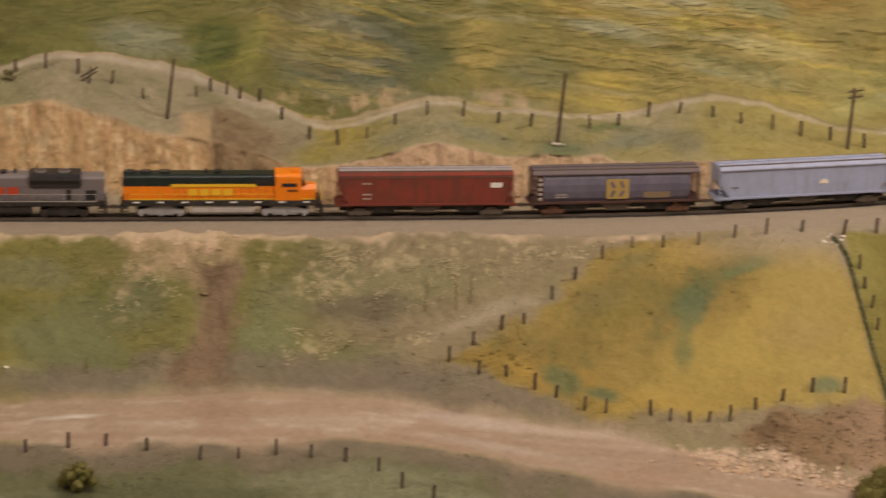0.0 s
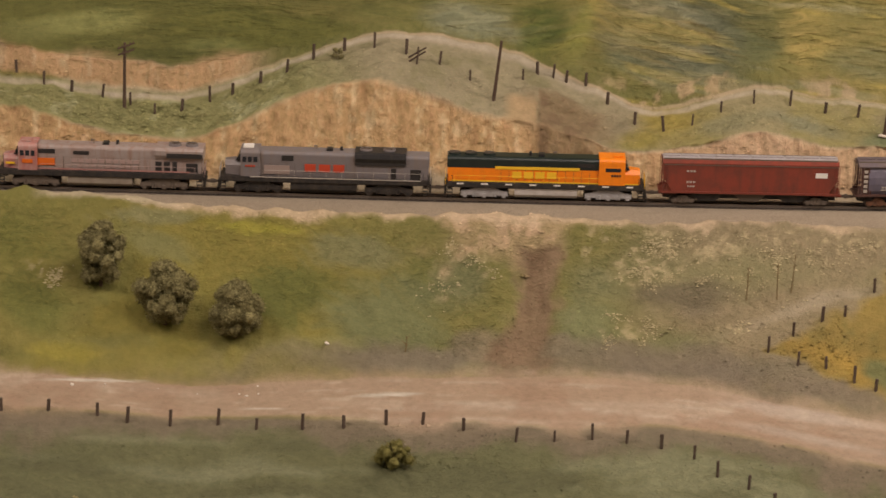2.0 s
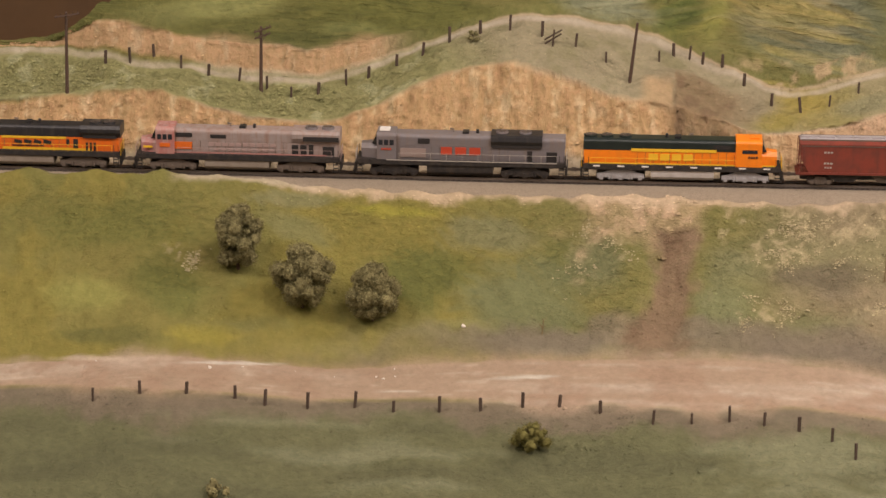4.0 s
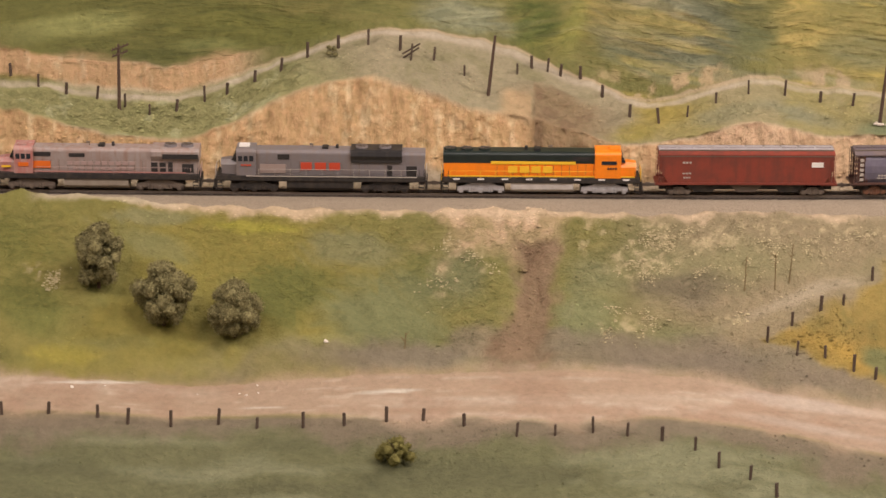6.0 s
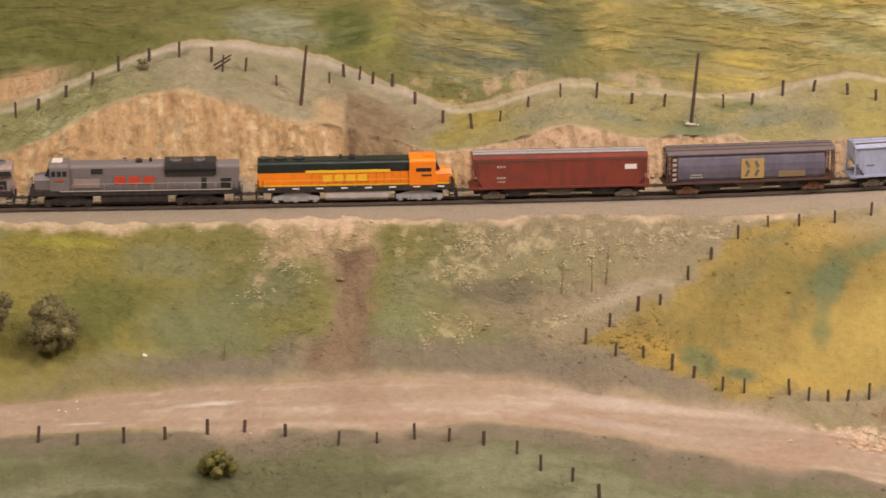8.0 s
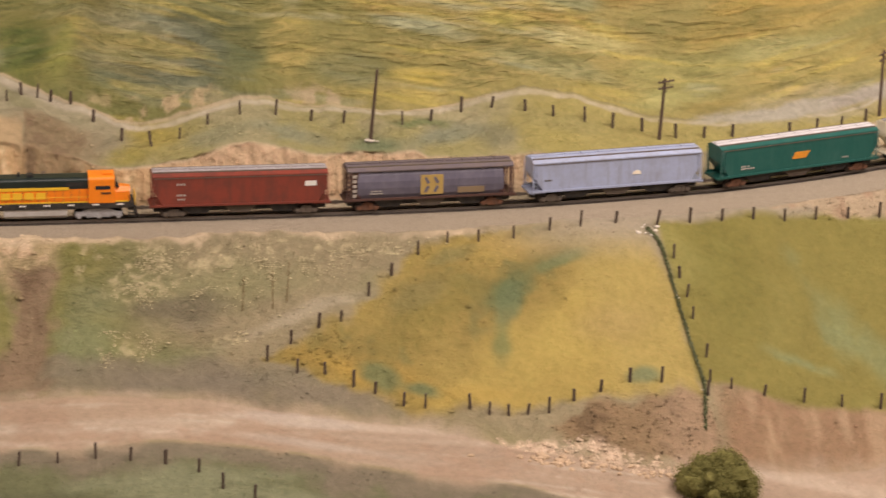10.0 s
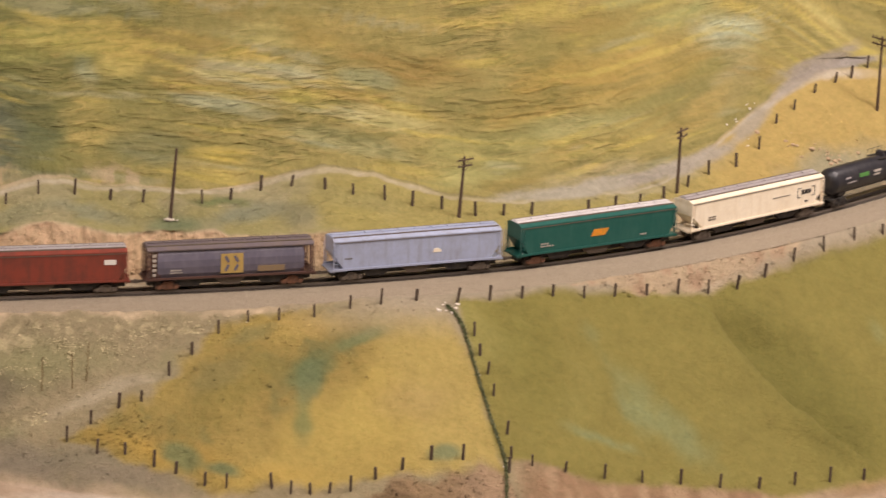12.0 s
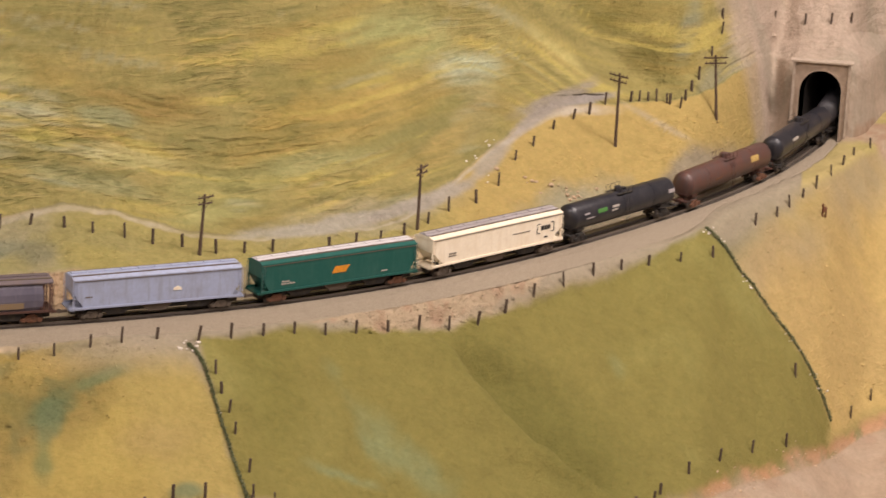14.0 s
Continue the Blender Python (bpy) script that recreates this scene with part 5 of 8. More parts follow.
M_PALEPINK = painted("flaked_pale_red_paint", (0.40, 0.285, 0.255), 0.6, scale=90, dirt=(0.36, 0.26, 0.23), dirt_amount=0.8)
M_RED = painted("red_lettering", (0.52, 0.06, 0.025), 0.45, scale=80, dirt_amount=0.2)
M_WHITE = painted("white_paint", (0.78, 0.75, 0.70), 0.45, scale=80, dirt_amount=0.15)
M_DIRTYGREY = painted("dusty_tank_grey", (0.30, 0.255, 0.20), 0.7, scale=60, dirt=(0.17, 0.13, 0.1), dirt_amount=0.6)
M_SILVERTANK = painted("silver_tank_paint", (0.62, 0.59, 0.56), 0.35, metal=0.2, scale=60, dirt_amount=0.3)
M_GLASS = painted("dark_cab_glass", (0.02, 0.024, 0.03), 0.12, grain=0.05, dirt_amount=0.05)
M_GRILLE = painted("black_grille", (0.012, 0.012, 0.013), 0.7, grain=0.4, scale=400)
M_BROWNRED = painted("boxcar_red_paint", (0.23, 0.046, 0.028), 0.5, scale=45, dirt=(0.085, 0.038, 0.03), dirt_amount=0.7, streak=0.5)
M_PURPLEGREY = painted("weathered_purple_grey_paint", (0.120, 0.110, 0.150), 0.5, scale=38, dirt=(0.20, 0.18, 0.22), dirt_amount=0.7, streak=0.5)
M_PALEBLUE = painted("pale_blue_grey_paint", (0.37, 0.415, 0.57), 0.45, scale=38, dirt=(0.27, 0.27, 0.32), dirt_amount=0.6, streak=0.7)
M_TEAL = painted("teal_green_paint", (0.010, 0.088, 0.072), 0.4, scale=38, dirt=(0.035, 0.12, 0.10), dirt_amount=0.6, streak=0.7)
M_CREAM = painted("cream_paint", (0.88, 0.78, 0.62), 0.42, scale=38, dirt=(0.70, 0.56, 0.38), dirt_amount=0.5, streak=0.4)
M_ROOFGREY = painted("roof_grey_paint", (0.40, 0.37, 0.38), 0.5, scale=60, dirt_amount=0.4, streak=0.6)
M_ROOFPALE = painted("pale_roof_paint", (0.62, 0.59, 0.60), 0.45, scale=60, dirt_amount=0.3)
M_ROOFDARK = painted("dark_mauve_roof_paint", (0.13, 0.105, 0.115), 0.6, scale=60, dirt_amount=0.5)
M_TANKBLACK = painted("black_tank_paint", (0.020, 0.020, 0.026), 0.33, scale=40, dirt=(0.055, 0.05, 0.052), dirt_amount=0.5, streak=0.6)
M_TANKBROWN = painted("rusty_brown_tank_paint", (0.105, 0.046, 0.034), 0.45, scale=40, dirt=(0.07, 0.052, 0.05), dirt_amount=0.8, streak=0.8)
M_TANKGREY = painted("dark_grey_tank_paint", (0.085, 0.083, 0.095), 0.4, scale=40, dirt=(0.13, 0.12, 0.12), dirt_amount=0.5, streak=0.6)
M_TANKBEIGE = painted("beige_tank_paint", (0.60, 0.42, 0.28), 0.5, scale=40, dirt_amount=0.4)
M_GREENMARK = painted("green_mark", (0.07, 0.22, 0.05), 0.5, dirt_amount=0.2)
M_OCHRE = painted("ochre_mark", (0.48, 0.33, 0.10), 0.5, scale=120, dirt=(0.33, 0.23, 0.10), dirt_amount=0.6)
M_OFFWHITE = painted("off_white_mark", (0.44, 0.40, 0.35), 0.5, dirt_amount=0.3)


def xprism(bm, outline, x0, x1):
    """Extrudes an outline of (y, z) from x0 to x1."""
    a = [bm.verts.new((x0, y, z)) for y, z in outline]
    b = [bm.verts.new((x1, y, z)) for y, z in outline]
    bm.faces.new(a)
    bm.faces.new(b[::-1])
    for i in range(len(a)):
        j = (i + 1) % len(a)
        bm.faces.new((a[j], a[i], b[i], b[j]))
    bmesh.ops.recalc_face_normals(bm, faces=bm.faces)
    return bm


def round_box(half, z0, z1, r, n=3, shrink=0.0):
    """An upright outline of (y, z) with rounded upper corners."""
    pts = [(-half, z0), (half, z0)]
    for k in range(n + 1):
        a = math.pi / 2 * k / n
        pts.append((half - r + r * math.cos(a), z1 - r + r * math.sin(a)))
    for k in range(n + 1):
        a = math.pi / 2 * (1 + k / n)
        pts.append((-half + r + r * math.cos(a), z1 - r + r * math.sin(a)))
    return pts


def wheelset(parent, x):
    bm = bmesh.new()
    for side in (-1, 1):
        rod(bm, (x, side * 0.0066, 0.0056), (x, side * 0.0092, 0.0056), 0.0056, seg=16)
        rod(bm, (x, side * 0.0060, 0.0056), (x, side * 0.0067, 0.0056), 0.0064, seg=16)
    rod(bm, (x, -0.0115, 0.0056), (x, 0.0115, 0.0056), 0.0012, seg=8)
    return part("wheelset", bm, M_WHEEL, parent)


def bogie(parent, x, wheels, material, label):
    """A bogie: bolster and two side frames with axle boxes and springs; its wheelsets are parts of it."""
    bm = bmesh.new()
    half = 0.0105 if wheels == 2 else 0.0245
    box(bm, x, 0, 0.009, 0.007, 0.024, 0.004, 0.0005)
    for side in (-1, 1):
        y = side * 0.0125
        if wheels == 2:
            xprofile = [(-half - 0.004, 0.0045), (-half - 0.004, 0.0075), (-half + 0.002, 0.0082), (-0.005, 0.0115), (0.005, 0.0115), (half - 0.002, 0.0082),
                        (half + 0.004, 0.0075), (half + 0.004, 0.0045), (half - 0.003, 0.0045), (0.004, 0.0025), (-0.004, 0.0025), (-half + 0.003, 0.0045)]
        else:
            xprofile = [(-half - 0.005, 0.005), (-half - 0.005, 0.0105), (-half + 0.004, 0.0118), (-0.012, 0.0150), (0.012, 0.0150), (half - 0.004, 0.0118),
                        (half + 0.005, 0.0105), (half + 0.005, 0.005), (half - 0.007, 0.006), (0.008, 0.0045), (-0.008, 0.0045), (-half + 0.007, 0.006)]
        prism(bm, [(x + a, z) for a, z in xprofile], y - 0.0012, y + 0.0012)
        for k in range(wheels):
            ax = x - half + 2 * half * k / (wheels - 1)
            box(bm, ax, side * 0.0142, 0.0056, 0.005, 0.0024, 0.0048, 0.0006)
            if k < wheels - 1:
                mx = ax + half / (wheels - 1)
                for dx in (-0.0018, 0.0018):
                    rod(bm, (mx + dx, side * 0.0138, 0.004), (mx + dx, side * 0.0138, 0.0092), 0.0013, seg=6)
    ob = part("bogie", bm, material, parent, label)
    for k in range(wheels):
        wheelset(ob, x - half + 2 * half * k / (wheels - 1))
    return ob


def coupler(parent, x, way):
    bm = box(bmesh.new(), x + way * 0.004, 0, 0.0105, 0.011, 0.0032, 0.003, 0.0005)
    box(bm, x + way * 0.0095, 0.0008, 0.0105, 0.004, 0.0046, 0.0042, 0.0008)
    return part("coupler", bm, M_GRIME, parent)


def pieces(name, parent, cells, material, label=""):
    """Box-shaped pieces, each an object of its own on one shared mesh: rows of x, y, z, length, depth, height, tilt."""
    bm = bmesh.new()
    bmesh.ops.create_cube(bm, size=1.0)
    first = part(name, bm, material, parent, label)
    made = [first]
    for _ in cells[1:]:
        ob = first.copy()
        scene.collection.objects.link(ob)
        made.append(ob)
    for ob, (x, y, z, sx, sy, sz, *tilt) in zip(made, cells):
        ob.matrix_basis = pose(x, y, z, 0, tilt[0] if tilt else 0, 0) @ Matrix.Diagonal((sx, sy, sz, 1))
    return made


def panel(name, parent, x, z, w, h, half, material, label="", tilt=0.0, thick=0.0006, both=True):
    """A thin plate or marking on the side of a car."""
    return pieces(name, parent, [(x, s * (half + thick / 2), z, w, thick, h, tilt) for s in ((-1, 1) if both else (-1,))], material, label)


def bars(name, parent, x, z, w, h, count, half, material, label="", gap=0.3, lean=0.0):
    """Writing as a row of plain bars."""
    step = w / count
    return pieces(name, parent, [(x - w / 2 + step * (k + 0.5), s * (half + 0.0003), z, step * (1 - gap), 0.0006, h, lean) for s in (-1, 1) for k in range(count)], material, label)


def handrail(parent, x0, x1, z0, z1, y, material, posts):
    bm = bmesh.new()
    rod(bm, (x0, y, z1), (x1, y, z1), 0.00022, seg=5)
    for k in range(posts):
        x = x0 + (x1 - x0) * k / (posts - 1)
        rod(bm, (x, y, z0), (x, y, z1), 0.00026, seg=5)
    return part("handrail", bm, material, parent)


def steps(parent, x, material):
    for side in (-1, 1):
        bm = bmesh.new()
        for z in (0.0055, 0.0095, 0.0135, 0.0175):
            box(bm, x, side * 0.0165, z, 0.0062, 0.003, 0.0007)
        for dx in (-0.0032, 0.0032):
            box(bm, x + dx, side * 0.0165, 0.0122, 0.0006, 0.003, 0.0155)
        for dx in (-0.0028, 0.0028):
            rod(bm, (x + dx, side * 0.0172, 0.0155), (x + dx, side * 0.0172, 0.031), 0.00035, seg=5)
        part("steps", bm, material, parent)


def fan(parent, x, z, r, material):
    ob = part("roof_fan", rod(bmesh.new(), (x, 0, z - 0.001), (x, 0, z + 0.0016), r, r * 0.93, seg=18), material, parent)
    for k, bar in enumerate(pieces("guard_bar", ob, [(0, 0, 0, 1, 1, 1)] * 6, M_GRIME)):
        bar.matrix_basis = pose(x, 0, z + 0.0018 + 0.0001 * k, 0, 0, 30.0 * k) @ Matrix.Diagonal((2 * r * 0.9, 0.0005, 0.0005, 1))
    return ob


def locomotive(length, way, label, side, roof, nose, cab_side, bogie_mat, tank_mat, style, rail_mat):
    """A six-axle road locomotive; way -1: the cab leads towards -x. Measures in metres from the rail's top."""
    car = new("locomotive")
    tagged(car, label, "locomotive", group="locomotives of the train")
    L = length - 0.016
    e = L / 2
    w = way

    def X(f):                                # from the cab's end (0) to the rear (1)
        return w * (e - f * L)

    bm = box(bmesh.new(), 0, 0, 0.0190, L - 0.006, 0.035, 0.0064, 0.0006)
    box(bm, 0, 0, 0.0145, L * 0.86, 0.014, 0.004)
    part("underframe", bm, M_BLACK, car)
    hood_half = 0.0132
    split = 0.0385                           # where the roof colour begins
    x0, x1 = sorted((X(0.19), X(0.985)))
    part("hood", xprism(bmesh.new(), [(-hood_half, 0.0222), (hood_half, 0.0222), (hood_half, split), (-hood_half, split)], x0, x1), side, car)
    x0, x1 = sorted((X(0.188), X(0.80 if style != "round" else 0.987)))
    top = 0.0515
    part("hood_top", xprism(bmesh.new(), round_box(hood_half + 0.0002, split, top, 0.0045, 4), x0, x1), roof, car, smooth=False)
    # cab and nose
    x0, x1 = sorted((X(0.105), X(0.195 if style != "round" else 0.235)))
    cab = part("cab", xprism(bmesh.new(), round_box(0.0172, 0.0222, 0.0535, 0.005, 4), x0, x1), cab_side, car)
    bm = bmesh.new()
    nx0, nx1 = X(0.03), X(0.106)
    outline = [(-0.013, 0.0222), (0.013, 0.0222), (0.013, 0.034), (0.008, 0.0395), (-0.008, 0.0395), (-0.013, 0.034)]
    xprism(bm, outline, *sorted((nx0, nx1)))
    for v in bm.verts:
        if abs(v.co.x - nx0) < 1e-5:
            v.co.y *= 0.62
            v.co.z = 0.0222 + (v.co.z - 0.0222) * 0.90
    part("nose", bm, nose, car)
    if style == "round":
        panes = [(X(0.165), s * 0.0173, 0.0405, L * 0.075, 0.0006, 0.0042) for s in (-1, 1)]
    else:
        panes = [(X(0.123 + 0.026 * k), s * 0.0173, 0.0425, L * 0.019, 0.0006, 0.0062) for s in (-1, 1) for k in range(3)]
    pieces("window", cab, panes + [(X(0.1045), yy, 0.0440, 0.0006, 0.0115, 0.0062) for yy in (-0.0085, 0.0085)], M_GLASS)
    part("cab_roof", box(bmesh.new(), X(0.14), 0, 0.0540, L * 0.05, 0.017, 0.0014, 0.0006), M_WHITE if style == "flare" else nose, cab)
    bm = xprism(bmesh.new(), [(-0.0125, 0.0395), (0.0125, 0.0395), (0.0138, 0.0480), (-0.0138, 0.0480)], *sorted((X(0.082), X(0.1055))))
    for v in bm.verts:
        if abs(v.co.x - X(0.082)) < 1e-5 and v.co.z > 0.045:
            v.co.x = X(0.098)
    part("windshield", bm, M_GLASS, cab, "sloped dark windshield")
    # rear of the hood
    if style == "wings":
        bm = xprism(bmesh.new(), [(-0.0132, split), (0.0132, split), (0.0182, 0.0455), (0.0182, 0.0495), (0.0150, 0.0530), (-0.0150, 0.0530), (-0.0182, 0.0495), (-0.0182, 0.0455)], *sorted((X(0.79), X(0.995))))
        part("radiator", bm, roof, car)
        panel("radiator_grille", car, X(0.89), 0.0402, L * 0.17, 0.0042, 0.0150, M_GRILLE)
    elif style == "faded":
        bm = xprism(bmesh.new(), [(-0.0134, split - 0.001), (0.0134, split - 0.001), (0.0172, 0.0440), (0.0172, 0.0490), (0.0140, 0.0520), (-0.0140, 0.0520), (-0.0172, 0.0490), (-0.0172, 0.0440)], *sorted((X(0.76), X(0.99))))
        part("radiator", bm, side, car)
        panel("radiator_grille", car, X(0.90), 0.0437, L * 0.17, 0.0056, 0.0168, M_GRILLE)
    elif style == "flare":
        bm = xprism(bmesh.new(), [(-0.0134, split), (0.0134, split), (0.0178, 0.0465), (0.0165, 0.0515), (0.0130, 0.0530), (-0.0130, 0.0530), (-0.0165, 0.0515), (-0.0178, 0.0465)], *sorted((X(0.64), X(0.88))))
        part("radiator", bm, M_HOODBLACK, car)
        panel("radiator_grille", car, X(0.76), 0.0405, L * 0.23, 0.0050, 0.0145, M_GRILLE)
        part("hood_end", xprism(bmesh.new(), round_box(0.0134, split - 0.001, 0.0500, 0.004, 4), *sorted((X(0.80), X(0.988)))), side, car)
    for f in {"wings": (0.86, 0.93), "faded": (0.85, 0.93), "flare": (0.69, 0.80), "round": (0.78, 0.87, 0.95)}[style]:
        fan(car, X(f), 0.0530 if style != "round" else 0.0518, 0.0082, roof if style != "faded" else M_LOCOGREY)
    # roof clutter
    bm = box(bmesh.new(), X(0.52), 0, 0.0526, 0.008, 0.012, 0.003, 0.0006)
    rod(bm, (X(0.575), 0, 0.0505), (X(0.575), 0, 0.0560), 0.0022, 0.0018, 8)
    part("exhaust", bm, M_HOODBLACK, car)
    bm = bmesh.new()
    rod(bm, (X(0.46), 0.002, 0.0510), (X(0.46), 0.002, 0.0550), 0.0005, seg=6)
    for dy in (-0.0015, 0.0015):
        rod(bm, (X(0.46) - w * 0.001, 0.002 + dy, 0.0550), (X(0.46) + w * 0.004, 0.002 + dy, 0.0552), 0.0004, 0.001, 6)
    part("horn", bm, M_GRIME, car)
    # doors and grilles of the engine room
    pieces("door_seam", car, [(X(0.24 + 0.04 * k), s * hood_half, 0.0295, 0.0003, 0.0007, 0.0165) for s in (-1, 1) for k in range(13)], M_GRIME)
    if style == "wings":
        cells = [(0.725, 0.0325, 0.016, 0.0062), (0.765, 0.0305, 0.024, 0.0110), (0.822, 0.0275, 0.011, 0.0095), (0.842, 0.0275, 0.011, 0.0095), (0.862, 0.0275, 0.011, 0.0095)]
    elif style == "faded":
        cells = [(0.775, 0.0330, 0.03, 0.0050), (0.775, 0.0265, 0.03, 0.0055), (0.815, 0.0330, 0.03, 0.0050), (0.815, 0.0265, 0.03, 0.0055), (0.852, 0.0300, 0.022, 0.0115),
                 (0.935, 0.0290, 0.055, 0.0100), (0.24, 0.0445, 0.08, 0.0050), (0.405, 0.0435, 0.075, 0.0042)]
    elif style == "flare":
        cells = [(0.325, 0.0440, 0.055, 0.0062), (0.822, 0.0285, 0.024, 0.0125), (0.925, 0.0280, 0.05, 0.0120)]
    else:
        cells = [(0.30, 0.0440, 0.09, 0.0050)]
    pieces("side_grille", car, [(X(f), s * (hood_half + 0.0003), z, wd * L, 0.0009, h) for f, z, wd, h in cells for s in (-1, 1)], M_GRILLE)
    # walkway rails, steps, pilots, tank, bogies
    for s in (-1, 1):
        handrail(car, X(0.21), X(0.95), 0.0222, 0.0300, s * 0.0168, rail_mat, 11)
    for f in (0.025, 0.972):
        steps(car, X(f), M_BLACK)
    for f, d in ((0.006, 1), (0.994, -1)):
        bm = box(bmesh.new(), X(f), 0, 0.0125, 0.003, 0.032, 0.011, 0.0006)
        if d == 1:
            box(bm, X(f) + w * 0.002, 0, 0.0055, 0.003, 0.028, 0.006, 0.001)
        part("pilot", bm, M_BLACK, car)
        bm = bmesh.new()
        for yy in (-0.014, -0.005, 0.005, 0.014):
            rod(bm, (X(f), yy, 0.018), (X(f), yy, 0.0305), 0.00032, seg=5)
        rod(bm, (X(f), -0.014, 0.0305), (X(f), 0.014, 0.0305), 0.00032, seg=5)
        part("end_rail", bm, rail_mat, car)
    bm = xprism(bmesh.new(), [(-0.012, 0.0045), (0.012, 0.0045), (0.0155, 0.008), (0.0158, 0.0160), (-0.0158, 0.0160), (-0.0155, 0.008)], *sorted((X(0.34), X(0.65))))
    part("fuel_tank", bm, tank_mat, car, "dusty fuel tank" if tank_mat is M_DIRTYGREY else "")
    bogie(car, X(0.185), 3, bogie_mat, "three-axle bogie")
    bogie(car, X(0.80), 3, bogie_mat, "three-axle bogie")
    coupler(car, -e, -1)
    coupler(car, e, 1)
    return car, X, L


def hopper(length, label, side, roof, ends, bogie_mat, slope=0.03, curved=False):
    """A covered hopper wagon: side sheets over sloped ends, roof with hatches, three bays, sills, ladders and bogies."""
    car = new("hopper_car")
    tagged(car, label, "hopper wagon", group="hopper wagons of the train")
    L = length - 0.018
    e = L / 2
    bm = bmesh.new()
    z0, z1 = 0.0165, 0.0500
    if curved:
        outline = [(-0.0140, z0), (0.0140, z0), (0.0172, 0.022), (0.0186, 0.030), (0.0186, 0.038), (0.0172, 0.045), (0.0150, z1), (-0.0150, z1), (-0.0172, 0.045), (-0.0186, 0.038), (-0.0186, 0.030), (-0.0172, 0.022)]
        xprism(bm, outline, -e + 0.016, e - 0.016)
    else:
        prism(bm, [(-e + 0.004, z1), (-e + 0.004, 0.0345), (-e + 0.004 + slope, z0), (e - 0.004 - slope, z0), (e - 0.004, 0.0345), (e - 0.004, z1)], -0.0180, 0.0180)
    part("body", bm, side, car)
    half = 0.0186 if curved else 0.0180
    # roof: shoulders in the side's colour, a paler middle strip with hatches between two walkways
    bm = xprism(bmesh.new(), [(-0.0182, z1), (0.0182, z1), (0.0182, z1 + 0.0014), (0.0110, z1 + 0.0040), (-0.0110, z1 + 0.0040), (-0.0182, z1 + 0.0014)], -e + 0.003, e - 0.003)
    top = part("roof", bm, side if not curved else roof, car)
    part("roof_middle", box(bmesh.new(), 0, 0, z1 + 0.0044, L - 0.007, 0.0190, 0.0012, 0.0003), roof, top, "paler middle strip of the roof")
    pieces("hatch", top, [(-e + 0.016 + (L - 0.032) * k / 9, 0.002, z1 + 0.0056, (L - 0.04) / 9 * 0.92, 0.0070, 0.0014) for k in range(10)], roof)
    # walkway boards coloured dark to draw their shadow line on the roof
    pieces("running_board_shade", top, [(0, s * 0.0104, z1 + 0.0045, L - 0.01, 0.0018, 0.0014) for s in (-1, 1)], M_GRIME)
    # thin dark strips stand in for the shade under the roof's overhang
    pieces("eave_shade", car, [(0, s * (half + 0.0003 if not curved else 0.0160), z1 - 0.0006, L - 0.01, 0.0007, 0.0007) for s in (-1, 1)], M_GRIME)
    pieces("side_sill", car, [(0, s * 0.0178, 0.0168, L - 0.004, 0.0026, 0.0024) for s in (-1, 1)], side if not curved else ends)
    # end platforms with slope bracing
    for d in (-1, 1):
        bm = box(bmesh.new(), d * (e - 0.010), 0, 0.0150, 0.022, 0.034, 0.0022, 0.0004)
        for s in (-1, 1):
            box(bm, d * (e - 0.0045), s * 0.0166, 0.031, 0.0016, 0.0016, 0.036)
            box(bm, d * (e - 0.019), s * 0.0166, 0.027, 0.0014, 0.0014, 0.024)
        if curved:
            box(bm, d * (e - 0.016), 0, 0.033, 0.0016, 0.035, 0.034)
            for s in (-1, 1):
                box(bm, d * (e - 0.0075), s * 0.0170, 0.033, 0.0022, 0.0022, 0.036)
        part("end_frame", bm, ends, car)
        for s in (-1, 1):
            bm = bmesh.new()
            lx = d * (e - 0.0055)
            for dx in (-0.0032, 0.0032):
                rod(bm, (lx + dx, s * 0.0184, 0.017), (lx + dx, s * 0.0184, 0.0495), 0.00035, seg=5)
            for k in range(7):
                z = 0.0195 + 0.0046 * k
                rod(bm, (lx - 0.0032, s * 0.0184, z), (lx + 0.0032, s * 0.0184, z), 0.0003, seg=5)
            part("ladder", bm, ends, car)
    # discharge bays
    for k in (-1, 0, 1):
        bm = bmesh.new()
        cx = k * (L * 0.235)
        prism(bm, [(cx - L * 0.105, 0.0168), (cx - L * 0.050, 0.0058), (cx + L * 0.050, 0.0058), (cx + L * 0.105, 0.0168)], -0.0135, 0.0135)
        box(bm, cx, 0, 0.0050, 0.012, 0.020, 0.0022, 0.0003)
        part("discharge_bay", bm, M_BLACK if k else M_GRIME, car)
    part("centre_sill", box(bmesh.new(), 0, 0, 0.0112, L - 0.01, 0.012, 0.0090), M_BLACK, car)
    bogie(car, -e + 0.030, 2, bogie_mat, "two-axle bogie")
    bogie(car, e - 0.030, 2, bogie_mat, "two-axle bogie")
    coupler(car, -e, -1)
    coupler(car, e, 1)
    return car, L, half


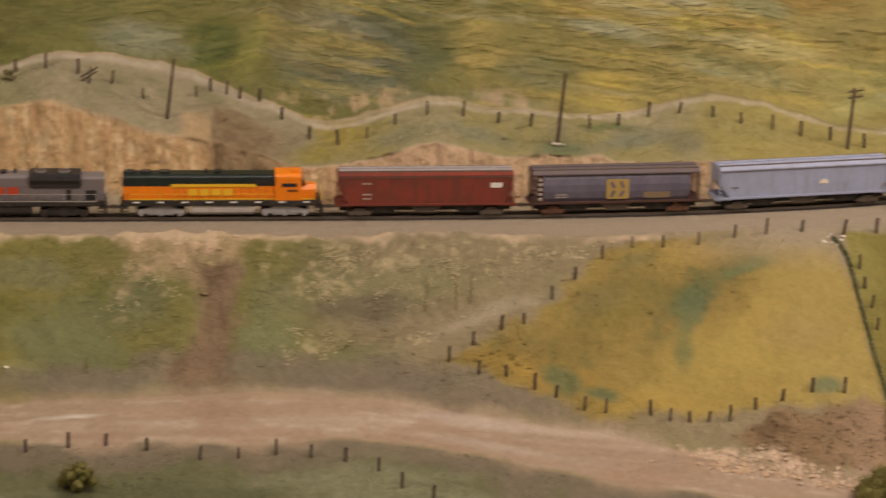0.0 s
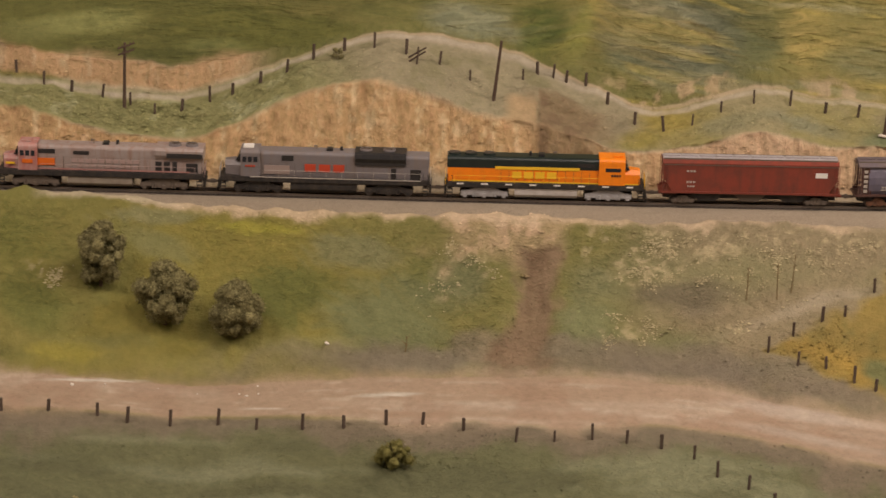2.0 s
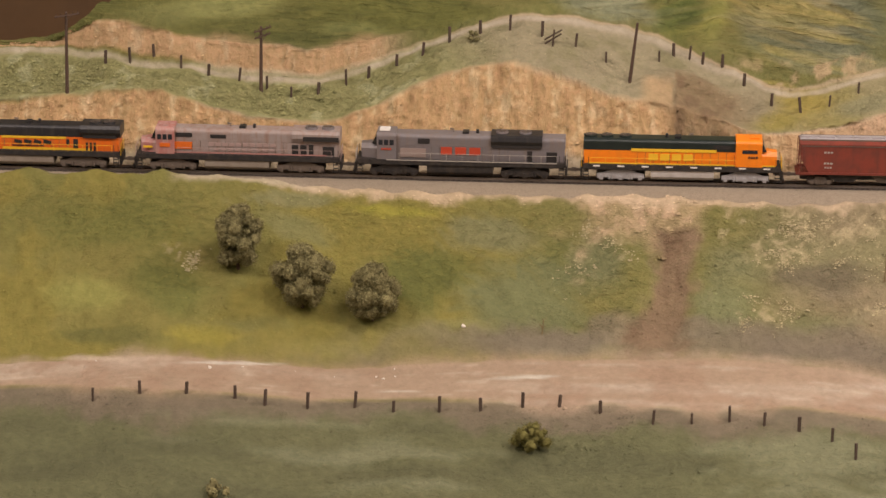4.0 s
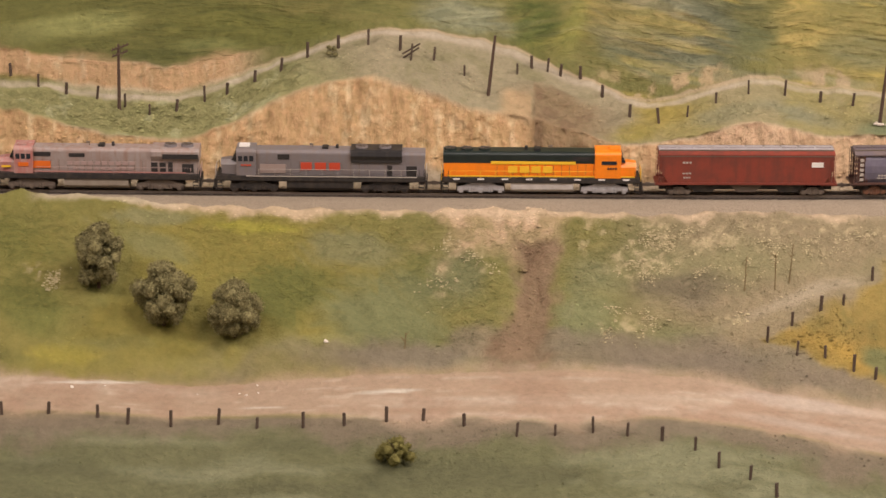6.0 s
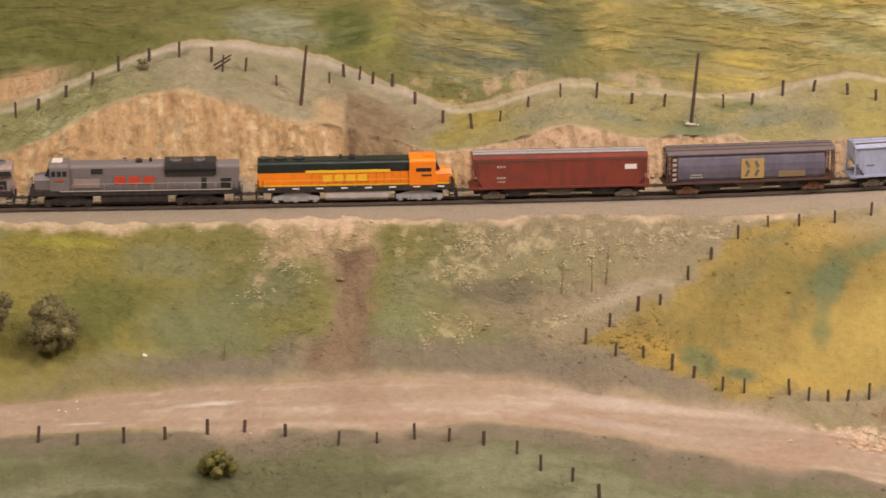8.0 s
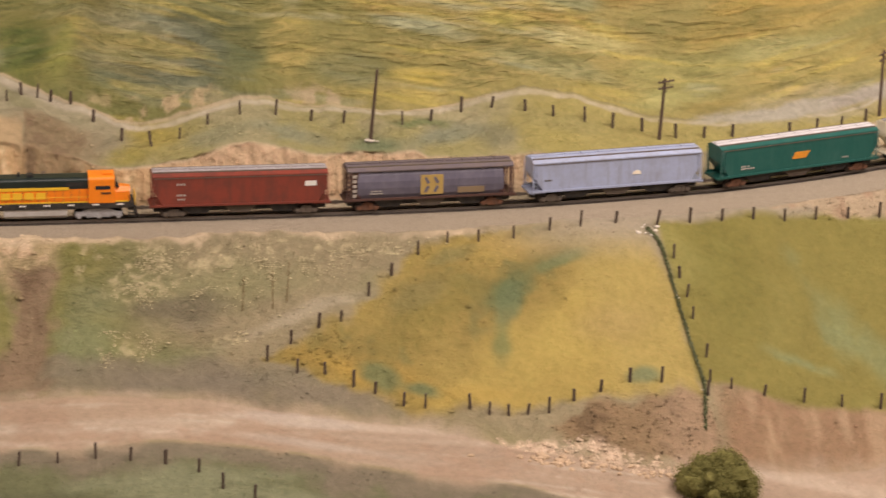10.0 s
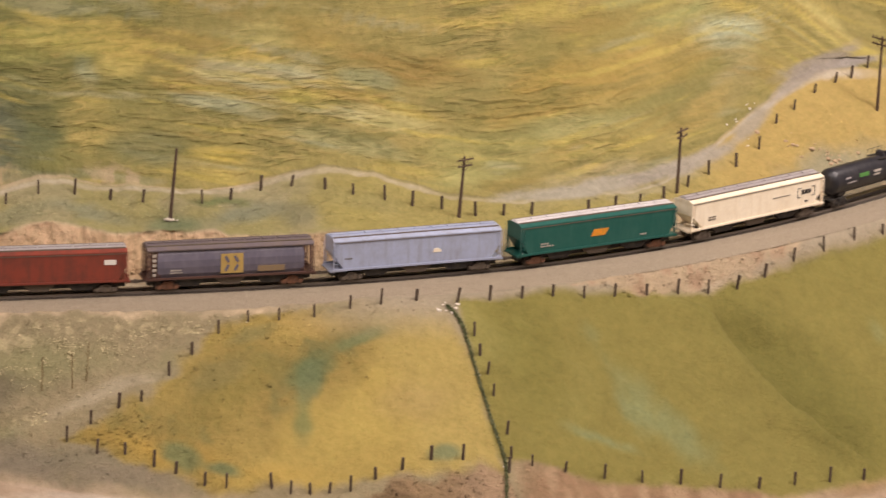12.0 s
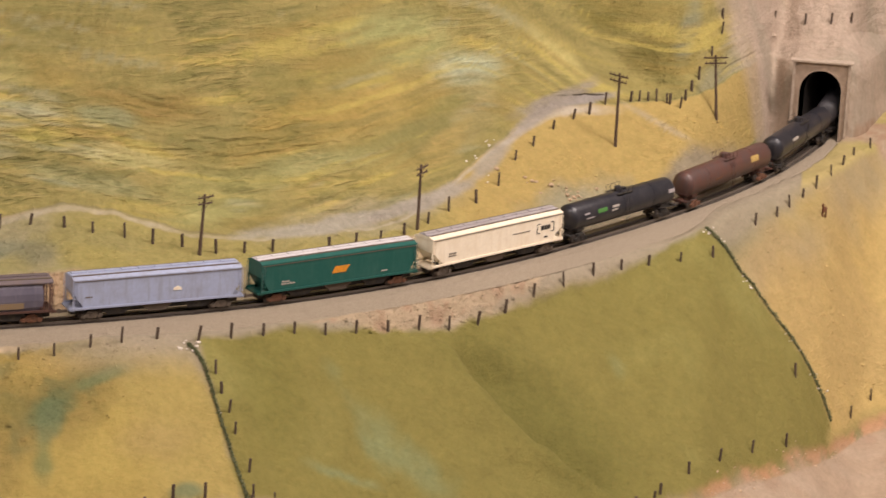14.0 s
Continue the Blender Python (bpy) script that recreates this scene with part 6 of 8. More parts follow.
def tank_car(length, label, shell_mat, bogie_mat, frame_mat):
    """A tank wagon: a shell with domed ends on stub sills, a valve housing with a railed platform, ladders and bogies."""
    car = new("tank_car")
    tagged(car, label, "tank wagon", group="tank wagons of the train")
    L = length - 0.018
    e = L / 2
    r, cz = 0.0180, 0.0335
    bm = bmesh.new()
    rings, seg = [], 28
    stations = [(-e + 0.006, 0.30), (-e + 0.0072, 0.62), (-e + 0.0095, 0.85), (-e + 0.0125, 0.965), (-e + 0.016, 1.0), (-0.012, 1.0), (0.012, 1.0),
                (e - 0.016, 1.0), (e - 0.0125, 0.965), (e - 0.0095, 0.85), (e - 0.0072, 0.62), (e - 0.006, 0.30)]
    for x, f in stations:
        rings.append([bm.verts.new((x, math.cos(2 * math.pi * k / seg) * r * f, cz + math.sin(2 * math.pi * k / seg) * r * f)) for k in range(seg)])
    for a, b in zip(rings, rings[1:]):
        for k in range(seg):
            bm.faces.new((a[k], a[(k + 1) % seg], b[(k + 1) % seg], b[k]))
    bm.faces.new(rings[0])
    bm.faces.new(rings[-1])
    bmesh.ops.recalc_face_normals(bm, faces=bm.faces)
    shell = part("tank_shell", bm, shell_mat, car, smooth=True)
    for x in (-e * 0.52, -0.004, e * 0.52):
        part("weld_band", rod(bmesh.new(), (x, 0, cz), (x + 0.0012, 0, cz), r + 0.0003, seg=28), shell_mat, shell)
    bm = bmesh.new()
    rod(bm, (0, 0, cz + r - 0.001), (0, 0, cz + r + 0.0055), 0.0058, seg=16)
    rod(bm, (0, 0, cz + r + 0.0055), (0, 0, cz + r + 0.0066), 0.0050, 0.003, seg=16)
    rod(bm, (0.015, 0, cz + r - 0.001), (0.015, 0, cz + r + 0.0030), 0.0035, seg=12)
    part("valve_housing", bm, shell_mat, car)
    for s in (-1, 1):
        bm = bmesh.new()
        box(bm, 0.003, s * 0.0100, cz + r - 0.0015, 0.034, 0.005, 0.0007)
        for k in range(4):
            x = -0.013 + 0.0107 * k
            rod(bm, (x, s * 0.0122, cz + r - 0.002), (x, s * 0.0122, cz + r + 0.0068), 0.0003, seg=5)
        rod(bm, (-0.013, s * 0.0122, cz + r + 0.0068), (0.019, s * 0.0122, cz + r + 0.0068), 0.0003, seg=5)
        part("platform", bm, frame_mat, car)
    for s in (-1, 1):
        bm = bmesh.new()
        for dx in (-0.003, 0.003):
            rod(bm, (0.003 + dx, s * 0.0188, 0.012), (0.003 + dx, s * 0.0168, cz + r - 0.002), 0.00035, seg=5)
        for k in range(8):
            f = k / 7
            y = s * (0.0188 - 0.002 * f)
            rod(bm, (0.0, y, 0.0135 + 0.034 * f), (0.006, y, 0.0135 + 0.034 * f), 0.0003, seg=5)
        part("ladder", bm, frame_mat, car)
    for d in (-1, 1):
        bm = box(bmesh.new(), d * (e - 0.022), 0, 0.0128, 0.044, 0.009, 0.0050, 0.0005)
        box(bm, d * (e - 0.030), 0, 0.0180, 0.016, 0.024, 0.0060, 0.0008)
        box(bm, d * (e - 0.003), 0, 0.0138, 0.007, 0.032, 0.0016, 0.0003)
        for s in (-1, 1):
            rod(bm, (d * (e - 0.001), s * 0.015, 0.0138), (d * (e - 0.001), s * 0.015, 0.0240), 0.0004, seg=5)
        rod(bm, (d * (e - 0.001), -0.015, 0.0240), (d * (e - 0.001), 0.015, 0.0240), 0.0004, seg=5)
        for s in (-1, 1):
            rod(bm, (d * (e - 0.001), s * 0.0165, 0.0145), (d * (e - 0.048), s * 0.0172, 0.0170), 0.0004, seg=5)
        part("stub_sill", bm, frame_mat, car)
        bogie(car, d * (e - 0.030), 2, bogie_mat, "two-axle bogie")
        coupler(car, d * e, d)
    return car, L


def shell_mark(parent, x, up, w, h, material, name="lettering", label=""):
    """A marking that follows the round shell, up degrees above its waist, on both sides."""
    r, cz = 0.0183, 0.0335
    for s in (-1, 1):
        bm = bmesh.new()
        n = 3
        ring = []
        for k in range(n + 1):
            a = radians(up) + (k / n - 0.5) * h / r
            ring.append((s * r * math.cos(a), cz + r * math.sin(a)))
        for (y1, z1), (y2, z2) in zip(ring, ring[1:]):
            vs = [bm.verts.new(p) for p in ((x - w / 2, y1, z1), (x + w / 2, y1, z1), (x + w / 2, y2, z2), (x - w / 2, y2, z2))]
            bm.faces.new(vs)
        bmesh.ops.remove_doubles(bm, verts=list(bm.verts), dist=1e-6)
        bmesh.ops.solidify(bm, geom=list(bm.faces), thickness=0.0003)
        part(name, bm, material, parent, label)


def build_train():
    cars = []
    # leading locomotive
    car, X, L = locomotive(0.266, -1, "orange and black locomotive with yellow stripes and dusty underframe", M_ORANGE, M_HOODBLACK, M_ORANGE, M_ORANGE, M_GRIME, M_DIRTYGREY, "wings", M_YELLOW)
    panel("stripe", car, X(0.55), 0.0372, L * 0.33, 0.0026, 0.0132, M_YELLOW, "yellow stripe")
    panel("stripe", car, X(0.62), 0.0238, L * 0.46, 0.0028, 0.0132, M_YELLOW, "yellow stripe")
    bars("lettering", car, X(0.545), 0.0318, L * 0.20, 0.0042, 4, 0.0134, M_HOODBLACK, "black lettering drawn as bars", 0.22, 12)
    panel("swoosh", car, X(0.52), 0.0272, L * 0.16, 0.0011, 0.0134, M_HOODBLACK)
    bars("number_plate", car, X(0.145), 0.0330, L * 0.005, 0.0024, 4, 0.0174, M_HOODBLACK)
    panel("sill_band", car, X(0.19), 0.0250, L * 0.31, 0.0048, 0.0176, M_DIRTYGREY, "grey dusty lower band")
    cars.append((car, 0.266))
    # worn silver and red one
    car, X, L = locomotive(0.280, -1, "weathered silver locomotive with a faded red nose", M_WORNSILVER, M_WORNSILVER, M_FADEDRED, M_FADEDRED, M_GRIME, M_DIRTYGREY, "faded", M_PALEPINK)
    panel("nose_panel", car, X(0.235), 0.0320, L * 0.088, 0.0085, 0.0136, M_ORANGE, "orange panel behind the cab")
    panel("cab_panel", car, X(0.150), 0.0330, L * 0.050, 0.0045, 0.0174, M_ORANGE, "orange panel on the cab")
    panel("nose_stripe", car, X(0.065), 0.0290, L * 0.045, 0.0024, 0.0125, M_YELLOW)
    bars("lettering", car, X(0.52), 0.0340, L * 0.33, 0.0042, 10, 0.0134, M_PALEPINK, "flaked pale red lettering drawn as bars", 0.25)
    bars("lettering", car, X(0.53), 0.0275, L * 0.30, 0.0022, 9, 0.0134, M_PALEPINK, "", 0.35)
    panel("stripe", car, X(0.55), 0.0236, L * 0.75, 0.0016, 0.0134, M_FADEDRED, "thin red stripe")
    cars.append((car, 0.280))
    # grey one with red lettering
    car, X, L = locomotive(0.285, -1, "grey locomotive with large red lettering and dark roof", M_LOCOGREY, M_LOCOGREY, M_LOCOGREY, M_LOCOGREY, M_BLACK, M_BLACK, "flare", M_OFFWHITE)
    bars("lettering", car, X(0.498), 0.0330, L * 0.20, 0.0090, 3, 0.0134, M_RED, "red lettering drawn as bars", 0.22)
    bars("number_plate", car, X(0.15), 0.0348, L * 0.05, 0.0020, 4, 0.0174, M_RED)
    panel("sill_stripe", car, X(0.55), 0.0218, L * 0.80, 0.0010, 0.0174, M_OFFWHITE, "pale sill stripe")
    panel("vent_panel", car, X(0.275), 0.0300, L * 0.12, 0.0105, 0.0138, M_WORNSILVER)
    cars.append((car, 0.285))
    # trailing orange one, cab towards the hoppers
    car, X, L = locomotive(0.270, 1, "bright orange locomotive with a dark green roof and yellow stripes", M_BRIGHTORANGE, M_DARKGREEN, M_BRIGHTORANGE, M_BRIGHTORANGE, M_SILVERBOGIE, M_SILVERTANK, "round", M_YELLOW)
    panel("stripe", car, X(0.54), 0.0392, L * 0.42, 0.0034, 0.0134, M_YELLOW, "yellow stripe")
    panel("stripe", car, X(0.50), 0.0230, L * 0.93, 0.0014, 0.0134, M_YELLOW, "yellow stripe")
    bars("lettering", car, X(0.555), 0.0312, L * 0.23, 0.0078, 4, 0.0134, M_YELLOW, "yellow lettering drawn as bars", 0.2)
    bars("number_plate", car, X(0.15), 0.0340, L * 0.05, 0.0022, 4, 0.0174, M_HOODBLACK)
    pieces("step_mark", car, [(X(0.08 + 0.12 * k), s * 0.0177, 0.0205, 0.0085, 0.0006, 0.0016) for s in (-1, 1) for k in range(8)], M_WHITE)
    rodm = bmesh.new()
    rod(rodm, (X(0.34), -0.0150, 0.0172), (X(0.53), -0.0150, 0.0172), 0.0016, seg=10)
    part("air_tank", rodm, M_SILVERTANK, car)
    cars.append((car, 0.270))
    # hoppers
    car, L, h = hopper(0.246, "dark red covered hopper wagon with a white panel", M_BROWNRED, M_ROOFGREY, M_BROWNRED, M_GRIME, 0.012)
    panel("placard", car, L * 0.39, 0.0395, 0.0150, 0.0058, h, M_WHITE, "white placard")
    bars("lettering", car, L * -0.33, 0.0420, 0.012, 0.0020, 3, h, M_OFFWHITE)
    bars("lettering", car, L * -0.33, 0.0290, 0.012, 0.0020, 3, h, M_OFFWHITE)
    bars("lettering", car, L * -0.33, 0.0240, 0.010, 0.0016, 3, h, M_OFFWHITE)
    cars.append((car, 0.246))
    car, L, h = hopper(0.240, "weathered purple-grey hopper wagon with a square ochre logo and rusty ends", M_PURPLEGREY, M_ROOFDARK, M_TANKBROWN, M_RUSTBOGIE, 0.02, True)
    panel("logo", car, L * 0.005, 0.0325, 0.0290, 0.0235, h, M_OCHRE, "square ochre logo")
    pieces("logo_stroke", car, [(L * 0.005 + k * 0.0110, s * (h + 0.0009), zz, 0.0034, 0.0006, 0.0085, tl) for s in (-1, 1) for zz, tl in ((0.0378, -32), (0.0272, 32)) for k in (-0.6, 0.5)], M_PURPLEGREY)
    panel("rust_patch", car, L * 0.235, 0.0245, 0.0350, 0.0070, h - 0.0006, painted("faded_ochre_mark", (0.26, 0.175, 0.08), 0.6, scale=90, dirt=(0.13, 0.12, 0.14), dirt_amount=0.9), "worn ochre patch")
    bars("lettering", car, L * -0.32, 0.0265, 0.0150, 0.0016, 4, h - 0.0006, M_OFFWHITE)
    bars("lettering", car, L * -0.32, 0.0235, 0.0170, 0.0013, 4, h - 0.0006, M_OFFWHITE)
    pieces("end_marker", car, [(-L / 2 + 0.012, s * 0.0186, 0.0220 + 0.0058 * k, 0.0048, 0.0006, 0.0034) for s in (-1, 1) for k in range(5)], M_OFFWHITE)
    cars.append((car, 0.240))
    car, L, h = hopper(0.255, "pale blue-grey covered hopper wagon with a small cream mark", M_PALEBLUE, M_PALEBLUE, M_PALEBLUE, M_GRIME, 0.014)
    for s in (-1, 1):
        bm = prism(bmesh.new(), [(L * 0.11 - 0.0062, 0.0300), (L * 0.11 + 0.0062, 0.0300), (L * 0.11 + 0.0045, 0.0335), (L * 0.11, 0.0352), (L * 0.11 - 0.0045, 0.0335)], s * h, s * (h + 0.0006))
        part("emblem", bm, M_CREAM, car, "small cream emblem")
    bars("lettering", car, L * -0.40, 0.0300, 0.0110, 0.0014, 3, h, M_GRIME)
    cars.append((car, 0.255))
    car, L, h = hopper(0.268, "teal green covered hopper wagon with pale roof and orange logo", M_TEAL, M_ROOFPALE, M_TEAL, M_RUSTBOGIE, 0.012)
    orange_logo = painted("orange_logo", (0.72, 0.27, 0.02), 0.5, scale=160, dirt=(0.25, 0.2, 0.05), dirt_amount=0.6)
    for s in (-1, 1):
        bm = prism(bmesh.new(), [(L * 0.0 - 0.013, 0.0290), (L * 0.0 + 0.008, 0.0290), (L * 0.0 + 0.0145, 0.0372), (L * 0.0 - 0.0085, 0.0372)], s * h, s * (h + 0.0006))
        part("logo", bm, orange_logo, car, "slanted orange logo")
    bars("lettering", car, L * -0.34, 0.0275, 0.0130, 0.0018, 3, h, M_OFFWHITE)
    bars("lettering", car, L * -0.325, 0.0245, 0.0210, 0.0017, 5, h, M_OFFWHITE)
    bars("lettering", car, L * 0.28, 0.0232, 0.0100, 0.0016, 3, h, M_OFFWHITE)
    cars.append((car, 0.268))
    car, L, h = hopper(0.276, "cream covered hopper wagon with dark boxed lettering and a grey roof", M_CREAM, M_ROOFGREY, M_CREAM, M_GRIME, 0.022)
    bars("lettering", car, L * 0.355, 0.0365, 0.0190, 0.0056, 3, h, M_HOODBLACK, "black lettering drawn as bars", 0.2)
    frame_bars = [(L * 0.355 + sx * 0.0165, s * (h + 0.0003), 0.0360, 0.0008, 0.0006, 0.0120) for s in (-1, 1) for sx in (-1, 1)]
    frame_bars += [(L * 0.355 + sx * 0.0135, s * (h + 0.0003), zz, 0.0060, 0.0006, 0.0008) for s in (-1, 1) for sx in (-1, 1) for zz in (0.0300, 0.0420)]
    pieces("letter_frame", car, frame_bars, M_HOODBLACK)
    panel("line_mark", car, L * 0.17, 0.0362, 0.0330, 0.0008, h, M_GRIME)
    bars("lettering", car, L * -0.34, 0.0290, 0.0140, 0.0016, 4, h, M_GRIME)
    bars("lettering", car, L * -0.34, 0.0260, 0.0150, 0.0014, 4, h, M_GRIME)
    panel("lower_mark", car, L * 0.36, 0.0240, 0.0060, 0.0016, h, M_HOODBLACK)
    cars.append((car, 0.276))
    # tanks
    car, L = tank_car(0.276, "glossy black tank wagon with green and white markings", M_TANKBLACK, M_BLACK, M_BLACK)
    shell_mark(car, -L * 0.22, 14, 0.0210, 0.0052, M_GREENMARK, "logo", "green mark")
    shell_mark(car, -L * 0.10, 16, 0.0160, 0.0030, M_OFFWHITE)
    shell_mark(car, -L * 0.11, 2, 0.0140, 0.0022, M_OFFWHITE)
    shell_mark(car, -L * 0.36, 16, 0.0120, 0.0022, M_ROOFGREY)
    shell_mark(car, -L * 0.33, -4, 0.0200, 0.0016, M_ROOFGREY)
    shell_mark(car, L * 0.42, 12, 0.0140, 0.0052, M_ROOFGREY)
    cars.append((car, 0.276))
    car, L = tank_car(0.284, "rusty brown tank wagon with an orange mark", M_TANKBROWN, M_RUSTBOGIE, M_TANKBROWN)
    shell_mark(car, L * 0.26, 22, 0.0230, 0.0085, M_OCHRE, "logo", "ochre mark")
    shell_mark(car, -L * 0.16, -6, 0.0200, 0.0030, M_RUSTBOGIE, "rust_patch")
    cars.append((car, 0.284))
    for ln, lab, mat in ((0.280, "black tank wagon with pale lettering bars", M_TANKBLACK), (0.262, "dark grey tank wagon with a white placard", M_TANKGREY),
                         (0.262, "black tank wagon near the tunnel mouth", M_TANKBLACK), (0.262, "beige tank wagon inside the tunnel", M_TANKBEIGE)):
        car, L = tank_car(ln, lab, mat, M_BLACK, M_BLACK)
        if mat is M_TANKBLACK:
            shell_mark(car, -L * 0.22, 18, 0.0260, 0.0040, M_OFFWHITE)
        elif mat is M_TANKGREY:
            shell_mark(car, L * 0.20, 18, 0.0230, 0.0080, M_OFFWHITE, "placard")
        cars.append((car, ln))
    # coupled up along the rails
    s = 3.070 - sum(ln for _, ln in cars[:5])
    for car, ln in cars:
        x, y, h = on_track(s + ln / 2)
        car.matrix_basis = pose(float(x), float(y), 0.0, 0, 0, math.degrees(h)) @ Matrix.Diagonal((1, 1, 1.10, 1))
        s += ln


build_train()

# ---------------------------------------------------------------- places on the ground
GFLAT = np.stack([GX.ravel(), GY.ravel(), GZ.ravel()], -1)


def ground_z(x, y):
    d = (GFLAT[:, 0] - x) ** 2 + (GFLAT[:, 1] - y) ** 2
    k = np.argpartition(d, 4)[:4]
    w = 1 / (d[k] + 1e-8)
    return float((GFLAT[k, 2] * w).sum() / w.sum())


M_POST = painted("weathered_post_wood", (0.080, 0.054, 0.038), 0.9, grain=0.4, scale=260, dirt=(0.10, 0.066, 0.046), dirt_amount=0.5, bump=0.4)
M_POLE = painted("dark_pole_wood", (0.085, 0.052, 0.035), 0.85, grain=0.35, scale=200, dirt=(0.13, 0.086, 0.06), dirt_amount=0.5, bump=0.3)
M_PLASTER = painted("pale_plaster_crumbs", (0.62, 0.55, 0.46), 0.95, grain=0.25, scale=300)

# fence posts, line by line
FENCES = {
    "upper": [(-0.662, 4.232), (-0.631, 4.242), (-0.6, 4.245), (-0.563, 4.235), (-0.527, 4.234), (-0.487, 4.235), (-0.45, 4.229), (-0.417, 4.214), (-0.383, 4.226), (-0.347, 4.236), (-0.318, 4.239), (-0.282, 4.245), (-0.248, 4.251), (-0.214, 4.265), (-0.174, 4.272), (-0.135, 4.268), (-0.093, 4.263), (-0.049, 4.26), (-0.009, 4.248), (0.06, 4.271), (0.079, 4.289), (0.1, 4.29), (0.117, 4.289), (0.143, 4.288), (0.171, 4.255), (0.206, 4.223), (0.243, 4.207), (0.28, 4.212), (0.318, 4.234), (0.361, 4.245), (0.409, 4.253)],
    "upper_mid": [(0.455, 4.249), (0.496, 4.235), (0.574, 4.235), (0.615, 4.259), (0.658, 4.278), (0.7, 4.285), (0.745, 4.28), (0.781, 4.268), (0.825, 4.273), (0.862, 4.269), (0.901, 4.263)],
    "upper_right": [(0.947, 4.26), (0.987, 4.266), (1.029, 4.28), (1.112, 4.294), (1.155, 4.316), (1.197, 4.344), (1.237, 4.366), (1.28, 4.398), (1.318, 4.427), (1.367, 4.456), (1.415, 4.508), (1.456, 4.563), (1.496, 4.606), (1.538, 4.644), (1.58, 4.677), (1.611, 4.697), (1.647, 4.73), (1.694, 4.748), (1.708, 4.749), (1.724, 4.754), (1.737, 4.752), (1.752, 4.746), (1.756, 4.743), (1.77, 4.735), (1.783, 4.75), (1.799, 4.768), (1.819, 4.794), (1.859, 4.848), (1.892, 4.898), (1.9, 4.921)],
    "portal_top": [(2.055, 5.084), (2.1, 5.063), (2.138, 5.044), (2.174, 5.047)],
    "tunnel_side": [(1.82, 4.516), (1.871, 4.56), (1.904, 4.594), (1.938, 4.626), (1.975, 4.665), (2.019, 4.714), (2.058, 4.761), (2.092, 4.802), (2.141, 4.851)],
    "corner": [(1.824, 4.327), (1.991, 4.429), (1.938, 4.377), (1.768, 4.207), (1.698, 4.159), (1.627, 4.1), (1.562, 4.045), (1.507, 4.003), (1.495, 3.992)],
    "road": [(-0.602, 3.684), (-0.547, 3.689), (-0.492, 3.689), (-0.434, 3.686), (-0.398, 3.678), (-0.348, 3.678), (-0.293, 3.686), (-0.247, 3.675), (-0.193, 3.675), (-0.145, 3.679), (-0.096, 3.684), (-0.053, 3.683), (-0.005, 3.671), (0.056, 3.646), (0.101, 3.654), (0.145, 3.66), (0.185, 3.659), (0.225, 3.652), (0.263, 3.64), (0.289, 3.615), (0.324, 3.597), (0.353, 3.573)],
    "field_top": [(0.361, 3.849), (0.392, 3.87), (0.428, 3.887), (0.456, 3.894), (0.495, 3.934), (0.526, 3.958), (0.564, 3.993), (0.604, 4.012), (0.643, 4.01), (0.689, 4.017), (0.737, 4.029), (0.778, 4.035), (0.827, 4.052), (0.881, 4.053), (0.927, 4.067)],
    "field_foot": [(0.396, 3.833), (0.43, 3.833), (0.463, 3.815), (0.488, 3.803), (0.521, 3.786), (0.546, 3.778), (0.6, 3.771), (0.622, 3.764), (0.646, 3.765), (0.67, 3.768), (0.696, 3.769), (0.729, 3.783), (0.764, 3.795), (0.804, 3.816), (0.845, 3.82)],
    "ditch": [(0.895, 4.006), (0.897, 3.977), (0.902, 3.952), (0.904, 3.922), (0.912, 3.873), (0.91, 3.838), (0.903, 3.816)],
    "pasture_foot": [(0.936, 3.832), (0.98, 3.838), (1.033, 3.846), (1.085, 3.856), (1.139, 3.869), (1.194, 3.879), (1.252, 3.897), (1.309, 3.925), (1.362, 3.942), (1.414, 3.958), (1.462, 3.974)],
    "pasture_top": [(0.972, 4.076), (1.015, 4.083), (1.061, 4.099), (1.106, 4.112), (1.154, 4.129), (1.201, 4.145), (1.247, 4.158), (1.293, 4.178), (1.342, 4.212), (1.394, 4.251), (1.447, 4.282), (1.502, 4.317), (1.553, 4.345), (1.601, 4.365), (1.654, 4.378), (1.712, 4.402)],
}


def post_mesh(h, w, seed):
    rnd = random.Random(seed)
    bm = bmesh.new()
    box(bm, 0, 0, h / 2 - 0.003, w, w * 0.8, h + 0.006)
    for v in bm.verts:
        v.co.x += rnd.uniform(-1, 1) * w * 0.12
        v.co.z += rnd.uniform(-1, 1) * w * 0.15 if v.co.z > 0 else 0
    bmesh.ops.bevel(bm, geom=list(bm.edges), offset=w * 0.08, segments=1, affect="EDGES")
    me = bpy.data.meshes.new("fence_post")
    bm.normal_update()
    bm.to_mesh(me)
    bm.free()
    me.materials.append(M_POST)
    return me


POSTS = [post_mesh(0.0142 + 0.0012 * k, 0.0030 + 0.0003 * (k % 3), k) for k in range(6)]
rnd = random.Random(5)
for line, places in FENCES.items():
    for k, (px, py) in enumerate(places):
        ob = new("fence_post", rnd.choice(POSTS))
        lean = 2.5 if line != "upper_mid" else 4.0
        ob.matrix_basis = pose(px, py, ground_z(px, py), rnd.gauss(0, lean), rnd.gauss(1.5, lean), rnd.uniform(0, 90))
        tagged(ob, "short dark weathered wooden fence post set in the turf", "fence post", group="posts of the " + line.replace("_", " ") + " fence")

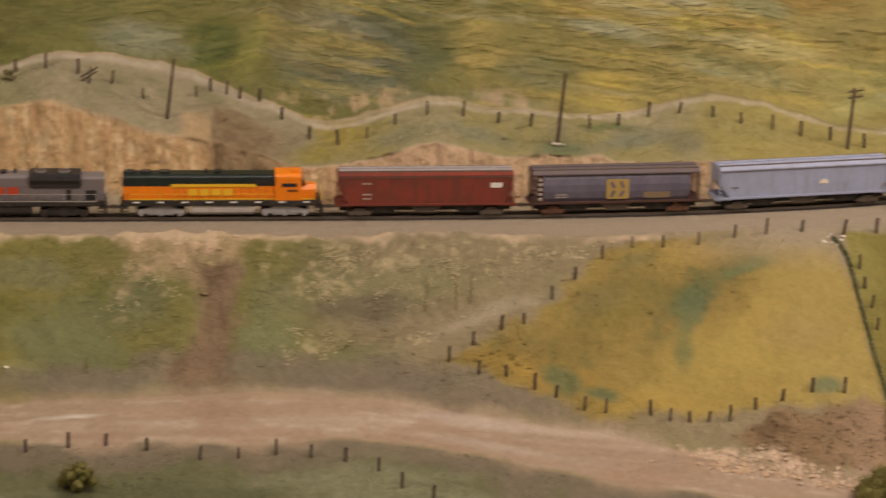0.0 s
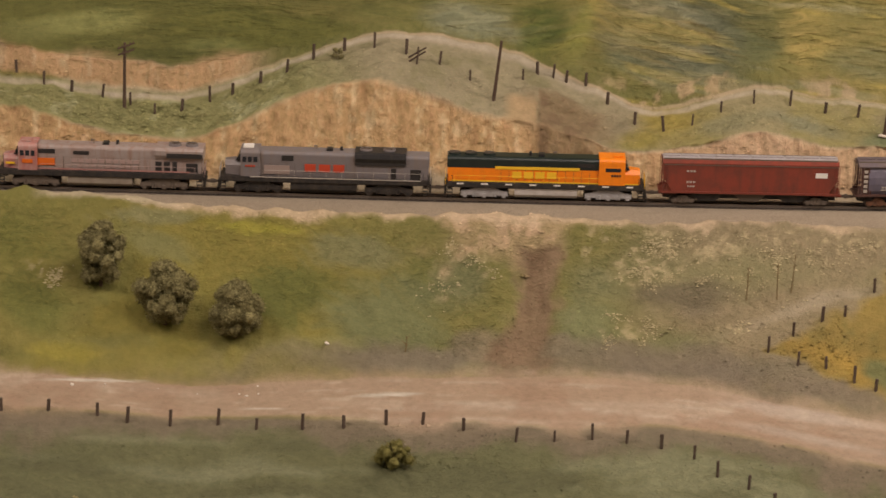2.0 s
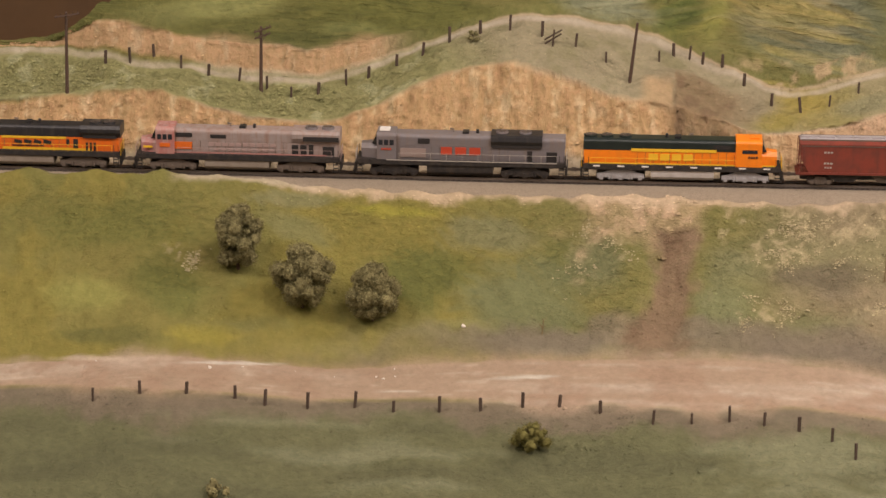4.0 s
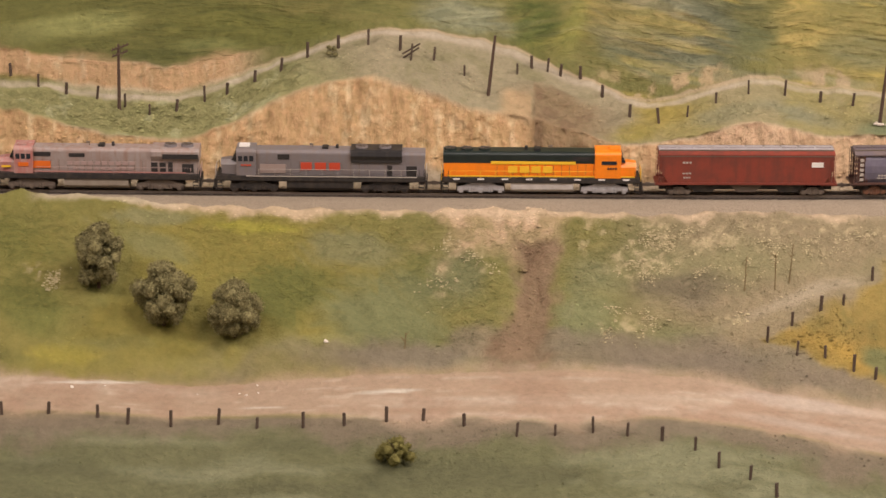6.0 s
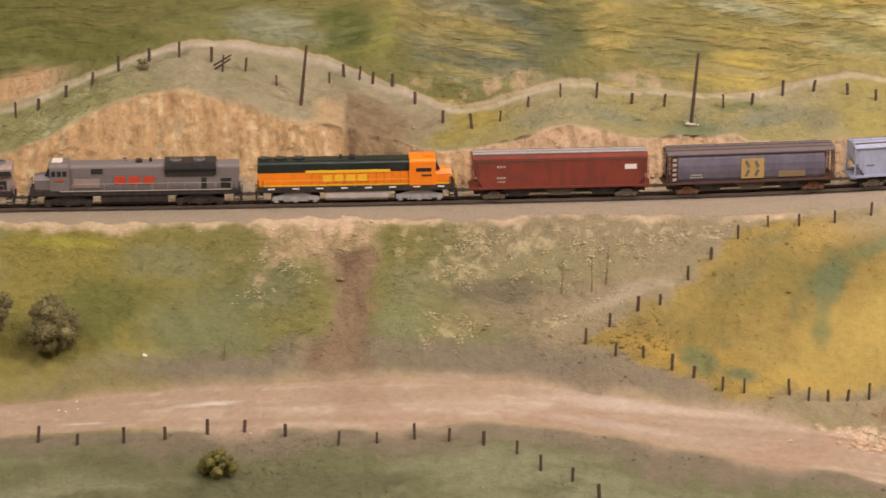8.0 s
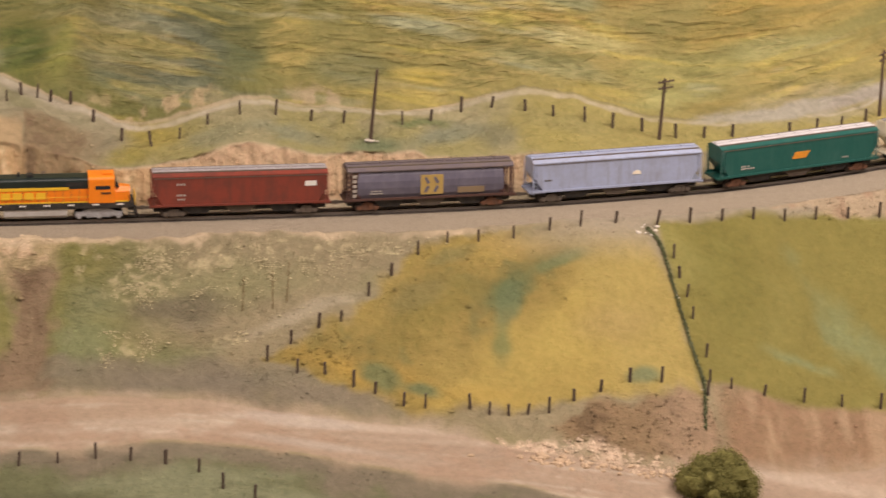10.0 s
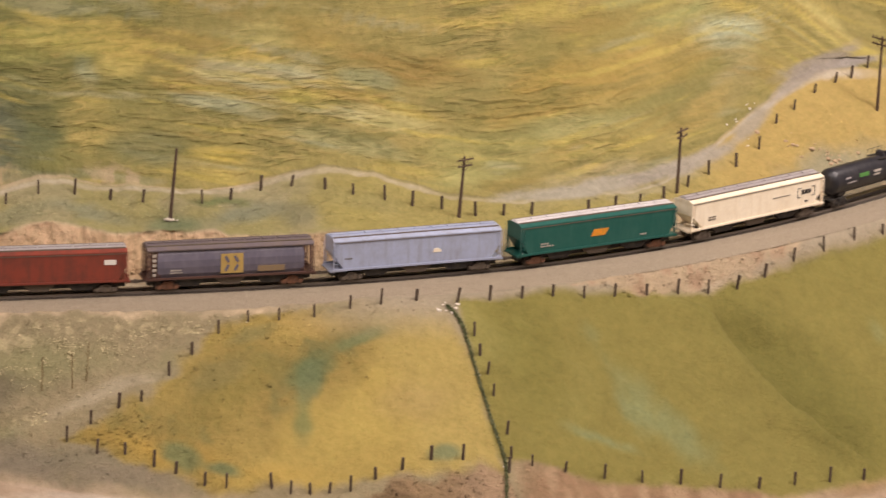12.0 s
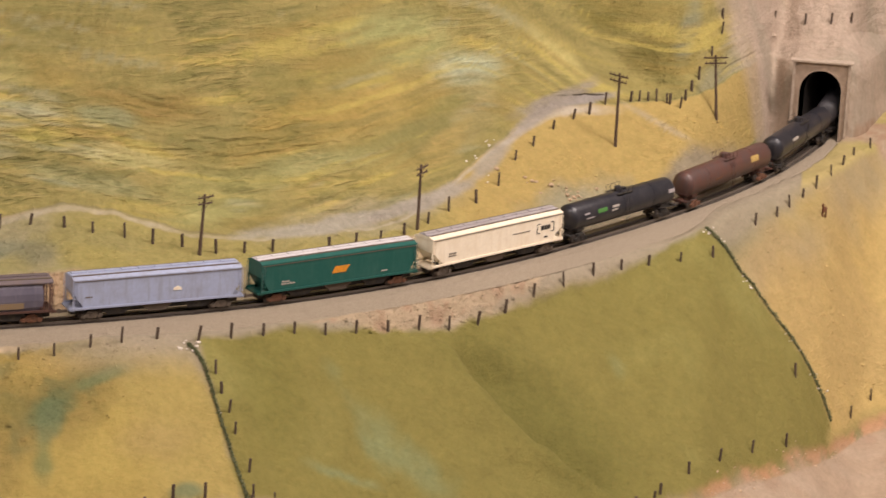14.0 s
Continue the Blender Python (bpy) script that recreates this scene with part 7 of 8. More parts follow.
# crossed poles beside the upper path
brace = new("crossed_poles")
tagged(brace, "three dark sticks crossed over each other on the bench", "crossed poles")
bx, by = -0.079, 4.249
for a, b in (((-0.010, 0, 0.002), (0.011, 0, 0.016)), ((-0.011, 0.001, 0.007), (0.012, 0.001, 0.021)), ((0.000, -0.002, -0.002), (0.002, -0.002, 0.022))):
    part("stick", rod(bmesh.new(), a, b, 0.0013, 0.0011, 6), M_POST, brace)
brace.matrix_basis = pose(bx, by, ground_z(bx, by))


# telegraph poles
def telegraph_pole(x, y, height, arms, lean_x, lean_y, turn, label, crumbs=False):
    pole = new("telegraph_pole")
    tagged(pole, label, "telegraph pole", group="telegraph poles along the line")
    part("pole", rod(bmesh.new(), (0, 0, -0.006), (0, 0, height), 0.0026, 0.0017, 10), M_POLE, pole)
    for k in range(arms):
        z = height - 0.004 - 0.0085 * k
        arm = part("crossarm", box(bmesh.new(), 0, -0.0022, z, 0.037 - 0.003 * k, 0.0016, 0.0020, 0.0003), M_POLE, pole)
        for dx in (-0.016, -0.009, 0.009, 0.016):
            part("insulator", rod(bmesh.new(), (dx * (1 - 0.08 * k), -0.0022, z + 0.001), (dx * (1 - 0.08 * k), -0.0022, z + 0.0036), 0.0006, 0.0005, 6), M_POLE, arm)
        for s in (-1, 1):
            part("brace", rod(bmesh.new(), (s * 0.0085, -0.0026, z), (0, -0.0020, z - 0.0065), 0.0004, seg=5), M_POLE, pole)
    pole.matrix_basis = pose(x, y, ground_z(x, y), lean_y, lean_x, turn)
    if crumbs:
        bm = bmesh.new()
        r = random.Random(3)
        for _ in range(22):
            a, d = r.uniform(0, 6.28), abs(r.gauss(0, 0.006))
            bmesh.ops.create_icosphere(bm, subdivisions=1, radius=r.uniform(0.0008, 0.0022), matrix=pose(d * math.cos(a), d * math.sin(a) * 0.6 - 0.001, 0.0006))
        part("plaster_crumbs", bm, M_PLASTER, pole, "white plaster crumbs at the foot")
    return pole


telegraph_pole(-0.706, 4.187, 0.108, 1, 1.0, 0, 40, "tall dark telegraph pole at the layout's end")
telegraph_pole(-0.457, 4.220, 0.090, 2, 1.0, 0, 60, "dark telegraph pole with two slanting crossarms above the cut")
telegraph_pole(0.022, 4.223, 0.080, 0, 6.0, 0, 0, "leaning bare telegraph pole on the grey bench")
telegraph_pole(0.528, 4.202, 0.096, 0, 4.5, 0, 0, "bare telegraph pole with white plaster crumbs at its foot", True)
telegraph_pole(0.922, 4.250, 0.083, 2, 6.0, 0, 44, "leaning telegraph pole with two crossarms beside the path")
telegraph_pole(1.261, 4.384, 0.094, 2, 1.5, 0, 50, "telegraph pole with two crossarms beside the track")
telegraph_pole(1.637, 4.644, 0.112, 2, 0.0, 0, -60, "telegraph pole with two wide crossarms on the yellow mound")
telegraph_pole(1.839, 4.758, 0.102, 2, -4.5, 0, -20, "telegraph pole with crossarms on the slope by the tunnel")

# thin dead sticks on the bank
M_STEM = painted("dry_stem", (0.20, 0.145, 0.065), 0.9, grain=0.3, scale=260)
for sx, sy, h in ((0.337, 3.919, 0.044), (0.374, 3.916, 0.048), (0.392, 3.926, 0.050), (-0.078, 3.835, 0.020)):
    st = new("dead_stem")
    part("stem", rod(bmesh.new(), (0, 0, -0.003), (0.001, 0, h), 0.0009, 0.0004, 6), M_STEM, st)
    bm = bmesh.new()
    r = random.Random(int(sx * 1000))
    for k in range(7):
        z = h * r.uniform(0.25, 0.95)
        a = r.uniform(0, 6.28)
        rod(bm, (0, 0, z), (0.006 * math.cos(a), 0.006 * math.sin(a), z + 0.005), 0.0004, 0.0002, 4)
    part("twigs", bm, M_STEM, st)
    st.matrix_basis = pose(sx, sy, ground_z(sx, sy), 0, r.uniform(-4, 4), 0)
    tagged(st, "thin dry weed stem standing on the dusty bank", "dead stem", group="dead stems on the bank")


# ---------------------------------------------------------------- trees and bushes
def leaf_material(name, dark, light):
    m = bpy.data.materials.new(name)
    m.use_nodes = True
    nt = m.node_tree
    b = nt.nodes["Principled BSDF"]
    geo = nt.nodes.new("ShaderNodeNewGeometry")
    ramp = nt.nodes.new("ShaderNodeValToRGB")
    ramp.color_ramp.elements[0].color, ramp.color_ramp.elements[1].color = (*dark, 1), (*light, 1)
    nt.links.new(geo.outputs["Random Per Island"], ramp.inputs["Fac"])
    nt.links.new(ramp.outputs["Color"], b.inputs["Base Color"])
    b.inputs["Roughness"].default_value = 0.9
    b.inputs["Specular IOR Level"].default_value = 0.2
    return m


M_LEAF = leaf_material("olive_foliage", (0.125, 0.112, 0.050), (0.305, 0.272, 0.125))
M_LEAFG = leaf_material("green_foliage", (0.125, 0.115, 0.034), (0.205, 0.185, 0.058))


def crown_mesh(clumps, leaf, count, seed):
    """Thousands of small leaf flakes round dense ragged clumps."""
    r = np.random.RandomState(seed)
    verts, faces, n = [], [], 0

    def unit(k):
        v = r.normal(size=(k, 3))
        return v / np.linalg.norm(v, axis=1)[:, None]

    for cx, cy, cz, cr in clumps:
        k = int(count * (cr / 0.02) ** 2) + 8
        d, u = unit(k), unit(k)
        p = np.array((cx, cy, cz)) + d * cr * (0.62 + 0.62 * r.rand(k, 1) ** 1.3)
        w = np.cross(d, u)
        s = leaf * r.uniform(0.6, 1.5, (k, 1))
        quad = np.stack([p + u * s, p + w * s * 0.7 + d * s * 0.3, p - u * s, p - w * s * 0.7 - d * s * 0.2], 1).reshape(-1, 3)
        i = n + 4 * np.arange(k)[:, None]
        verts.append(quad)
        faces += np.concatenate([i + (0, 1, 2), i + (0, 2, 3)]).tolist()
        n += len(quad)
        core = bmesh.new()                   # the dense inside of the clump
        bmesh.ops.create_icosphere(core, subdivisions=2, radius=cr * 0.82)
        hull = np.array([v.co for v in core.verts]) * r.uniform(0.75, 1.15, (len(core.verts), 1)) + (cx, cy, cz)
        faces += [[n + v.index for v in f.verts] for f in core.faces]
        verts.append(hull)
        n += len(hull)
        core.free()
    me = bpy.data.meshes.new("crown")
    me.from_pydata(np.concatenate(verts).tolist(), [], faces)
    return me


def tree(name, x, y, height, width, clumps, leaf, count, material, label, seed, trunk=True, group="trees on the bank"):
    r = random.Random(seed)
    ob = new(name)
    tagged(ob, label, name.replace("_", " "), group=group)
    top = height * 0.6
    bm = rod(bmesh.new(), (0, 0, -0.008), (width * 0.03, 0, top), height * 0.032, height * 0.015, 8)
    for k in range(6):
        a = r.uniform(0, 6.28)
        z = top * r.uniform(0.35, 0.95)
        rod(bm, (0, 0, z), (width * 0.32 * math.cos(a), width * 0.3 * math.sin(a), z + height * 0.25), height * 0.014, height * 0.005, 5)
    part("trunk", bm, M_POLE, ob)
    cl = []
    for k in range(clumps):
        a, f = r.uniform(0, 6.28), r.random()
        z = height * (0.14 + 0.78 * f) if trunk else height * (0.10 + 0.62 * f)
        reach = width * 0.42 * math.sqrt(max(0.10, 1 - (1.9 * f - 0.80) ** 2)) * r.uniform(0.40, 1.12) * (1 if k % 4 else 0.3)
        cl.append((reach * math.cos(a), reach * math.sin(a) * 0.9, z, width * r.uniform(0.06, 0.17)))
    me = crown_mesh(cl, leaf, count, seed)
    me.materials.append(material)
    crown = new("crown", me)
    crown.parent = ob
    ob.matrix_basis = pose(x, y, ground_z(x, y))
    return ob


tree("tree", -0.453, 3.898, 0.083, 0.058, 120, 0.0011, 3600, M_LEAF, "narrow grey-olive tree with a ragged crown on the bank", 11)
tree("tree", -0.371, 3.860, 0.079, 0.068, 150, 0.0011, 3600, M_LEAF, "round bushy grey-olive tree standing on the bank", 12)
tree("tree", -0.284, 3.849, 0.071, 0.062, 140, 0.0011, 3600, M_LEAF, "small dense grey-olive tree with a ragged crown", 13)
tree("bush", -0.085, 3.604, 0.042, 0.043, 44, 0.0008, 3000, M_LEAFG, "small dark green bush on the lower bank", 14, False, "bushes")
tree("bush", 0.888, 3.655, 0.070, 0.098, 90, 0.0010, 2400, M_LEAFG, "large green bush beside the dirt road", 15, False, "bushes")
tree("bush", -0.440, 3.515, 0.020, 0.042, 12, 0.0017, 420, M_LEAF, "low brownish bush on the lower bank", 16, False, "bushes")
tree("bush", -0.184, 4.259, 0.018, 0.022, 9, 0.0014, 420, M_LEAF, "tiny dark shrub beside the upper path", 17, False, "bushes")


# ---------------------------------------------------------------- hedges along the two field edges
def hedge(points, name, label, seed, wide=1.0):
    r = random.Random(seed)
    verts, faces = [], []
    line = spline(points, 40)
    for x, y in line:
        z = ground_z(x, y)
        for _ in range(16):
            cx, cy, cz = x + r.gauss(0, 0.0010 * wide), y + r.gauss(0, 0.0012 * wide), z + 0.0004 + r.random() * 0.0026
            s = r.uniform(0.0009, 0.0018)
            i = len(verts)
            for _ in range(4):
                verts.append((cx + r.uniform(-s, s), cy + r.uniform(-s, s), cz + r.uniform(-s, s)))
            faces += [(i, i + 1, i + 2), (i, i + 2, i + 3), (i, i + 3, i + 1), (i + 1, i + 3, i + 2)]
    me = bpy.data.meshes.new(name)
    me.from_pydata(verts, [], faces)
    me.materials.append(leaf_material("hedge_green", (0.070, 0.082, 0.036), (0.19, 0.195, 0.10)))
    return tagged(new(name, me), label, "hedge", kind="stuff")


HEDGE_1 = [(0.867, 4.047), (0.877, 4.028), (0.883, 4.001), (0.887, 3.947), (0.893, 3.901), (0.900, 3.847), (0.900, 3.822), (0.890, 3.765)]
HEDGE_2 = [(1.715, 4.445), (1.735, 4.435), (1.766, 4.426), (1.813, 4.398), (1.852, 4.373), (1.874, 4.351), (1.888, 4.333)]
hedge(HEDGE_1, "hedge", "thin dark green hedge between the two fields", 1)
hedge(HEDGE_2, "hedge", "thin dark green hedge on the pasture's far edge", 2, 1.5)


# ---------------------------------------------------------------- stones
M_STONE = painted("pale_tan_stone", (0.50, 0.36, 0.23), 0.95, grain=0.3, scale=200, dirt=(0.34, 0.24, 0.16), dirt_amount=0.6, bump=0.5)
M_WHITESTONE = painted("whitish_stone", (0.70, 0.63, 0.54), 0.95, grain=0.2, scale=200)


def stone_mesh(size, seed, material):
    r = random.Random(seed)
    bm = bmesh.new()
    bmesh.ops.create_icosphere(bm, subdivisions=1, radius=size)
    for v in bm.verts:
        v.co *= r.uniform(0.65, 1.2)
        v.co.z *= 0.6
    me = bpy.data.meshes.new("stone")
    bm.normal_update()
    bm.to_mesh(me)
    bm.free()
    me.materials.append(material)
    return me


STONES = [stone_mesh(0.0030 + 0.0007 * k, 30 + k, M_STONE) for k in range(5)]
WHITES = [stone_mesh(0.0020 + 0.0006 * k, 50 + k, M_WHITESTONE) for k in range(3)]


def stones(cx, cy, rx, ry, n, meshes, label, group, seed, scale=1.0):
    r = random.Random(seed)
    for _ in range(n):
        x, y = cx + r.gauss(0, rx), cy + r.gauss(0, ry)
        ob = new("stone", r.choice(meshes))
        k = scale * r.uniform(0.5, 1.2)
        ob.matrix_basis = pose(x, y, ground_z(x, y) + 0.0005, r.uniform(-20, 20), r.uniform(-20, 20), r.uniform(0, 360)) @ Matrix.Diagonal((k, k, k, 1))
        tagged(ob, label, "stone", group=group)


stones(0.70, 3.695, 0.045, 0.007, 46, STONES, "pale tan stone at the foot of the bank", "rubble by the road", 1, 1.1)
stones(0.80, 3.690, 0.040, 0.006, 22, STONES, "pale tan stone at the foot of the bank", "rubble by the road", 2, 0.9)
for k in range(9):
    stones(1.60 + 0.034 * k, 4.045 + 0.030 * k, 0.012, 0.005, 4, STONES, "pale tan stone beside the road's bend", "rubble at the bend", 300 + k, 0.5)
stones(-0.173, 3.837, 0.001, 0.001, 1, WHITES, "small white stone lying on the grass", "white stones", 4, 1.6)
stones(-0.33, 3.765, 0.12, 0.008, 9, WHITES, "small whitish stone on the dirt road", "white stones", 5, 0.8)
stones(0.868, 4.046, 0.006, 0.006, 8, WHITES, "whitish stone at the head of the hedge", "stones at the hedge", 6)
stones(0.888, 3.947, 0.003, 0.003, 3, WHITES, "whitish stone in the hedge", "stones at the hedge", 7)
stones(0.900, 3.822, 0.003, 0.003, 3, WHITES, "whitish stone in the hedge", "stones at the hedge", 8)
stones(1.725, 4.440, 0.012, 0.006, 10, WHITES, "whitish stone at the head of the hedge", "stones at the far hedge", 9)
stones(1.775, 4.412, 0.012, 0.006, 6, WHITES, "whitish stone along the far hedge", "stones at the far hedge", 15, 0.9)
stones(1.835, 4.375, 0.012, 0.008, 5, WHITES, "whitish stone along the far hedge", "stones at the far hedge", 16, 0.8)
stones(1.87, 4.36, 0.012, 0.012, 6, WHITES, "whitish stone at the hedge's foot", "stones at the far hedge", 10)
stones(1.54, 4.525, 0.050, 0.012, 40, STONES, "pale tan stone above the track", "stones on the mound's foot", 11, 0.75)
stones(1.424, 4.590, 0.004, 0.008, 6, WHITES, "pale stone along the upper path", "stones on the upper path", 12, 0.8)
stones(1.392, 4.530, 0.010, 0.012, 6, WHITES, "pale stone along the upper path", "stones on the upper path", 13, 0.6)
stones(1.30, 4.32, 0.04, 0.01, 4, WHITES, "white stone on the ballast's edge", "stones on the ballast", 13, 0.7)


# ---------------------------------------------------------------- tufts and clods: loose turf too fine to count
def scatter(name, label, choose, n, size, tall, bright, seed, tone=None):
    r = np.random.RandomState(seed)
    w = choose.ravel() * np.maximum(GFLAT[:, 2] * 0 + 1, 0)
    idx = r.choice(len(w), n, p=w / w.sum())
    under = GC.reshape(-1, 3)[idx] if tone is None else 0.25 * GC.reshape(-1, 3)[idx] + 0.75 * np.array(paint(*tone))
    cols = under * (bright[0] + (bright[1] - bright[0]) * r.rand(n))[:, None]
    base = GFLAT[idx] + r.uniform(-0.002, 0.002, (n, 3)) * (1, 1, 0)
    s = size * r.lognormal(0, 0.4, n)
    ring = np.array([(math.cos(a), math.sin(a), 0) for a in np.linspace(0, 2 * math.pi, 5, endpoint=False)])
    verts = np.empty((n, 6, 3))
    turn = r.uniform(0, 6.28, n)
    c, d = np.cos(turn), np.sin(turn)
    for k in range(5):
        j = r.uniform(0.6, 1.4, n) * s
        verts[:, k, 0] = base[:, 0] + (ring[k, 0] * c - ring[k, 1] * d) * j
        verts[:, k, 1] = base[:, 1] + (ring[k, 0] * d + ring[k, 1] * c) * j
        verts[:, k, 2] = base[:, 2] - 0.0006 + r.uniform(-0.2, 0.2, n) * s
    verts[:, 5] = base + np.stack([r.uniform(-0.5, 0.5, n) * s, r.uniform(-0.5, 0.5, n) * s, s * tall * r.uniform(0.6, 1.3, n)], -1)
    off = np.arange(n)[:, None, None] * 6
    tri = np.array([(k, (k + 1) % 5, 5) for k in range(5)])[None] + off
    me = bpy.data.meshes.new(name)
    me.from_pydata(verts.reshape(-1, 3).tolist(), [], tri.reshape(-1, 3).tolist())
    layer = me.color_attributes.new("turf", "FLOAT_COLOR", "POINT")
    full = np.repeat(np.clip(cols, 0.01, 0.8), 6, 0)
    layer.data.foreach_set("color", np.hstack([full, np.ones((len(full), 1))]).ravel())
    me.materials.append(M_GROUND)
    return tagged(new(name, me), label, "turf", kind="stuff")


clear = (GNEAR > 0.055)
patchy = smooth01(fbm(GX * 9, GY * 9, 3, 301), 0.0, 0.3)
bank = smooth01(GV, 2.05, 2.15) * (1 - smooth01(GV, 2.85, 2.95)) * clear
pasture = inside(GREEN_FIELD, 0.01, 0.0)
meadow = inside(YELLOW_FIELD, 0.01, 0.0)
seen = (GX > -0.95) & (GX < 2.3)
scatter("bank_turf", "loose green and yellow turf clods on the bank", bank * (0.12 + patchy) * (1 - pasture) * (1 - 0.8 * meadow) * seen, 5500, 0.0012, 0.5, (0.95, 1.3), 1)
scatter("meadow_turf", "small ochre and green turf clods in the yellow field", meadow * (0.10 + patchy ** 2) * (1 - smooth01(GX - 0.9 * (GY - 3.90), 0.60, 0.70)), 380, 0.0016, 0.5, (0.66, 1.0), 2)
scatter("bench_turf", "coarse grey-green turf on the bench above the cut", smooth01(GV, 5.05, 5.15) * (1 - smooth01(GV, 5.70, 5.80)) * clear * (0.15 + patchy) * seen * (0.3 + (GX < -0.15)), 6000, 0.0012, 0.6, (0.9, 1.4), 3)
scatter("hill_turf", "fine yellow and green turf on the hillside", smooth01(GV, 7.0, 7.1) * (1 - smooth01(GV, 8.5, 8.6)) * patchy * seen, 5000, 0.0011, 0.5, (0.92, 1.25), 4)
scatter("lower_turf", "fine grey-green turf on the lower bank", (1 - smooth01(GV, 0.9, 1.0)) * (0.1 + patchy) * seen, 3500, 0.0013, 0.6, (0.9, 1.3), 5)
scatter("cut_rubble", "crumbled tan soil along the foot of the cut", smooth01(GV, 3.9, 4.0) * (1 - smooth01(GV, 4.25, 4.4)) * (GNEAR > 0.046) * (GX < 0.8) * seen, 2500, 0.0014, 0.7, (0.8, 1.25), 6)
scatter("debris_chips", "pale tan soil chips below the track", np.maximum(inside(DEBRIS, 0.02, 0.03), smooth01(GV, 2.72, 2.8) * (1 - smooth01(GV, 2.95, 3.0)) * (GX > -0.45) * (GX < 0.7)) * clear, 2500, 0.0012, 0.5, (1.0, 1.35), 7)
flecks = sum(w * blotch(px, py, rx, ry, tn, 0.9, 0.9, 30, 40 + k) for k, (px, py, rx, ry, tn, w) in enumerate((
    (0.19, 3.878, 0.035, 0.020, 0, 1.0), (0.317, 3.880, 0.030, 0.008, 10, 1.3), (0.268, 3.945, 0.050, 0.014, 5, 0.9), (0.25, 3.990, 0.05, 0.016, 0, 0.9), (0.36, 3.965, 0.10, 0.022, 5, 0.5), (0.46, 4.00, 0.10, 0.014, 4, 0.7),
    (0.20, 3.945, 0.03, 0.02, 0, 0.6), (-0.01, 3.945, 0.035, 0.030, 0, 0.5), (-0.04, 3.905, 0.02, 0.02, 0, 0.5), (-0.502, 3.905, 0.03, 0.016, 0, 1.0), (0.38, 3.93, 0.06, 0.02, 10, 0.3), (0.55, 4.015, 0.05, 0.008, 0, 0.5))))
scatter("speckle_chips", "pale straw flecks on the dusty bank", flecks * bank * smooth01(fbm(GX * 45, GY * 60, 3, 311), -0.05, 0.30), 2600, 0.0012, 0.55, (0.8, 1.15), 8, (214, 184, 130))
scatter("cut_chips", "pale crumbs of soil stuck on the cut's face", smooth01(GV, 4.1, 4.2) * (1 - smooth01(GV, 4.9, 5.0)) * (GX < 0.8) * seen * (0.2 + patchy), 3800, 0.0010, 0.9, (0.85, 1.3), 18)
scatter("upper_chips", "tan crumbs on the bare scarp above the path", (smooth01(GV, 6.1, 6.2) * (1 - smooth01(GV, 6.9, 7.0)) * ((GX < -0.28) + blotch(0.25, 4.27, 0.09, 0.04))) * seen, 1500, 0.0009, 0.5, (0.95, 1.3), 19)
scatter("bank_crumbs", "dark earth crumbs scattered over the bank", bank * (1 - pasture) * patchy ** 2 * (GX > -0.6) * (GX < 0.95), 160, 0.0011, 0.6, (0.6, 0.85), 20)
scatter("lip_crumbs", "brownish clods along the road's lower edge", smooth01(GV, 0.78, 0.86) * (1 - smooth01(GV, 1.0, 1.04)) * seen * (0.1 + patchy), 1400, 0.0014, 0.6, (0.75, 1.25), 21)
scatter("slip_chips", "tan crumbs where soil slipped from the ballast", inside(SLIP, 0.01, 0.01), 700, 0.0013, 0.6, (0.75, 1.3), 22)
scatter("rubble_chips", "brown earth crumbs under the field fence", inside(EARTH, 0.008, 0.02, 30, 7), 500, 0.0016, 0.7, (0.7, 1.3), 9)
scatter("rubble_crumbs", "pale salmon crumbs along the road's edge", inside(RUBBLE, 0.005, 0.018, 45, 8), 500, 0.0018, 0.7, (0.85, 1.2), 23, (232, 188, 148))


# ---------------------------------------------------------------- small figurine near the tunnel
def figurine():
    bm = box(bmesh.new(), 0, 0, 0.0125, 0.0085, 0.0045, 0.0085, 0.0016)
    for dx in (-0.003, 0.003):
        box(bm, dx, 0, 0.0045, 0.0022, 0.0032, 0.010, 0.0006)
    box(bm, -0.003, 0, 0.0190, 0.0045, 0.0035, 0.0060, 0.0012)
    ob = part("figurine", bm, painted("brown_figurine", (0.17, 0.065, 0.03), 0.8, scale=200))
    ob.matrix_basis = pose(1.975, 4.625, ground_z(1.975, 4.625), 0, 0, 10)
    return tagged(ob, "tiny plain brown figurine standing on the yellow ground", "figurine")


figurine()


# ---------------------------------------------------------------- tunnel portal
M_CONCRETE = painted("tan_concrete", (0.39, 0.29, 0.21), 0.9, grain=0.2, scale=70, dirt=(0.22, 0.165, 0.12), dirt_amount=0.8, bump=0.4)
M_CONCRETE2 = painted("pale_concrete_edge", (0.47, 0.375, 0.29), 0.9, grain=0.2, scale=90, dirt=(0.26, 0.2, 0.15), dirt_amount=0.7, bump=0.3)
# the bore's lining is almost black throughout
M_LINING = painted("black_tunnel_lining", (0.03, 0.024, 0.02), 0.95, grain=0.3, scale=80)


def arch(half, spring, n=14, foot=-0.02):
    pts = [(-half, foot), (-half, spring * 0.5), (-half, spring)]
    for k in range(1, n):
        a = math.pi * (1 - k / n)
        pts.append((half * math.cos(a), spring + half * 1.05 * math.sin(a)))
    return pts + [(half, spring), (half, spring * 0.5), (half, foot)]


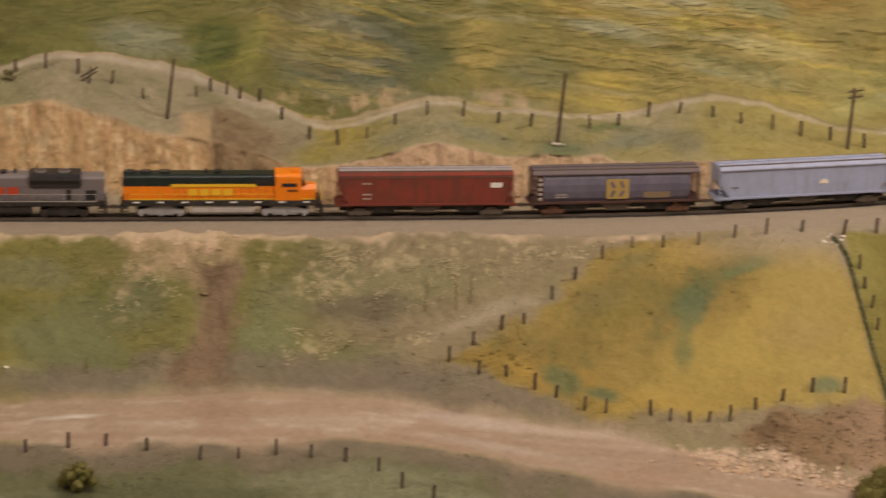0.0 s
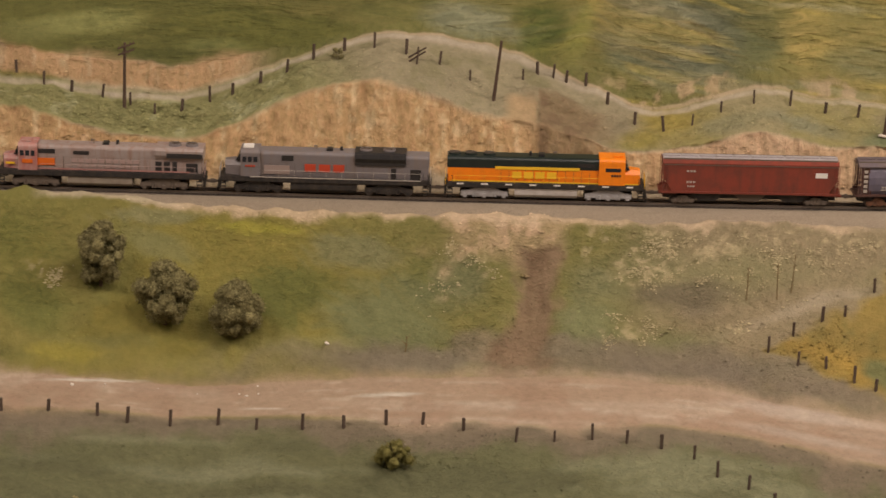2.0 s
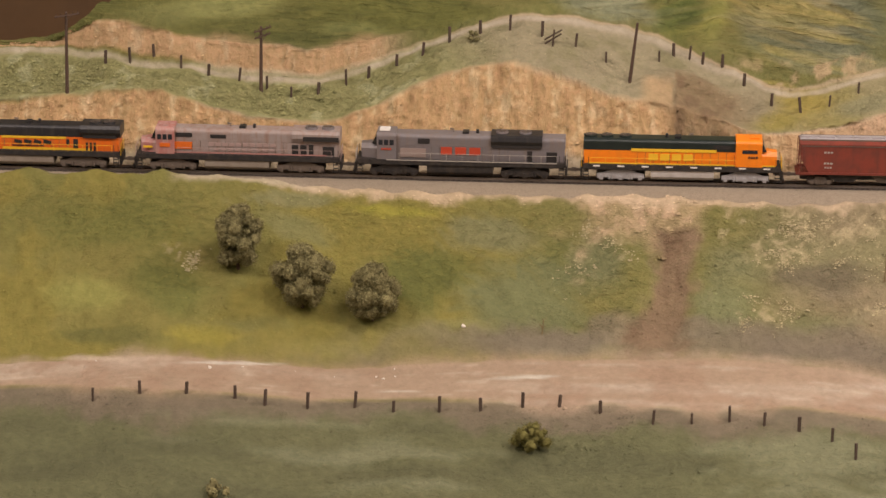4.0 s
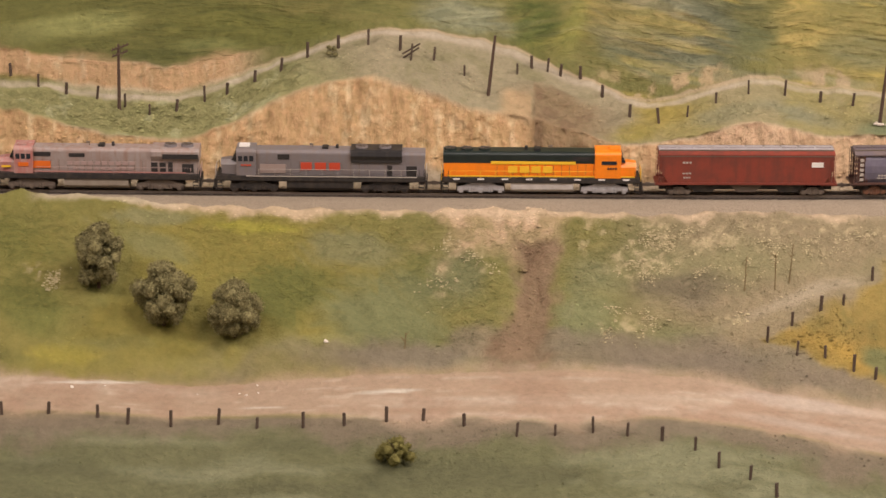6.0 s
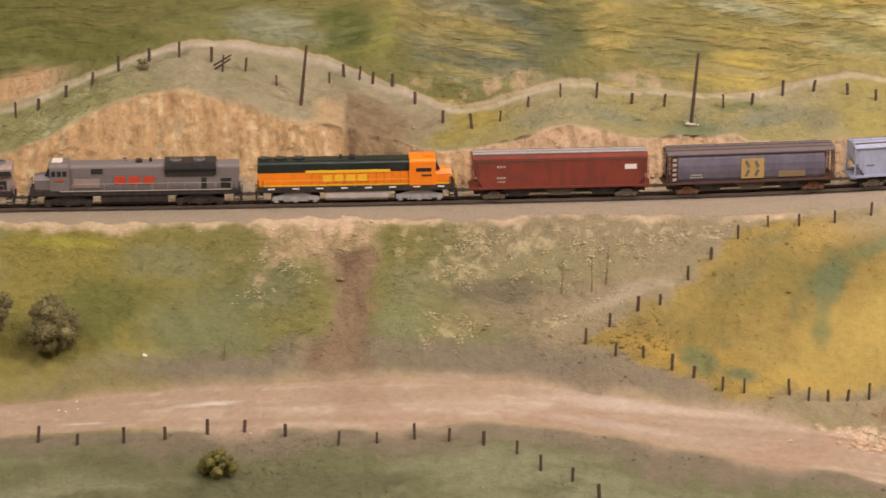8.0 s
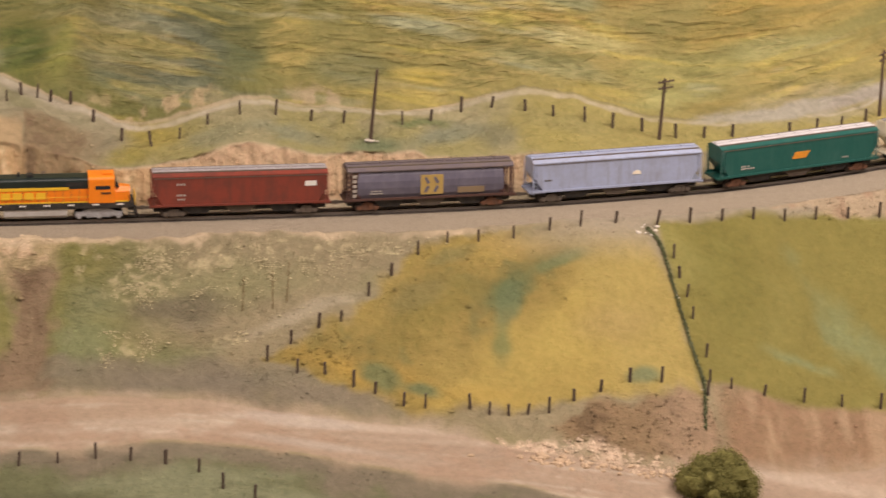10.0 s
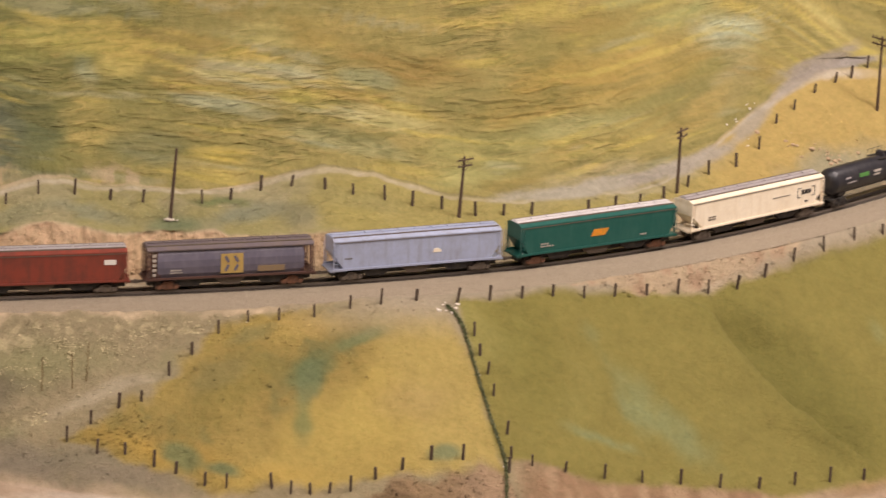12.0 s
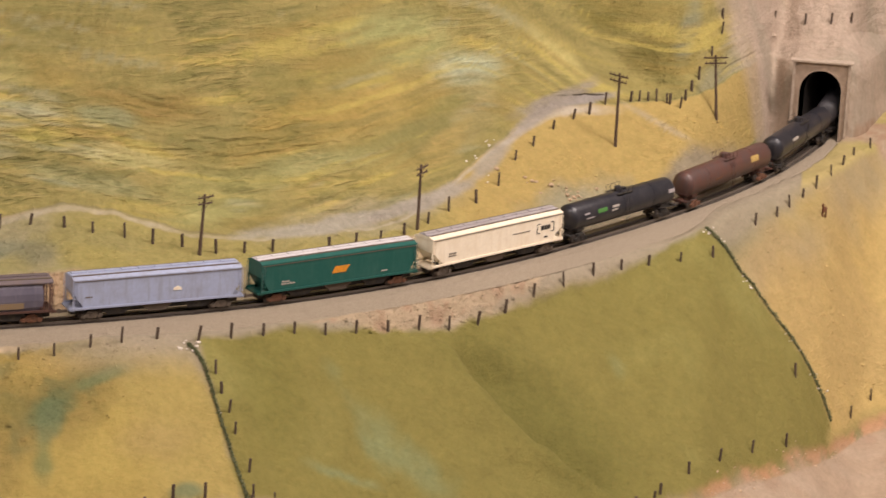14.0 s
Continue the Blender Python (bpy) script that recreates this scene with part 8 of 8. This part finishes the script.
def tunnel_portal():
    ob = new("tunnel_portal")
    tagged(ob, "tan concrete tunnel portal with an arched opening in the hillside", "tunnel portal", kind="structure")
    half, tall, thick = 0.0460, 0.122, 0.016
    inner = arch(0.0335, 0.074)
    outer = []
    for a, z in inner:
        if z <= 0.074:
            outer.append((math.copysign(half, a), z))
        else:
            k = min(half / max(abs(a), 1e-6), (tall - 0.074) / (z - 0.074))
            outer.append((a * k, 0.074 + (z - 0.074) * k))
    bm = bmesh.new()
    rings = [[bm.verts.new((a, y, z)) for a, z in pts] for pts, y in ((inner, 0), (outer, 0), (outer, thick), (inner, thick))]
    for r1, r2 in zip(rings, rings[1:] + rings[:1]):
        for k in range(len(r1) - 1):
            bm.faces.new((r1[k], r1[k + 1], r2[k + 1], r2[k]))
    # the two upper corners of the slab
    for s in (-1, 1):
        box(bm, s * (half - 0.004), thick / 2, tall - 0.004, 0.008, thick, 0.008)
    bmesh.ops.recalc_face_normals(bm, faces=bm.faces)
    part("face", bm, M_CONCRETE, ob)
    bm = box(bmesh.new(), 0, thick / 2 - 0.003, tall + 0.001, 2 * half + 0.008, thick + 0.005, 0.0034, 0.0006)
    part("cornice", bm, M_CONCRETE2, ob, "pale concrete cornice")
    for s in (-1, 1):
        part("pilaster", box(bmesh.new(), s * (half - 0.002), -0.001, 0.058, 0.0045, 0.005, 0.126, 0.0006), M_CONCRETE2, ob)
    rim_in, rim_out = arch(0.0335, 0.074), arch(0.0368, 0.074)
    bm = bmesh.new()
    rows = [[bm.verts.new((a, y, z)) for a, z in pts] for pts, y in ((rim_in, -0.0025), (rim_out, -0.0025), (rim_out, 0.001), (rim_in, 0.001))]
    for r1, r2 in zip(rows, rows[1:] + rows[:1]):
        for k in range(len(r1) - 1):
            bm.faces.new((r1[k], r1[k + 1], r2[k + 1], r2[k]))
    bmesh.ops.recalc_face_normals(bm, faces=bm.faces)
    part("arch_ring", bm, M_CONCRETE, ob)
    ob.matrix_basis = pose(PORTAL_X, PORTAL_Y, 0, 0, 0, PORTAL_TURN)
    # the bore follows the track
    bm = bmesh.new()
    rings = []
    shape = arch(0.0342, 0.074)
    for k in range(20):
        x, y, h = on_track(PORTAL_S + 0.012 + 0.045 * k)
        rings.append([bm.verts.new((x + math.sin(h) * a, y - math.cos(h) * a, z)) for a, z in shape])
    for r1, r2 in zip(rings, rings[1:]):
        for k in range(len(r1) - 1):
            bm.faces.new((r1[k], r1[k + 1], r2[k + 1], r2[k]))
    bm.faces.new(rings[-1])
    bore = part("tunnel_lining", bm, M_LINING)
    tagged(bore, "plain black lining of the railway tunnel", "tunnel lining", kind="structure")


tunnel_portal()


# ---------------------------------------------------------------- the room round the layout
M_WALL = painted("dark_brown_wall", (0.30, 0.18, 0.09), 0.9, grain=0.1, scale=4)
M_ROOM = painted("pale_room_paint", (0.40, 0.36, 0.31), 0.9, grain=0.05, scale=4)
M_FLOOR = painted("brown_floor_covering", (0.22, 0.17, 0.13), 0.8, grain=0.15, scale=12)
M_SKIRT = painted("dark_layout_skirt", (0.08, 0.055, 0.04), 0.7, grain=0.1, scale=10)


def slab(name, cx, cy, cz, sx, sy, sz, material, label):
    return tagged(part(name, box(bmesh.new(), cx, cy, cz, sx, sy, sz), material), label, name.split("_")[0], kind="structure")


slab("floor", 0.75, 2.3, -0.95, 9.7, 10.4, 0.10, M_FLOOR, "plain brown floor of the exhibition room")
slab("ceiling", 0.75, 2.3, 2.55, 9.7, 10.4, 0.10, M_ROOM, "plain pale ceiling over the layout")
slab("wall_north", 0.75, 7.45, 0.80, 9.5, 0.10, 3.4, M_WALL, "plain dark brown wall behind the layout")
slab("wall_south", 0.75, -2.85, 0.80, 9.5, 0.10, 3.4, M_ROOM, "plain pale wall behind the aisle")
slab("wall_west", -4.05, 2.3, 0.80, 0.10, 10.2, 3.4, M_ROOM, "plain pale end wall of the room")
slab("wall_east", 5.55, 2.3, 0.80, 0.10, 10.2, 3.4, M_ROOM, "plain pale end wall of the room")


def layout_skirt():
    edge = np.vstack([np.stack([g[0, :] for g in (GX, GY, GZ)], -1)[::8], np.stack([g[:, -1] for g in (GX, GY, GZ)], -1)[::8],
                      np.stack([g[-1, ::-1] for g in (GX, GY, GZ)], -1)[::8], np.stack([g[::-1, 0] for g in (GX, GY, GZ)], -1)[::8]])
    bm = bmesh.new()
    up = [bm.verts.new(p - np.array((0, 0, 0.002))) for p in edge]
    down = [bm.verts.new((p[0], p[1], -0.90)) for p in edge]
    for k in range(len(up)):
        j = (k + 1) % len(up)
        bm.faces.new((up[k], down[k], down[j], up[j]))
    ob = part("layout_skirt", bm, M_SKIRT)
    return tagged(ob, "dark board skirt closing the layout's edges", "skirt", kind="structure")


layout_skirt()
M_TUBE = bpy.data.materials.new("lamp_diffuser")
M_TUBE.use_nodes = True
M_TUBE.node_tree.nodes["Principled BSDF"].inputs["Emission Color"].default_value = (1.0, 0.9, 0.78, 1)
M_TUBE.node_tree.nodes["Principled BSDF"].inputs["Emission Strength"].default_value = 1.5
for lx, ly in LAMPS:
    lamp = new("ceiling_lamp")
    part("housing", box(bmesh.new(), 0, 0, 0.045, 1.26, 0.62, 0.09, 0.01), M_ROOM, lamp)
    part("diffuser", box(bmesh.new(), 0, 0, -0.003, 1.20, 0.56, 0.008, 0.002), M_TUBE, lamp)
    lamp.matrix_basis = pose(lx, ly, 2.405)
    tagged(lamp, "flat white ceiling lamp with a glowing diffuser", "ceiling lamp", group="ceiling lamps")
